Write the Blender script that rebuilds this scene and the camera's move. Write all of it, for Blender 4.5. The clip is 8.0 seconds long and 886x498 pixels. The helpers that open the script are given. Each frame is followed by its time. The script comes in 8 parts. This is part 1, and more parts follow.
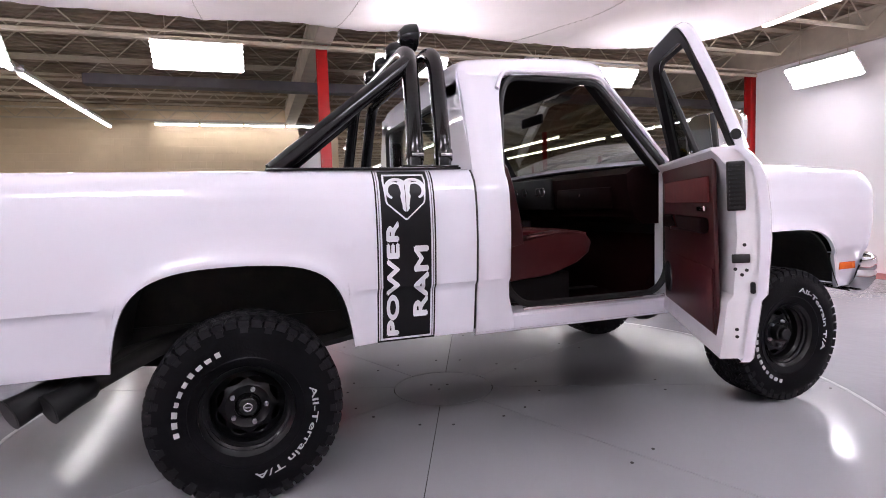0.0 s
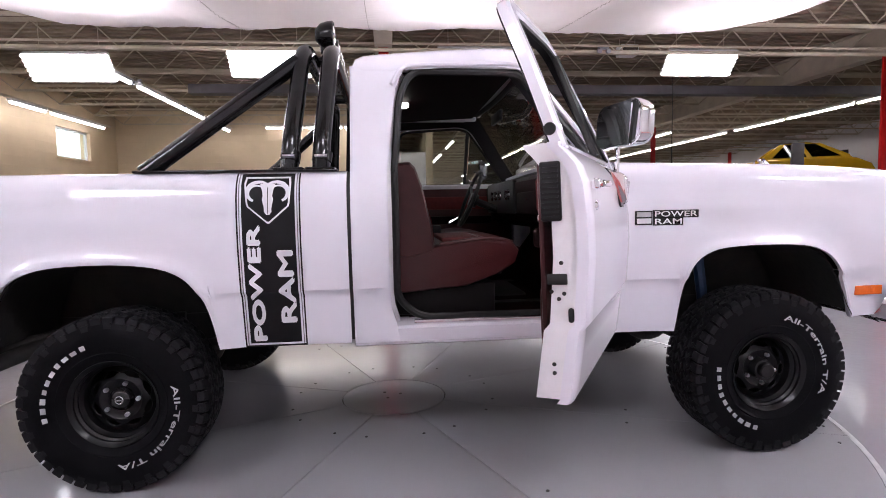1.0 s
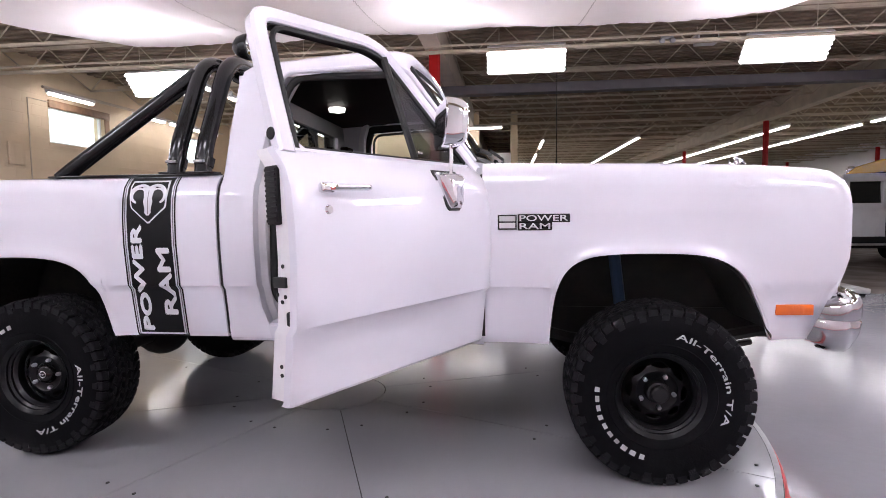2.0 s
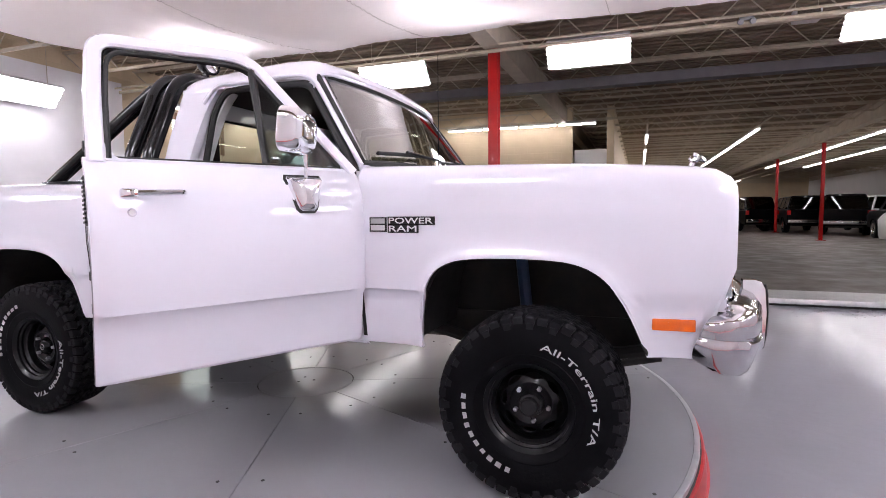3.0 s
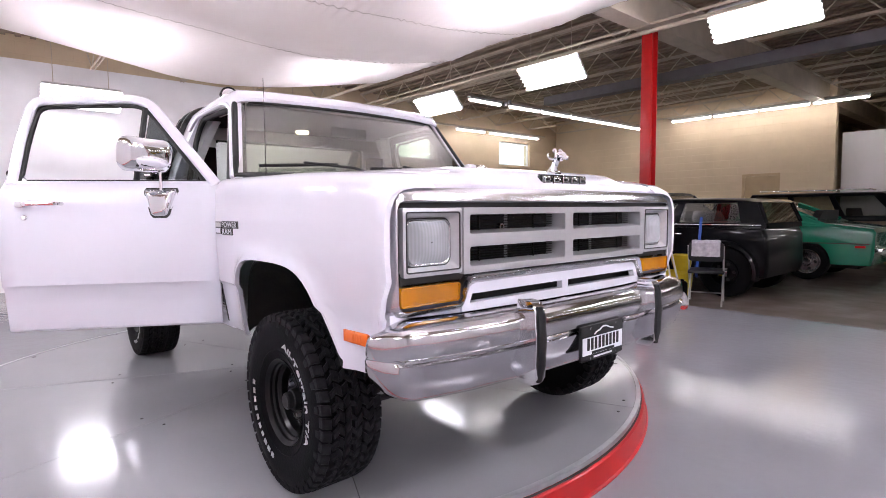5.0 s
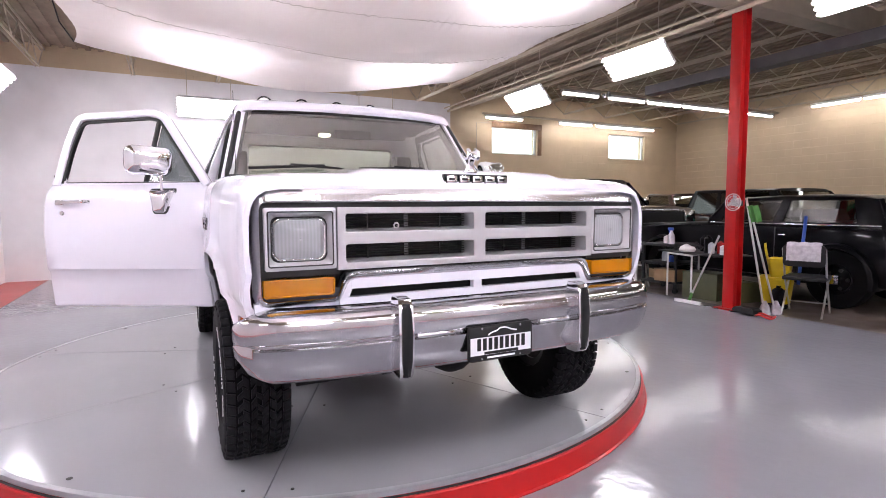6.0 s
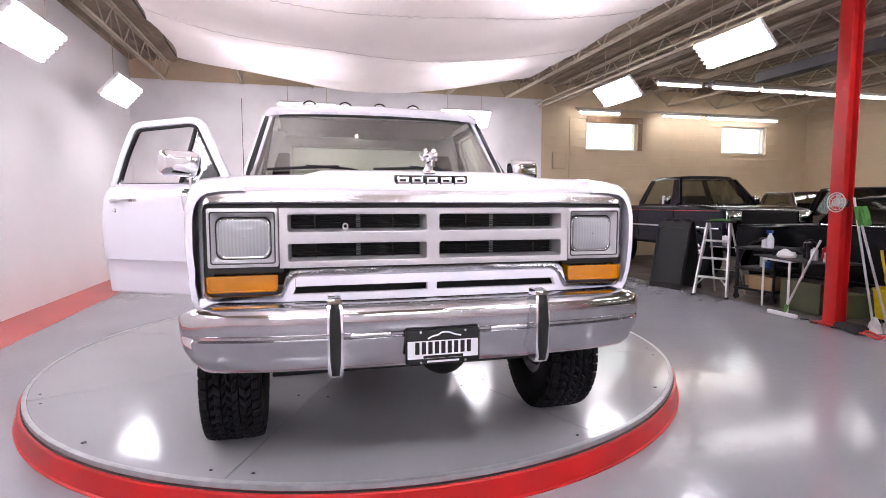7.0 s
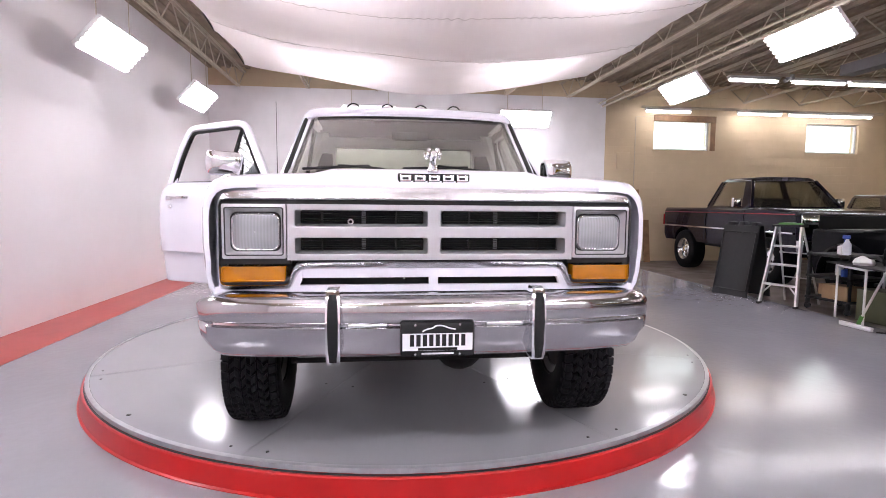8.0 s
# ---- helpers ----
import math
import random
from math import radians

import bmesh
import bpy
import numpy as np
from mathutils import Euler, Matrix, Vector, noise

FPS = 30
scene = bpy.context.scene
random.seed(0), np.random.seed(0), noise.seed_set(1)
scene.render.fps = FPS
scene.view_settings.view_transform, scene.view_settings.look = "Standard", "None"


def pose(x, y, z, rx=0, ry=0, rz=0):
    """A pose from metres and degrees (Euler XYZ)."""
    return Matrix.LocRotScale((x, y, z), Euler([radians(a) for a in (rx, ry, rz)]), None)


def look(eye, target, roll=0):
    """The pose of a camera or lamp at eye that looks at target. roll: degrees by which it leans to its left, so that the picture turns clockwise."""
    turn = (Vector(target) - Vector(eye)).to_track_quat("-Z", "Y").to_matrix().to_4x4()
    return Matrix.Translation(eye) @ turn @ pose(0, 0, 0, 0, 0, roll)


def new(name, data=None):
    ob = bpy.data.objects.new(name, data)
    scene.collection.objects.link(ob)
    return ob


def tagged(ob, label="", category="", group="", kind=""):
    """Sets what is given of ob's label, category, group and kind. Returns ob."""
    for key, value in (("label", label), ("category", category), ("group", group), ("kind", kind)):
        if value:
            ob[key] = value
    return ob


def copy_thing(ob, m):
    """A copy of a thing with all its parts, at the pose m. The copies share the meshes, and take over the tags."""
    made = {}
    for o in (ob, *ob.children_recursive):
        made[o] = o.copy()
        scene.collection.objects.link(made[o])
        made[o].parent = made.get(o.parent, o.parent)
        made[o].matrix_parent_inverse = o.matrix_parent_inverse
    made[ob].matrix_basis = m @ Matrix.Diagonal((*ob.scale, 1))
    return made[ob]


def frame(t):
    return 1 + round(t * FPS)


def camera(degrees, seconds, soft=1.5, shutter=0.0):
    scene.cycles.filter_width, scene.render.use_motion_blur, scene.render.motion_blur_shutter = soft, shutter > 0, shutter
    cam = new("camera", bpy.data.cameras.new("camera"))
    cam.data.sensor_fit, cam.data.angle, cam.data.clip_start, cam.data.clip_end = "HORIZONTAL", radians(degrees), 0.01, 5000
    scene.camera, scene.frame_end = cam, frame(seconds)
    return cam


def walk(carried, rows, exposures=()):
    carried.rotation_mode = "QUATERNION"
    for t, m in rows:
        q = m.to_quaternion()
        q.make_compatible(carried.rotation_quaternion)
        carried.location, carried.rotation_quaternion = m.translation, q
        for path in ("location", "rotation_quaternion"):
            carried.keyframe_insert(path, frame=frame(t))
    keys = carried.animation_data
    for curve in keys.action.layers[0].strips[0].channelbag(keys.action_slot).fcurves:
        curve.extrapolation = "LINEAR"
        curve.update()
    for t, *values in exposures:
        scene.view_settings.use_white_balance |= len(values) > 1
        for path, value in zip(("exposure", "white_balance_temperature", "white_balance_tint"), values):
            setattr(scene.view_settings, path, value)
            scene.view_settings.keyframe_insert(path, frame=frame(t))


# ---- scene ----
cam = camera(78.9, 8.0, 0.9)
PATH = [
    (0, (-1.343, -3.137, 1.142), (-0.694, -1.252, 0.985), -1.8),
    (0.5, (-0.834, -3.18, 1.145), (-0.394, -1.235, 0.988), -1.1),
    (1, (-0.282, -3.21, 1.139), (-0.086, -1.226, 0.989), -1.1),
    (1.5, (0.24, -3.21, 1.138), (0.225, -1.216, 0.988), -0.9),
    (2, (0.803, -3.193, 1.132), (0.563, -1.212, 0.99), -0.7),
    (2.2, (1.005, -3.174, 1.144), (0.688, -1.205, 0.998), -0.6),
    (3.5, (2.291, -2.796, 1.137), (1.375, -1.024, 0.998), -0.4),
    (4, (2.746, -2.553, 1.147), (1.624, -0.904, 1.001), -0.2),
    (4.5, (3.151, -2.247, 1.148), (1.829, -0.754, 0.999), -0.2),
    (4.7, (3.295, -2.104, 1.151), (1.893, -0.685, 1.006), -0.4),
    (5.8, (3.98, -1.325, 1.17), (2.247, -0.339, 1.012), -0.3),
    (6, (4.084, -1.16, 1.166), (2.303, -0.264, 1.009), -0.3),
    (6.5, (4.219, -0.797, 1.159), (2.347, -0.111, 0.998), -0.1),
    (7, (4.297, -0.518, 1.181), (2.367, -0.02, 1.015), 0.0),
    (7.5, (4.367, -0.334, 1.182), (2.403, 0.007, 1.017), 0.2),
    (8, (4.413, -0.241, 1.167), (2.434, 0.001, 1.004), 0.5),
]
walk(cam, [(t, look(eye, target, roll)) for t, eye, target, roll in PATH],
     [(0, 0.0, 6500, 11), (1, -0.10, 6500, 11), (2, -0.06, 6480, 11), (4.5, 0.04, 6480, 11), (6.5, 0.14, 6570, 11), (8, 0.14, 6580, 11)])

# ---- world and exposure ----
world = bpy.data.worlds.new("world")
scene.world = world
world.use_nodes = True
wn = world.node_tree
sky = wn.nodes.new("ShaderNodeTexSky")
sky.sky_type, sky.sun_disc = "NISHITA", False
sky.sun_elevation, sky.sun_rotation = radians(38), radians(200)
wn.links.new(sky.outputs[0], wn.nodes["Background"].inputs[0])
wn.nodes["Background"].inputs[1].default_value = 0.15
TUBE_POWER = 25.5      # panels of tubes
STRIP_POWER = 25.0      # single strip lights


# ---- materials ----
def material(name, colour, rough=0.5, metal=0.0, vary=0.06, scale=6.0, bump=0.0, bump_scale=40.0, bump_detail=5.0, coat=0.0, spec=0.5,
             stain=0.0, stain_colour=(0.1, 0.09, 0.08), stain_scale=1.3, rough_vary=0.0, per_object=0.0):
    m = bpy.data.materials.new(name)
    m.use_nodes = True
    nt = m.node_tree
    bsdf = nt.nodes["Principled BSDF"]
    bsdf.inputs["Roughness"].default_value = rough
    bsdf.inputs["Metallic"].default_value = metal
    bsdf.inputs["Specular IOR Level"].default_value = spec
    bsdf.inputs["Coat Weight"].default_value = coat
    bsdf.inputs["Coat Roughness"].default_value = 0.03
    tc = nt.nodes.new("ShaderNodeTexCoord")
    n1 = nt.nodes.new("ShaderNodeTexNoise")
    n1.inputs["Scale"].default_value, n1.inputs["Detail"].default_value = scale, 6
    nt.links.new(tc.outputs["Object"], n1.inputs["Vector"])
    ramp = nt.nodes.new("ShaderNodeMapRange")
    ramp.inputs[1].default_value, ramp.inputs[2].default_value = 0.3, 0.7
    ramp.inputs[3].default_value, ramp.inputs[4].default_value = 1 - vary, 1 + vary
    nt.links.new(n1.outputs[0], ramp.inputs[0])
    mul = nt.nodes.new("ShaderNodeVectorMath")
    mul.operation = "SCALE"
    mul.inputs[0].default_value = colour
    nt.links.new(ramp.outputs[0], mul.inputs[3])
    out = mul.outputs[0]
    if per_object:
        info = nt.nodes.new("ShaderNodeObjectInfo")
        r2 = nt.nodes.new("ShaderNodeMapRange")
        r2.inputs[3].default_value, r2.inputs[4].default_value = 1 - per_object, 1 + per_object
        nt.links.new(info.outputs["Random"], r2.inputs[0])
        mul2 = nt.nodes.new("ShaderNodeVectorMath")
        mul2.operation = "SCALE"
        nt.links.new(out, mul2.inputs[0])
        nt.links.new(r2.outputs[0], mul2.inputs[3])
        out = mul2.outputs[0]
    if stain:
        n2 = nt.nodes.new("ShaderNodeTexNoise")
        n2.inputs["Scale"].default_value, n2.inputs["Detail"].default_value = stain_scale, 9
        n2.inputs["Roughness"].default_value = 0.65
        nt.links.new(tc.outputs["Object"], n2.inputs["Vector"])
        r3 = nt.nodes.new("ShaderNodeMapRange")
        r3.inputs[1].default_value, r3.inputs[2].default_value = 0.5, 0.75
        r3.inputs[4].default_value = stain
        nt.links.new(n2.outputs[0], r3.inputs[0])
        mix = nt.nodes.new("ShaderNodeMix")
        mix.data_type = "RGBA"
        nt.links.new(r3.outputs[0], mix.inputs["Factor"])
        nt.links.new(out, mix.inputs["A"])
        mix.inputs["B"].default_value = (*stain_colour, 1)
        out = mix.outputs["Result"]
    nt.links.new(out, bsdf.inputs["Base Color"])
    if rough_vary:
        n4 = nt.nodes.new("ShaderNodeTexNoise")
        n4.inputs["Scale"].default_value, n4.inputs["Detail"].default_value = 2.2, 8
        nt.links.new(tc.outputs["Object"], n4.inputs["Vector"])
        r4 = nt.nodes.new("ShaderNodeMapRange")
        r4.inputs[1].default_value, r4.inputs[2].default_value = 0.3, 0.7
        r4.inputs[3].default_value, r4.inputs[4].default_value = max(0.02, rough - rough_vary), rough + rough_vary
        nt.links.new(n4.outputs[0], r4.inputs[0])
        nt.links.new(r4.outputs[0], bsdf.inputs["Roughness"])
    if bump:
        n3 = nt.nodes.new("ShaderNodeTexNoise")
        n3.inputs["Scale"].default_value, n3.inputs["Detail"].default_value = bump_scale, bump_detail
        nt.links.new(tc.outputs["Object"], n3.inputs["Vector"])
        b = nt.nodes.new("ShaderNodeBump")
        b.inputs["Strength"].default_value, b.inputs["Distance"].default_value = bump, 0.01
        nt.links.new(n3.outputs[0], b.inputs["Height"])
        nt.links.new(b.outputs[0], bsdf.inputs["Normal"])
    return m


def glow(name, colour, power):
    m = bpy.data.materials.new(name)
    m.use_nodes = True
    bsdf = m.node_tree.nodes["Principled BSDF"]
    bsdf.inputs["Base Color"].default_value = (0.8, 0.8, 0.8, 1)
    bsdf.inputs["Emission Color"].default_value = (*colour, 1)
    bsdf.inputs["Emission Strength"].default_value = power
    return m


def glass(name, tint=(1, 1, 1), rough=0.0, clear=0.9, shine=0.045, rise=4.0):
    """A thin pane: mostly see-through, with a Fresnel gloss."""
    m = bpy.data.materials.new(name)
    m.use_nodes = True
    nt = m.node_tree
    nt.nodes.remove(nt.nodes["Principled BSDF"])
    gl = nt.nodes.new("ShaderNodeBsdfGlossy")
    gl.inputs["Roughness"].default_value = rough
    tr = nt.nodes.new("ShaderNodeBsdfTransparent")
    tr.inputs[0].default_value = (*[c * clear for c in tint], 1)
    lw = nt.nodes.new("ShaderNodeLayerWeight")
    lw.inputs[0].default_value = 0.5
    po = nt.nodes.new("ShaderNodeMath")
    po.operation = "POWER"
    po.inputs[1].default_value = rise
    sc = nt.nodes.new("ShaderNodeMath")
    sc.operation = "MULTIPLY_ADD"
    sc.inputs[1].default_value, sc.inputs[2].default_value = 0.9, shine
    mx = nt.nodes.new("ShaderNodeMixShader")
    nt.links.new(lw.outputs["Facing"], po.inputs[0])
    nt.links.new(po.outputs[0], sc.inputs[0])
    nt.links.new(sc.outputs[0], mx.inputs[0])
    nt.links.new(tr.outputs[0], mx.inputs[1])
    nt.links.new(gl.outputs[0], mx.inputs[2])
    nt.links.new(mx.outputs[0], nt.nodes["Material Output"].inputs[0])
    return m


def fluted(name):
    """Moulded lamp glass: clear, with fine flutes and a gloss; its white haze paints in reflected brightness."""
    m = glass(name, (0.97, 0.98, 1.0), 0.04, 0.97, 0.08)
    nt = m.node_tree
    out = nt.nodes["Material Output"]
    clear = out.inputs[0].links[0].from_socket
    # pale diffuse share painted in for the bright reflection behind the lens
    haze = nt.nodes.new("ShaderNodeBsdfDiffuse")
    haze.inputs[0].default_value = (0.80, 0.82, 0.86, 1)
    tc = nt.nodes.new("ShaderNodeTexCoord")
    wv = nt.nodes.new("ShaderNodeTexWave")
    wv.bands_direction = "Y"
    wv.inputs["Scale"].default_value, wv.inputs["Distortion"].default_value = 24.0, 0.6
    sc = nt.nodes.new("ShaderNodeMapRange")
    sc.inputs["To Min"].default_value, sc.inputs["To Max"].default_value = 0.31, 0.36
    mx = nt.nodes.new("ShaderNodeMixShader")
    nt.links.new(tc.outputs["Object"], wv.inputs[0])
    nt.links.new(wv.outputs["Fac"], sc.inputs[0])
    nt.links.new(sc.outputs[0], mx.inputs[0])
    nt.links.new(clear, mx.inputs[1])
    nt.links.new(haze.outputs[0], mx.inputs[2])
    nt.links.new(mx.outputs[0], out.inputs[0])
    return m


def cloth(name, colour):
    m = material(name, colour, 0.85, vary=0.04, scale=3, bump=0.15, bump_scale=9)
    nt = m.node_tree
    bsdf = nt.nodes["Principled BSDF"]
    tl = nt.nodes.new("ShaderNodeBsdfTranslucent")
    tl.inputs[0].default_value = (*colour, 1)
    mx = nt.nodes.new("ShaderNodeMixShader")
    mx.inputs[0].default_value = 0.68
    nt.links.new(bsdf.outputs[0], mx.inputs[1])
    nt.links.new(tl.outputs[0], mx.inputs[2])
    nt.links.new(mx.outputs[0], nt.nodes["Material Output"].inputs[0])
    return m


def block_wall(name, colour, grout, depth=0.5):
    """Painted concrete blocks, 0.4 x 0.2 m, with shallow joints."""
    m = material(name, colour, 0.6, vary=0.05, scale=2.0, stain=0.12, stain_colour=grout)
    nt = m.node_tree
    bsdf = nt.nodes["Principled BSDF"]
    tc = nt.nodes.new("ShaderNodeTexCoord")
    mp = nt.nodes.new("ShaderNodeMapping")
    mp.inputs["Rotation"].default_value = (radians(90), 0, 0)
    sep = nt.nodes.new("ShaderNodeSeparateXYZ")
    add = nt.nodes.new("ShaderNodeMath")
    com = nt.nodes.new("ShaderNodeCombineXYZ")
    nt.links.new(tc.outputs["Object"], sep.inputs[0])
    nt.links.new(sep.outputs[0], add.inputs[0])
    nt.links.new(sep.outputs[1], add.inputs[1])
    nt.links.new(add.outputs[0], com.inputs[0])
    nt.links.new(sep.outputs[2], com.inputs[1])
    br = nt.nodes.new("ShaderNodeTexBrick")
    br.inputs["Scale"].default_value = 1.0
    br.inputs["Brick Width"].default_value, br.inputs["Row Height"].default_value = 0.4, 0.2
    br.inputs["Mortar Size"].default_value, br.inputs["Mortar Smooth"].default_value = 0.006, 0.4
    nt.links.new(com.outputs[0], br.inputs["Vector"])
    b = nt.nodes.new("ShaderNodeBump")
    b.inputs["Strength"].default_value, b.inputs["Distance"].default_value = depth, 0.012
    b.invert = True
    nt.links.new(br.outputs["Fac"], b.inputs["Height"])
    nt.links.new(b.outputs[0], bsdf.inputs["Normal"])
    return m


WHITE = material("white_car_paint", (0.748, 0.742, 0.815), 0.42, vary=0.012, scale=3, coat=1.0, spec=0.3)
JAMB = material("white_jamb_paint", (0.74, 0.73, 0.76), 0.4, vary=0.05, scale=9, stain=0.25, stain_colour=(0.3, 0.27, 0.25), stain_scale=7)
CHROME = material("chrome", (0.78, 0.78, 0.80), 0.09, 1.0, vary=0.03, scale=9, rough_vary=0.03)
ALLOY = material("worn_chrome", (0.62, 0.61, 0.63), 0.2, 1.0, vary=0.05, scale=11, rough_vary=0.06)
SILVER = material("silver_paint", (0.50, 0.495, 0.51), 0.34, 0.55, vary=0.03, scale=12, coat=0.2)
GLOSS_BLACK = material("gloss_black", (0.006, 0.006, 0.007), 0.25, vary=0.1, scale=8, spec=0.2, coat=0.4, bump=0.03, bump_scale=60)
WHEEL_BLACK = material("wheel_black", (0.0045, 0.0045, 0.0055), 0.34, vary=0.1, scale=8, coat=0.08, spec=0.25)
BLACK = material("black_plastic", (0.011, 0.011, 0.012), 0.55, spec=0.3, vary=0.12, scale=20, bump=0.1, bump_scale=150)
RUBBER = material("tyre_rubber", (0.0035, 0.0035, 0.0045), 0.62, vary=0.18, scale=14, bump=0.12, bump_scale=90, spec=0.09, stain=0.12, stain_colour=(0.007, 0.0065, 0.0068), stain_scale=9)
TREAD_RUBBER = material("scrubbed_tread_rubber", (0.011, 0.0105, 0.0125), 0.85, vary=0.2, scale=25, bump=0.2, bump_scale=120, spec=0.2)
TRIM_BLACK = material("black_trim_plastic", (0.010, 0.008, 0.009), 0.5, spec=0.25, vary=0.1)
SEAL = material("rubber_seal", (0.012, 0.012, 0.012), 0.6, vary=0.1)
UNDER = material("underbody_black", (0.014, 0.013, 0.013), 0.8, vary=0.3, scale=12, bump=0.3, bump_scale=30, stain=0.5, stain_colour=(0.05, 0.04, 0.03), stain_scale=5)
RAISED = material("raised_white_letters", (0.50, 0.495, 0.50), 0.6, vary=0.08, scale=30)
DECAL_BLACK = material("decal_black", (0.006, 0.006, 0.007), 0.4, spec=0.2, vary=0.1)
DECAL_WHITE = material("decal_white", (0.72, 0.72, 0.75), 0.35, vary=0.03)
DECAL_GREY = material("decal_grey", (0.16, 0.16, 0.17), 0.35, vary=0.05)
RED_VINYL = material("red_vinyl", (0.044, 0.006, 0.0065), 0.38, vary=0.14, scale=14, bump=0.15, bump_scale=160, spec=0.4)
RED_CLOTH = material("red_cloth", (0.10, 0.011, 0.010), 0.85, vary=0.16, scale=30, bump=0.3, bump_scale=220)
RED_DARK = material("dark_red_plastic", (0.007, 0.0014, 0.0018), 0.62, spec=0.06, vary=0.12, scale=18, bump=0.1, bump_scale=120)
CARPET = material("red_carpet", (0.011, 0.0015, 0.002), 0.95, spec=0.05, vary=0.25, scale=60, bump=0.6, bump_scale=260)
AMBER = material("amber_lens", (0.40, 0.145, 0.001), 0.2, vary=0.10, scale=9, coat=0.8, bump=0.05, bump_scale=220)
ORANGE_LENS = material("orange_lens", (0.72, 0.13, 0.01), 0.2, vary=0.06, coat=0.4)
LAMP_GLASS = material("headlamp_reflector", (0.80, 0.81, 0.83), 0.06, 1.0, vary=0.05, scale=20, bump=0.10, bump_scale=30, bump_detail=1.0)
BRIGHT_TRIM = material("bright_anodised_trim", (0.72, 0.715, 0.73), 0.22, 1.0, vary=0.03, scale=9, rough_vary=0.04)
BUMPER_CHROME = material("bumper_chrome", (0.53, 0.52, 0.535), 0.12, 1.0, vary=0.05, scale=11, rough_vary=0.05)
HEAD_LENS = fluted("headlamp_lens")
GLASS = glass("clear_glass", (0.93, 0.97, 0.95), clear=0.93)
TINT = glass("tinted_glass", (0.62, 0.66, 0.66), clear=0.75)
WIND = glass("windscreen_glass", (0.85, 0.86, 0.77), clear=0.90, shine=0.10, rise=2.0)
MIRROR = material("mirror_glass", (0.86, 0.86, 0.88), 0.02, 1.0, vary=0.0)
EPOXY = material("grey_epoxy_floor", (0.26, 0.26, 0.285), 0.12, vary=0.05, scale=1.1, bump=0.17, bump_scale=13, bump_detail=1.5, stain=0.05,
                 stain_colour=(0.2, 0.19, 0.19), rough_vary=0.03)
DECK = material("turntable_grey_paint", (0.33, 0.33, 0.35), 0.13, vary=0.03, scale=1.6, bump=0.02, bump_scale=14, stain=0.0,
                stain_colour=(0.30, 0.29, 0.29), stain_scale=2.6, rough_vary=0.03, per_object=0.025)
STEEL = material("grey_steel_edge", (0.33, 0.33, 0.35), 0.45, 0.4, vary=0.1, scale=14)
CONCRETE = material("bare_concrete", (0.115, 0.088, 0.074), 0.45, vary=0.16, scale=0.9, bump=0.1, bump_scale=20, stain=0.6,
                    stain_colour=(0.05, 0.04, 0.034), stain_scale=0.7, rough_vary=0.12)
RED_PAINT = material("red_paint", (0.43, 0.010, 0.010), 0.35, vary=0.10, scale=5, stain=0.2, stain_colour=(0.20, 0.012, 0.012), coat=0.1, spec=0.35)
RED_FLOOR = material("faded_red_floor_paint", (0.42, 0.075, 0.065), 0.4, vary=0.1, scale=3, stain=0.2, stain_colour=(0.5, 0.25, 0.22))
WALL_WHITE = material("white_wall_paint", (0.87, 0.845, 0.855), 0.75, spec=0.2, vary=0.02, scale=1.2, bump=0.03, bump_scale=30, stain=0.06, stain_colour=(0.62, 0.59, 0.58))
BEIGE = block_wall("beige_block_wall", (0.60, 0.475, 0.32), (0.46, 0.36, 0.24))
BLOCK_WHITE = block_wall("white_block_wall", (0.84, 0.82, 0.835), (0.66, 0.64, 0.63), 0.10)
CEIL = material("weathered_roof_deck", (0.29, 0.225, 0.165), 0.85, vary=0.25, scale=2.2, stain=0.5, stain_colour=(0.15, 0.11, 0.083), stain_scale=0.8)
TRUSS = material("cream_steel_paint", (0.50, 0.43, 0.33), 0.6, vary=0.12, scale=6)
GIRDER = material("cream_girder_paint", (0.52, 0.45, 0.36), 0.6, vary=0.1, scale=4, stain=0.2, stain_colour=(0.2, 0.16, 0.12))
DARK_BEAM = material("dark_beam_paint", (0.12, 0.11, 0.12), 0.5, vary=0.1)
CLOTH = cloth("white_canopy_cloth", (0.91, 0.88, 0.875))
TUBE = glow("fluorescent_tube", (1.0, 0.96, 1.06), TUBE_POWER)
STRIP = glow("strip_light", (1.0, 0.95, 0.97), STRIP_POWER)
FIXTURE = material("white_fixture", (0.7, 0.7, 0.7), 0.4, vary=0.04)
WOOD = material("brown_wood", (0.22, 0.12, 0.06), 0.5, vary=0.25, scale=9)
TAN_DOOR = material("tan_door_paint", (0.44, 0.32, 0.18), 0.5, vary=0.06)


# ---- mesh helpers ----
def finish(name, bm, mat, sharp=35):
    bmesh.ops.recalc_face_normals(bm, faces=bm.faces)
    me = bpy.data.meshes.new(name)
    bm.to_mesh(me)
    bm.free()
    for p in me.polygons:
        p.use_smooth = True
    me.set_sharp_from_angle(angle=radians(sharp))
    me.materials.append(mat)
    return me


def part(name, bm, mat, parent=None, label="", sharp=35):
    ob = new(name, finish(name, bm, mat, sharp))
    ob.parent = parent
    if label:
        ob["label"] = label
    return ob


def again(ob, parent, m):
    """The same mesh once more, as a part of its own."""
    o = new(ob.name.split(".")[0], ob.data)
    o.parent, o.matrix_basis = parent, m
    if "label" in ob:
        o["label"] = ob["label"]
    return o


def empty(name, m=None):
    ob = new(name)
    if m is not None:
        ob.matrix_basis = m
    return ob


def structure(name, bm, mat, label, category, sharp=35):
    return tagged(part(name, bm, mat, None, "", sharp), label, category, kind="structure")


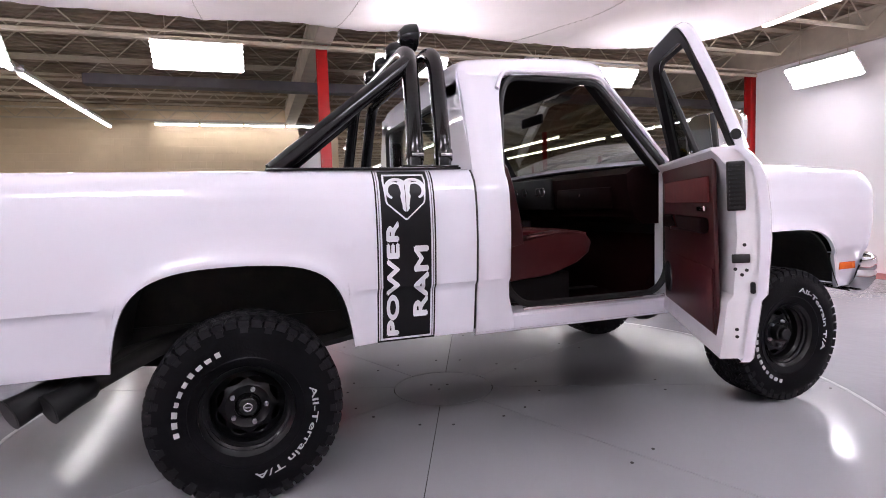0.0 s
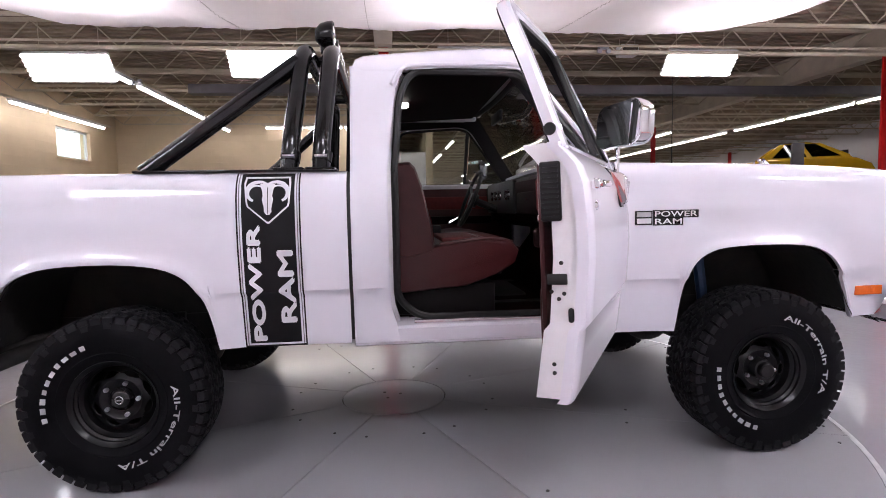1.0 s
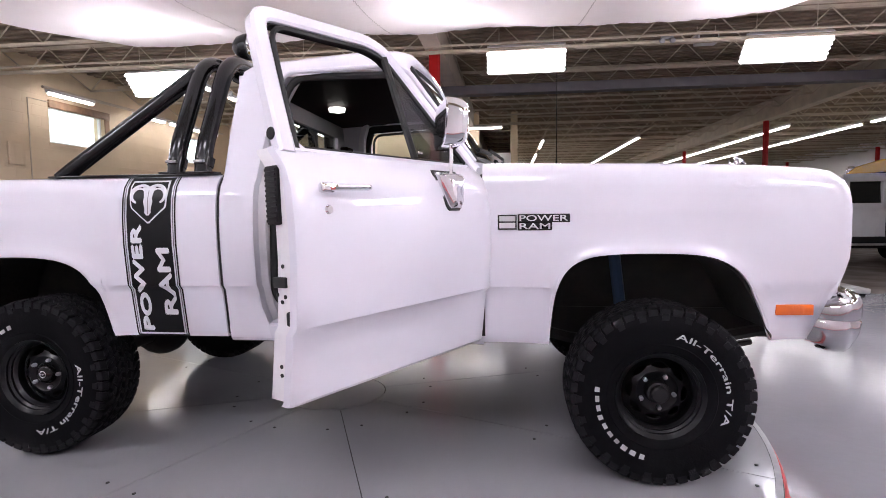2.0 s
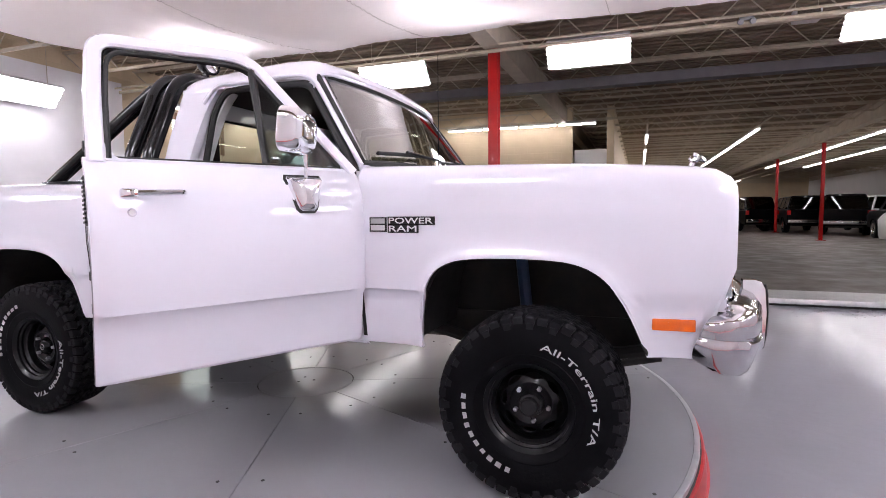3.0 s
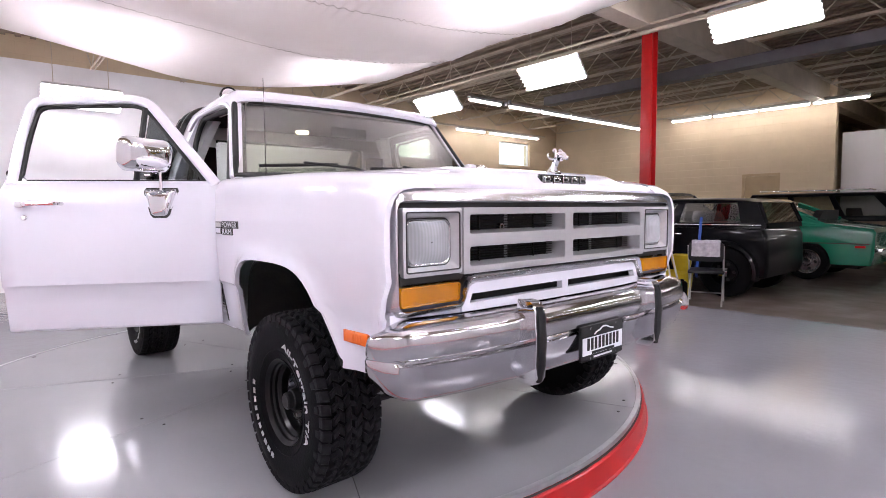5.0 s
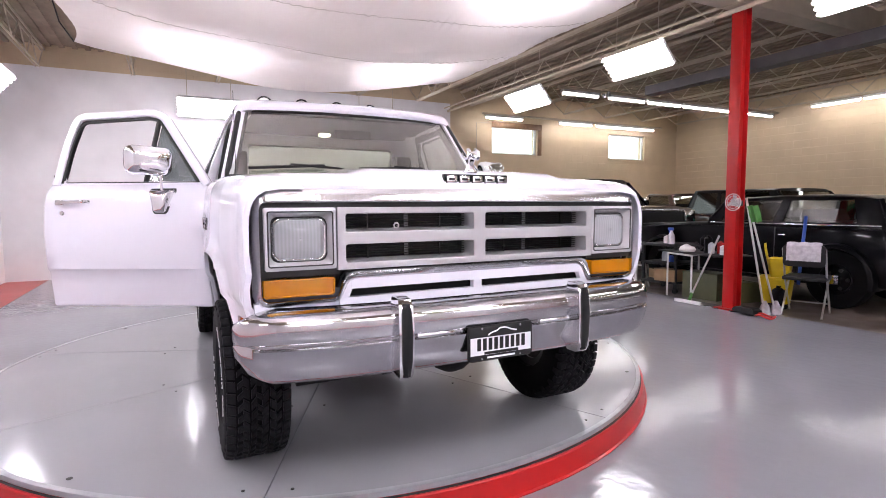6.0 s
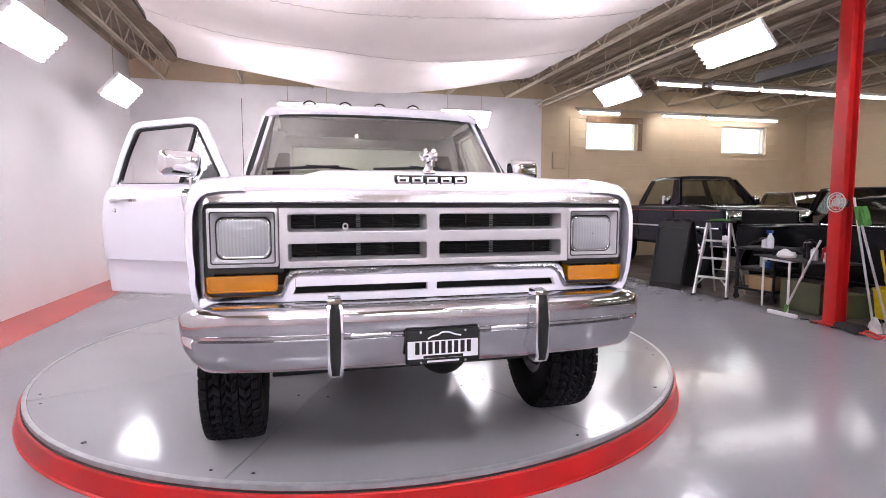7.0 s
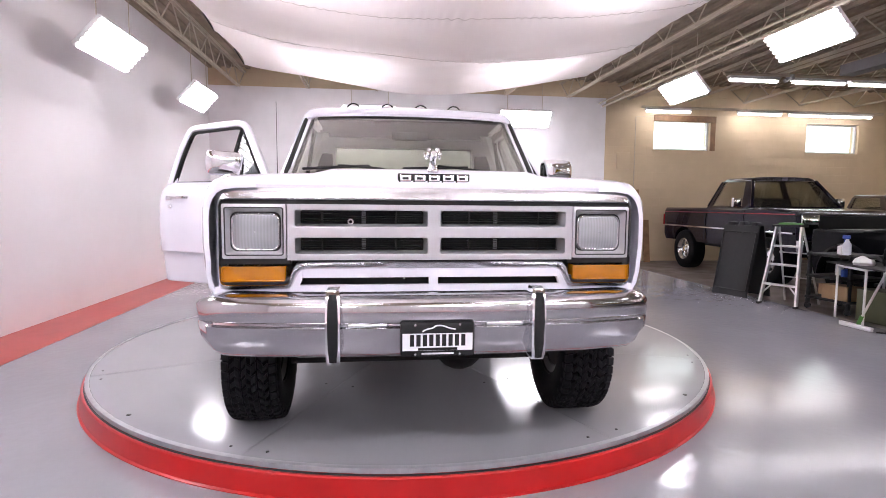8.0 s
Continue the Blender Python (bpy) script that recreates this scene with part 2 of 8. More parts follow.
def box(bm, x0, x1, y0, y1, z0, z1, bevel=0.0, seg=2):
    vs = [bm.verts.new((x, y, z)) for x in (x0, x1) for y in (y0, y1) for z in (z0, z1)]
    idx = ((0, 1, 3, 2), (4, 6, 7, 5), (0, 4, 5, 1), (2, 3, 7, 6), (0, 2, 6, 4), (1, 5, 7, 3))
    fs = [bm.faces.new([vs[i] for i in f]) for f in idx]
    if bevel:
        es = list({e for f in fs for e in f.edges})
        bmesh.ops.bevel(bm, geom=es, offset=bevel, segments=seg, affect="EDGES", profile=0.5)
    return bm


def boxed(x0, x1, y0, y1, z0, z1, bevel=0.0, seg=2):
    return box(bmesh.new(), x0, x1, y0, y1, z0, z1, bevel, seg)


def loft(bm, rings, closed=True, caps=True, cyclic=False):
    """Skin a row of rings of equal count."""
    vs = [[bm.verts.new(p) for p in r] for r in rings]
    n = len(vs[0])
    rows = list(zip(vs, vs[1:])) + ([(vs[-1], vs[0])] if cyclic else [])
    for a, b in rows:
        for i in range(n if closed else n - 1):
            j = (i + 1) % n
            bm.faces.new((a[i], a[j], b[j], b[i]))
    if caps and closed and not cyclic:
        bm.faces.new(vs[0][::-1])
        bm.faces.new(vs[-1])
    return bm


def tube(bm, pts, r, seg=12, cyclic=False, flat=1.0):
    """A round bar along a line of points; r may be a list."""
    pts = [Vector(p) for p in pts]
    n = len(pts)
    rs = r if isinstance(r, (list, tuple)) else [r] * n
    rings, up = [], None
    for i, p in enumerate(pts):
        a = pts[(i - 1) % n] if (cyclic or i) else p
        b = pts[(i + 1) % n] if (cyclic or i < n - 1) else p
        d = (b - a).normalized()
        if up is None:
            up = Vector((0, 0, 1)) if abs(d.z) < 0.9 else Vector((1, 0, 0))
        s = d.cross(up).normalized()
        up = s.cross(d).normalized()
        rings.append([p + s * math.cos(2 * math.pi * k / seg) * rs[i] + up * math.sin(2 * math.pi * k / seg) * rs[i] * flat for k in range(seg)])
    return loft(bm, rings, True, not cyclic, cyclic)


def arc_pts(pts, radius, steps=6):
    """Round the inner corners of a line of points."""
    pts = [Vector(p) for p in pts]
    out = [pts[0]]
    for a, b, c in zip(pts, pts[1:], pts[2:]):
        u, v = (a - b), (c - b)
        r = min(radius, u.length * 0.49, v.length * 0.49)
        p, q = b + u.normalized() * r, b + v.normalized() * r
        for k in range(steps + 1):
            t = k / steps
            out.append(p * (1 - t) ** 2 + b * 2 * t * (1 - t) + q * t * t)
    return out + [pts[-1]]


def smooth_rail(pts):
    return arc_pts(pts, 0.02, 4)


def round_rect(w, h, r, steps=4):
    """A rounded rectangle's outline about the origin."""
    out = []
    for cx, cy, a0 in ((w / 2 - r, h / 2 - r, 0), (-w / 2 + r, h / 2 - r, 90), (-w / 2 + r, -h / 2 + r, 180), (w / 2 - r, -h / 2 + r, 270)):
        for k in range(steps + 1):
            a = radians(a0 + 90 * k / steps)
            out.append((cx + r * math.cos(a), cy + r * math.sin(a)))
    return out


def prism(bm, outline, place, depth):
    """Outline (u, v) put into space by place(u, v, w), from w = 0 to depth."""
    return loft(bm, [[place(u, v, 0) for u, v in outline], [place(u, v, depth) for u, v in outline]])


def sheet(bm, grid, thick):
    """A skin of points grid[i][j] with its back set off by the vector or function thick, closed all round."""
    off = thick if callable(thick) else (lambda p: Vector(thick))
    f = [[bm.verts.new(p) for p in row] for row in grid]
    b = [[bm.verts.new(Vector(p) + off(Vector(p))) for p in row] for row in grid]
    n, m = len(f), len(f[0])
    for i in range(n - 1):
        for j in range(m - 1):
            bm.faces.new((f[i][j], f[i + 1][j], f[i + 1][j + 1], f[i][j + 1]))
            bm.faces.new((b[i][j], b[i][j + 1], b[i + 1][j + 1], b[i + 1][j]))
    for i in range(n - 1):
        bm.faces.new((f[i][0], b[i][0], b[i + 1][0], f[i + 1][0]))
        bm.faces.new((f[i][-1], f[i + 1][-1], b[i + 1][-1], b[i][-1]))
    for j in range(m - 1):
        bm.faces.new((f[0][j], f[0][j + 1], b[0][j + 1], b[0][j]))
        bm.faces.new((f[-1][j], b[-1][j], b[-1][j + 1], f[-1][j + 1]))
    return bm


def frame_ring(bm, outer, inner, place, w0, w1):
    """A flat frame between two outlines of equal count, sloping from w0 at the outer to w1 at the inner one."""
    a = [bm.verts.new(place(u, v, w0)) for u, v in outer]
    b = [bm.verts.new(place(u, v, w1)) for u, v in inner]
    n = len(a)
    for i in range(n):
        j = (i + 1) % n
        bm.faces.new((a[i], a[j], b[j], b[i]))
    return bm


def lathe(bm, profile, seg=32, axis="y"):
    """Turn (radius, along) round an axis through the origin."""
    rings = []
    for k in range(seg):
        a = 2 * math.pi * k / seg
        c, s = math.cos(a), math.sin(a)
        rings.append([(r * c, h, r * s) if axis == "y" else (r * c, r * s, h) for r, h in profile])
    vs = [[bm.verts.new(p) for p in r] for r in rings]
    for k in range(seg):
        a, b = vs[k], vs[(k + 1) % seg]
        for i in range(len(profile) - 1):
            if profile[i][0] < 1e-6:
                if profile[i + 1][0] > 1e-6:
                    bm.faces.new((a[i], b[i + 1], a[i + 1]))
            elif profile[i + 1][0] < 1e-6:
                bm.faces.new((a[i], b[i], a[i + 1]))
            else:
                bm.faces.new((a[i], b[i], b[i + 1], a[i + 1]))
    bmesh.ops.remove_doubles(bm, verts=bm.verts, dist=1e-5)
    return bm


def writing(text, height, depth=0.002, squeeze=1.0, bold=0.0):
    """A bmesh of words in the built-in font, upright in x and y, centred, that tall."""
    cu = bpy.data.curves.new("words", "FONT")
    cu.body, cu.align_x, cu.align_y, cu.extrude, cu.offset = text, "CENTER", "CENTER", 0.01, bold
    cu.resolution_u = 3
    ob = bpy.data.objects.new("words", cu)
    scene.collection.objects.link(ob)
    me = bpy.data.meshes.new_from_object(ob.evaluated_get(bpy.context.evaluated_depsgraph_get()))
    bpy.data.objects.remove(ob)
    bm = bmesh.new()
    bm.from_mesh(me)
    bpy.data.meshes.remove(me)
    ys = [v.co.y for v in bm.verts]
    xs = [v.co.x for v in bm.verts]
    k = height / (max(ys) - min(ys))
    cx, cy = (max(xs) + min(xs)) / 2, (max(ys) + min(ys)) / 2
    for v in bm.verts:
        v.co = Vector(((v.co.x - cx) * k * squeeze, (v.co.y - cy) * k, (v.co.z / 0.01 + 1) * depth / 2))
    return bm

# ---- the hall ----
FLOOR, ROOF = -0.145, 4.1
WEST, EAST, SOUTH, BACK, FAR = -7.95, 8.05, -3.85, 13.15, 60.0
FLOOR_LINE = 5.25

structure("floor", boxed(WEST - 0.3, EAST + 0.3, SOUTH - 0.3, FLOOR_LINE, FLOOR - 0.2, FLOOR), EPOXY, "glossy grey epoxy floor with ripples and reflections", "floor")
structure("floor_concrete", boxed(WEST - 0.3, 18, FLOOR_LINE, FAR + 0.3, FLOOR - 0.2, FLOOR - 0.001), CONCRETE, "stained brown bare concrete floor of the workshop", "floor")
bm = bmesh.new()
box(bm, WEST, EAST, SOUTH, SOUTH + 0.62, FLOOR + 0.001, FLOOR + 0.004)
box(bm, EAST - 0.62, EAST, SOUTH + 0.62, 5.0, FLOOR + 0.001, FLOOR + 0.004)
structure("floor_band", bm, RED_FLOOR, "faded red painted band on the floor along the white walls", "floor marking")

structure("wall_south", boxed(WEST - 0.3, EAST + 0.3, SOUTH - 0.25, SOUTH, FLOOR, ROOF), WALL_WHITE, "smooth white painted wall behind the turntable", "wall")
structure("wall_east", boxed(EAST, EAST + 0.25, SOUTH, 5.0, FLOOR, 3.62), WALL_WHITE, "smooth white painted partition wall", "wall")
structure("wall_west_white", boxed(WEST, WEST + 0.03, SOUTH, 5.1, FLOOR, 3.7), BLOCK_WHITE, "white painted block wall behind the truck", "wall")

# west wall with two windows
WINS = ((6.33, 7.77), (10.33, 11.77))
WZ0, WZ1 = 2.53, 3.25
bm = bmesh.new()
ys = [SOUTH - 0.3, *[v for w in WINS for v in w], BACK + 0.3]
for a, b in zip(ys[::2], ys[1::2]):
    box(bm, WEST - 0.25, WEST, a, b, FLOOR, ROOF)
for a, b in WINS:
    box(bm, WEST - 0.25, WEST, a, b, FLOOR, WZ0)
    box(bm, WEST - 0.25, WEST, a, b, WZ1, ROOF)
structure("wall_west", bm, BEIGE, "beige painted concrete block wall", "wall")
for k, (a, b) in enumerate(WINS, 1):
    w = empty(f"window_{k}")
    tagged(w, "bright clerestory window with a thin frame" if k == 2 else "bright clerestory window with a brown shade rolled up", "window", kind="structure")
    bm = bmesh.new()
    for y0, y1, z0, z1 in ((a, a + 0.04, WZ0, WZ1), (b - 0.04, b, WZ0, WZ1), (a + 0.04, b - 0.04, WZ0, WZ0 + 0.04), (a + 0.04, b - 0.04, WZ1 - 0.04, WZ1)):
        box(bm, WEST - 0.14, WEST - 0.08, y0, y1, z0, z1)
    part("window_frame", bm, FIXTURE, w)
    p = part("pane", boxed(WEST - 0.12, WEST - 0.11, a + 0.04, b - 0.04, WZ0 + 0.04, WZ1 - 0.04), GLASS, w)
    p.visible_shadow = False
    part("window_sill", boxed(WEST - 0.1, WEST + 0.03, a - 0.03, b + 0.03, WZ0 - 0.04, WZ0), BEIGE, w)
    if k == 1:
        part("shade", boxed(WEST + 0.003, WEST + 0.05, a - 0.02, b + 0.12, WZ1 - 0.05, WZ1 + 0.1, 0.01), WOOD, w, "brown rolled window shade")
        part("shade_edge", boxed(WEST + 0.003, WEST + 0.03, b, b + 0.12, WZ0, WZ1 - 0.05), WOOD, w)
SKYGLOW = glow("bright_sky", (0.9, 0.95, 1.0), 3.0)
structure("backdrop", boxed(WEST - 3.2, WEST - 3.0, -2, 30, 0, 12), SKYGLOW, "bright overcast sky outside the windows", "sky")

# inner wall with a doorway, and the passage wall behind it
DX0, DX1, DZ = -2.02, -1.15, 2.0
bm = bmesh.new()
box(bm, WEST, DX0, BACK, BACK + 0.2, FLOOR, ROOF)
box(bm, DX1, -0.05, BACK, BACK + 0.2, FLOOR, ROOF)
box(bm, DX0, DX1, BACK, BACK + 0.2, DZ, ROOF)
structure("wall_back", bm, BEIGE, "beige painted block wall of the rear rooms", "wall")
d = empty("door_1")
tagged(d, "closed tan painted door in a tan frame", "door", kind="structure")
bm = bmesh.new()
box(bm, DX0, DX0 + 0.06, BACK - 0.02, BACK + 0.12, FLOOR, DZ - 0.06)
box(bm, DX1 - 0.06, DX1, BACK - 0.02, BACK + 0.12, FLOOR, DZ - 0.06)
box(bm, DX0, DX1, BACK - 0.02, BACK + 0.12, DZ - 0.06, DZ)
part("door_frame", bm, TAN_DOOR, d)
part("door_leaf", boxed(DX0 + 0.06, DX1 - 0.06, BACK + 0.04, BACK + 0.09, FLOOR + 0.01, DZ - 0.06), TAN_DOOR, d)
structure("wall_recess", boxed(-0.05, 1.0, BACK + 0.6, BACK + 0.8, FLOOR, 2.9), WALL_WHITE, "pale blue-white board set back beside the beige wall", "wall")
bm = bmesh.new()
DOORS = ((17.5, 18.4), (20.5, 21.6), (23.0, 24.0), (28.5, 29.5))
ys = [BACK + 0.2, *[v for w in DOORS for v in w], 38.0]
for a, b in zip(ys[::2], ys[1::2]):
    box(bm, 0.9, 1.1, a, b, FLOOR, ROOF)
for a, b in DOORS:
    box(bm, 0.9, 1.1, a, b, 2.0, ROOF)
structure("wall_passage", bm, BEIGE, "beige block wall with open doorways along the hall", "wall")
structure("wall_rooms", boxed(-2.0, -1.8, BACK + 2.2, FAR, FLOOR, ROOF), BEIGE, "plain wall of the rooms behind the doorways", "wall")
structure("wall_north", boxed(-2, 18.2, FAR, FAR + 0.3, FLOOR, ROOF), BEIGE, "pale far end wall of the hall", "wall")
structure("wall_far_east", boxed(17.6, 17.9, 4.9, FAR, FLOOR, ROOF), WALL_WHITE, "pale side wall of the workshop", "wall")
structure("wall_return", boxed(EAST + 0.25, 17.9, 4.75, 5.0, FLOOR, ROOF), WALL_WHITE, "pale wall closing the workshop", "wall")
structure("wall_above_east", boxed(EAST + 0.02, EAST + 0.22, SOUTH, 5.0, 3.62, ROOF), GIRDER, "cream strip of wall over the partition", "wall")

# roof deck with ribs
bm = bmesh.new()
box(bm, WEST - 0.3, 18, SOUTH - 0.3, FAR + 0.3, ROOF, ROOF + 0.15)
y = SOUTH
while y < 16:
    box(bm, WEST, 18, y, y + 0.08, ROOF - 0.035, ROOF)
    y += 0.2
while y < FAR:
    box(bm, 0, 18, y, y + 0.2, ROOF - 0.04, ROOF)
    y += 0.6
structure("ceiling", bm, CEIL, "weathered brown corrugated steel roof deck", "ceiling")

# girders, columns, bar joists
for x in (-0.3, EAST):
    bm = bmesh.new()
    box(bm, x - 0.13, x + 0.13, SOUTH, FAR, 3.55, 3.59)
    box(bm, x - 0.05, x + 0.05, SOUTH, FAR, 3.59, ROOF - 0.08)
    box(bm, x - 0.13, x + 0.13, SOUTH, FAR, ROOF - 0.08, ROOF - 0.04)
    box(bm, x - 0.1, x + 0.1, SOUTH, FAR, 3.592, ROOF - 0.082)
    structure("girder", bm, GIRDER, "cream painted steel girder under the roof", "girder")
for x, y in ((-0.3, 5.13), (EAST, 5.13), (EAST, 13.2), (EAST + 0.3, 21.3), (EAST + 0.3, 28.6), (16, 13.2), (16, 21.3), (16, 28.6)):
    c = empty("column", pose(x, y, 0))
    tagged(c, "red painted steel column", "column", group="columns", kind="structure")
    bm = bmesh.new()
    w = 0.075 if y < 6 else 0.055
    box(bm, -w, w, -w - 0.005, -w + 0.01, FLOOR, 3.55, 0.004)
    box(bm, -w, w, w - 0.01, w + 0.005, FLOOR, 3.55, 0.004)
    box(bm, -0.02, 0.02, -w + 0.01, w - 0.01, FLOOR, 3.55)
    part("shaft", bm, RED_PAINT, c)
    part("base_plate", boxed(-0.15, 0.15, -0.15, 0.15, FLOOR, FLOOR + 0.02, 0.004), RED_PAINT, c)

JOIST_Z0, JOIST_Z1 = 3.58, 4.02


def joist_mesh(length):
    bm = bmesh.new()
    for s in (-1, 1):
        box(bm, 0, length, s * 0.012 - 0.008 + s * 0.018, s * 0.012 + 0.008 + s * 0.018, JOIST_Z1 - 0.04, JOIST_Z1)
        box(bm, 0.5, length - 0.5, s * 0.012 - 0.006 + s * 0.014, s * 0.012 + 0.006 + s * 0.014, JOIST_Z0, JOIST_Z0 + 0.035)
    n = max(4, round((length - 1) / 0.38) // 2 * 2)
    pts = [(0.5 + (length - 1) * k / n, 0, JOIST_Z0 + 0.02 if k % 2 == 0 else JOIST_Z1 - 0.02) for k in range(n + 1)]
    for a, b in zip(pts, pts[1:]):
        tube(bm, (a, b), 0.011, 5)
    tube(bm, ((0, 0, JOIST_Z1 - 0.02), pts[0]), 0.012, 5)
    tube(bm, ((length, 0, JOIST_Z1 - 0.02), pts[-1]), 0.012, 5)
    return finish("bar_joist", bm, TRUSS)


spans = ((WEST, -0.42), (-0.18, EAST - 0.12), (EAST + 0.12, 17.6))
meshes = [joist_mesh(b - a) for a, b in spans]
y = SOUTH + 0.75
while y < FAR:
    for (a, b), me in zip(spans, meshes):
        if not (y > BACK and b < 0):
            j = new("bar_joist", me)
            j.matrix_basis = pose(a, y, 0)
            tagged(j, "cream painted open web steel roof joist", "joist", group="roof joists", kind="structure")
    y += 1.42

bm = boxed(-3.95, 17.5, 7.45, 7.7, 3.38, 3.55)
structure("cross_beam", bm, DARK_BEAM, "dark painted steel beam hung under the joists", "beam")
bm = bmesh.new()
tube(bm, ((WEST + 0.1, 5.0, 3.5), (EAST, 5.0, 3.5)), 0.03, 8)
tube(bm, ((WEST + 0.1, 4.9, 3.56), (EAST, 4.9, 3.56)), 0.018, 8)
structure("pipe", bm, TRUSS, "cream painted pipe run under the joists", "pipe")


# ---- lights of the hall ----
def panel_light(m, tubes=6, length=1.12, width=0.42):
    p = empty("panel_light", m)
    tagged(p, "lit high-bay panel of white fluorescent tubes, some added as fill", "ceiling light", group="panel lights")
    bm = bmesh.new()
    box(bm, -length / 2, length / 2, -width / 2, width / 2, 0.03, 0.06)
    for s in (-1, 1):
        box(bm, s * length / 2 - 0.012, s * length / 2 + 0.012, -width / 2, width / 2, 0.004, 0.06)
        box(bm, -length / 2 + 0.012, length / 2 - 0.012, s * (width / 2 + 0.005) - 0.004, s * (width / 2 + 0.005) + 0.004, -0.008, 0.06)
    part("housing", bm, FIXTURE, p)
    w = width / tubes
    first = None
    for k in range(tubes):
        y = -width / 2 + w * (k + 0.5)
        if first is None:
            first = part("tube", tube(bmesh.new(), ((-length / 2 - 0.020, 0, -0.006), (-length / 2 + 0.004, 0, -0.006), (length / 2 - 0.004, 0, -0.006), (length / 2 + 0.020, 0, -0.006)), [w * 0.22, w * 0.38, w * 0.38, w * 0.22], 10), TUBE, p)
            first.matrix_basis = pose(0, y, 0)
        else:
            again(first, p, pose(0, y, 0))
    return p


def strip_light(x0, y0, x1, y1, z):
    d = math.hypot(x1 - x0, y1 - y0)
    s = empty("strip_light", pose((x0 + x1) / 2, (y0 + y1) / 2, z, 0, 0, math.degrees(math.atan2(y1 - y0, x1 - x0))))
    tagged(s, "lit white fluorescent strip light", "ceiling light", group="strip lights")
    part("housing", boxed(-d / 2, d / 2, -0.05, 0.05, 0.025, 0.08), FIXTURE, s)
    part("tube", boxed(-d / 2 + 0.02, d / 2 - 0.02, -0.03, 0.03, -0.018, 0.024, 0.010), STRIP, s)
    return s


LEAN_IN = 48
first_panel = panel_light(pose(1.08, 5.13, 3.37, -LEAN_IN, 0, 0))
for x, z in ((-1.97, 3.31), (-4.75, 3.24), (4.72, 3.37)):
    copy_thing(first_panel, pose(x, 5.13, z, -LEAN_IN, 0, 0))
for x in (-2.5, -5.55, 0.6, 4.2):
    copy_thing(first_panel, pose(x, -3.3, 2.98, LEAN_IN, 0, 0))
for y in (3.07, -0.4):
    copy_thing(first_panel, pose(WEST + 0.3, y, 3.12, 0, 0, 90) @ pose(0, 0, 0, -LEAN_IN, 0, 0))
for y in (3.4, 0.9, -1.6):
    copy_thing(first_panel, pose(EAST - 0.4, y, 3.17, 0, 0, 90) @ pose(0, 0, 0, LEAN_IN, 0, 0))
for x, y in ((-2.7, -0.7), (0.2, -0.7), (2.9, -0.7), (-2.7, 1.7), (0.2, 1.7), (3.3, 1.9)):
    copy_thing(first_panel, pose(x, y, 3.58))
# two invented panels, added as fill to brighten the truck's front
for y in (1.6, -0.9):
    copy_thing(first_panel, pose(4.75, y, 3.4, 0, 0, 90) @ pose(0, 0, 0, 30, 0, 0))
bm = bmesh.new()
for x, y in ((4.75, 1.6), (4.75, -0.9), (1.08, 5.13), (-1.97, 5.13), (-4.75, 5.13), (4.72, 5.13), (-2.5, -3.3), (-5.55, -3.3), (0.6, -3.3), (4.2, -3.3), (WEST + 0.3, 3.07), (WEST + 0.3, -0.4), (EAST - 0.4, 3.4), (EAST - 0.4, 0.9), (EAST - 0.4, -1.6), (-2.7, -0.7), (0.2, -0.7), (2.9, -0.7), (-2.7, 1.7), (0.2, 1.7), (3.3, 1.9)):
    for d in (-0.4, 0.4):
        dx, dy = (d, 0) if abs(x) < 7 else (0, d)
        tube(bm, ((x + dx, y + dy, 3.0 if y < -3.2 else 3.2 if abs(y) > 3.2 or abs(x) > 7 else 3.52), (x + dx, y + dy, ROOF)), 0.006, 5)
structure("hanger_wires", bm, TRUSS, "thin wires that hang the panel lights from the roof", "wires")

for k in range(4):
    strip_light(-3.70 + 1.1 * k, 12.7, -2.65 + 1.1 * k, 12.7, 3.5)
for k in range(6):
    strip_light(-4.75, 6.1 + 1.14 * k + (0.0 if k else -0.1), -4.75, 7.17 + 1.14 * k - (0.0 if k else 0.2), 3.44)
for y in (5.9, 8.2, 9.5, 10.6):
    strip_light(-7.55, y, -7.55, y + 1.1, 3.36)
for x, y0 in ((2.0, 15.6), (5.1, 15.4), (8.9, 13.7), (10.9, 13.8)):
    for k in range(9):
        if x > 2.5 or k != 1:
            strip_light(x, y0 + 2.3 * k, x, y0 + 2.3 * k + 2.2, 3.45)
for x, y in ((0.0, 40), (3.3, 40), (6.8, 47), (10.0, 50)):
    for k in range(4 if y < 45 else 2):
        strip_light(x, y + 4.8 * k, x, y + 4.8 * k + 4.4, 3.45)
for k in range(3):
    strip_light(10.9, 6.6 + 2.3 * k, 10.9, 8.8 + 2.3 * k, 3.45)
bm = bmesh.new()
tube(bm, ((-3.8, 12.7, 3.6), (6, 12.7, 3.6)), 0.025, 6)
for x in (2.0, 5.1, 8.9, 10.9):
    tube(bm, ((x, 13.5 if x < 10 else 6.3, 3.56), (x, 46, 3.56)), 0.03, 6)
for x in (0.0, 3.3, 6.8, 10.0):
    tube(bm, ((x, 39.0, 3.56), (x, 59.9, 3.56)), 0.03, 6)
tube(bm, ((-4.75, 5.9, 3.56), (-4.75, 13.1, 3.56)), 0.03, 6)
tube(bm, ((-7.55, 5.8, 3.46), (-7.55, 12.0, 3.46)), 0.03, 6)
structure("light_rails", bm, TRUSS, "cream conduit carrying the strip lights", "conduit")

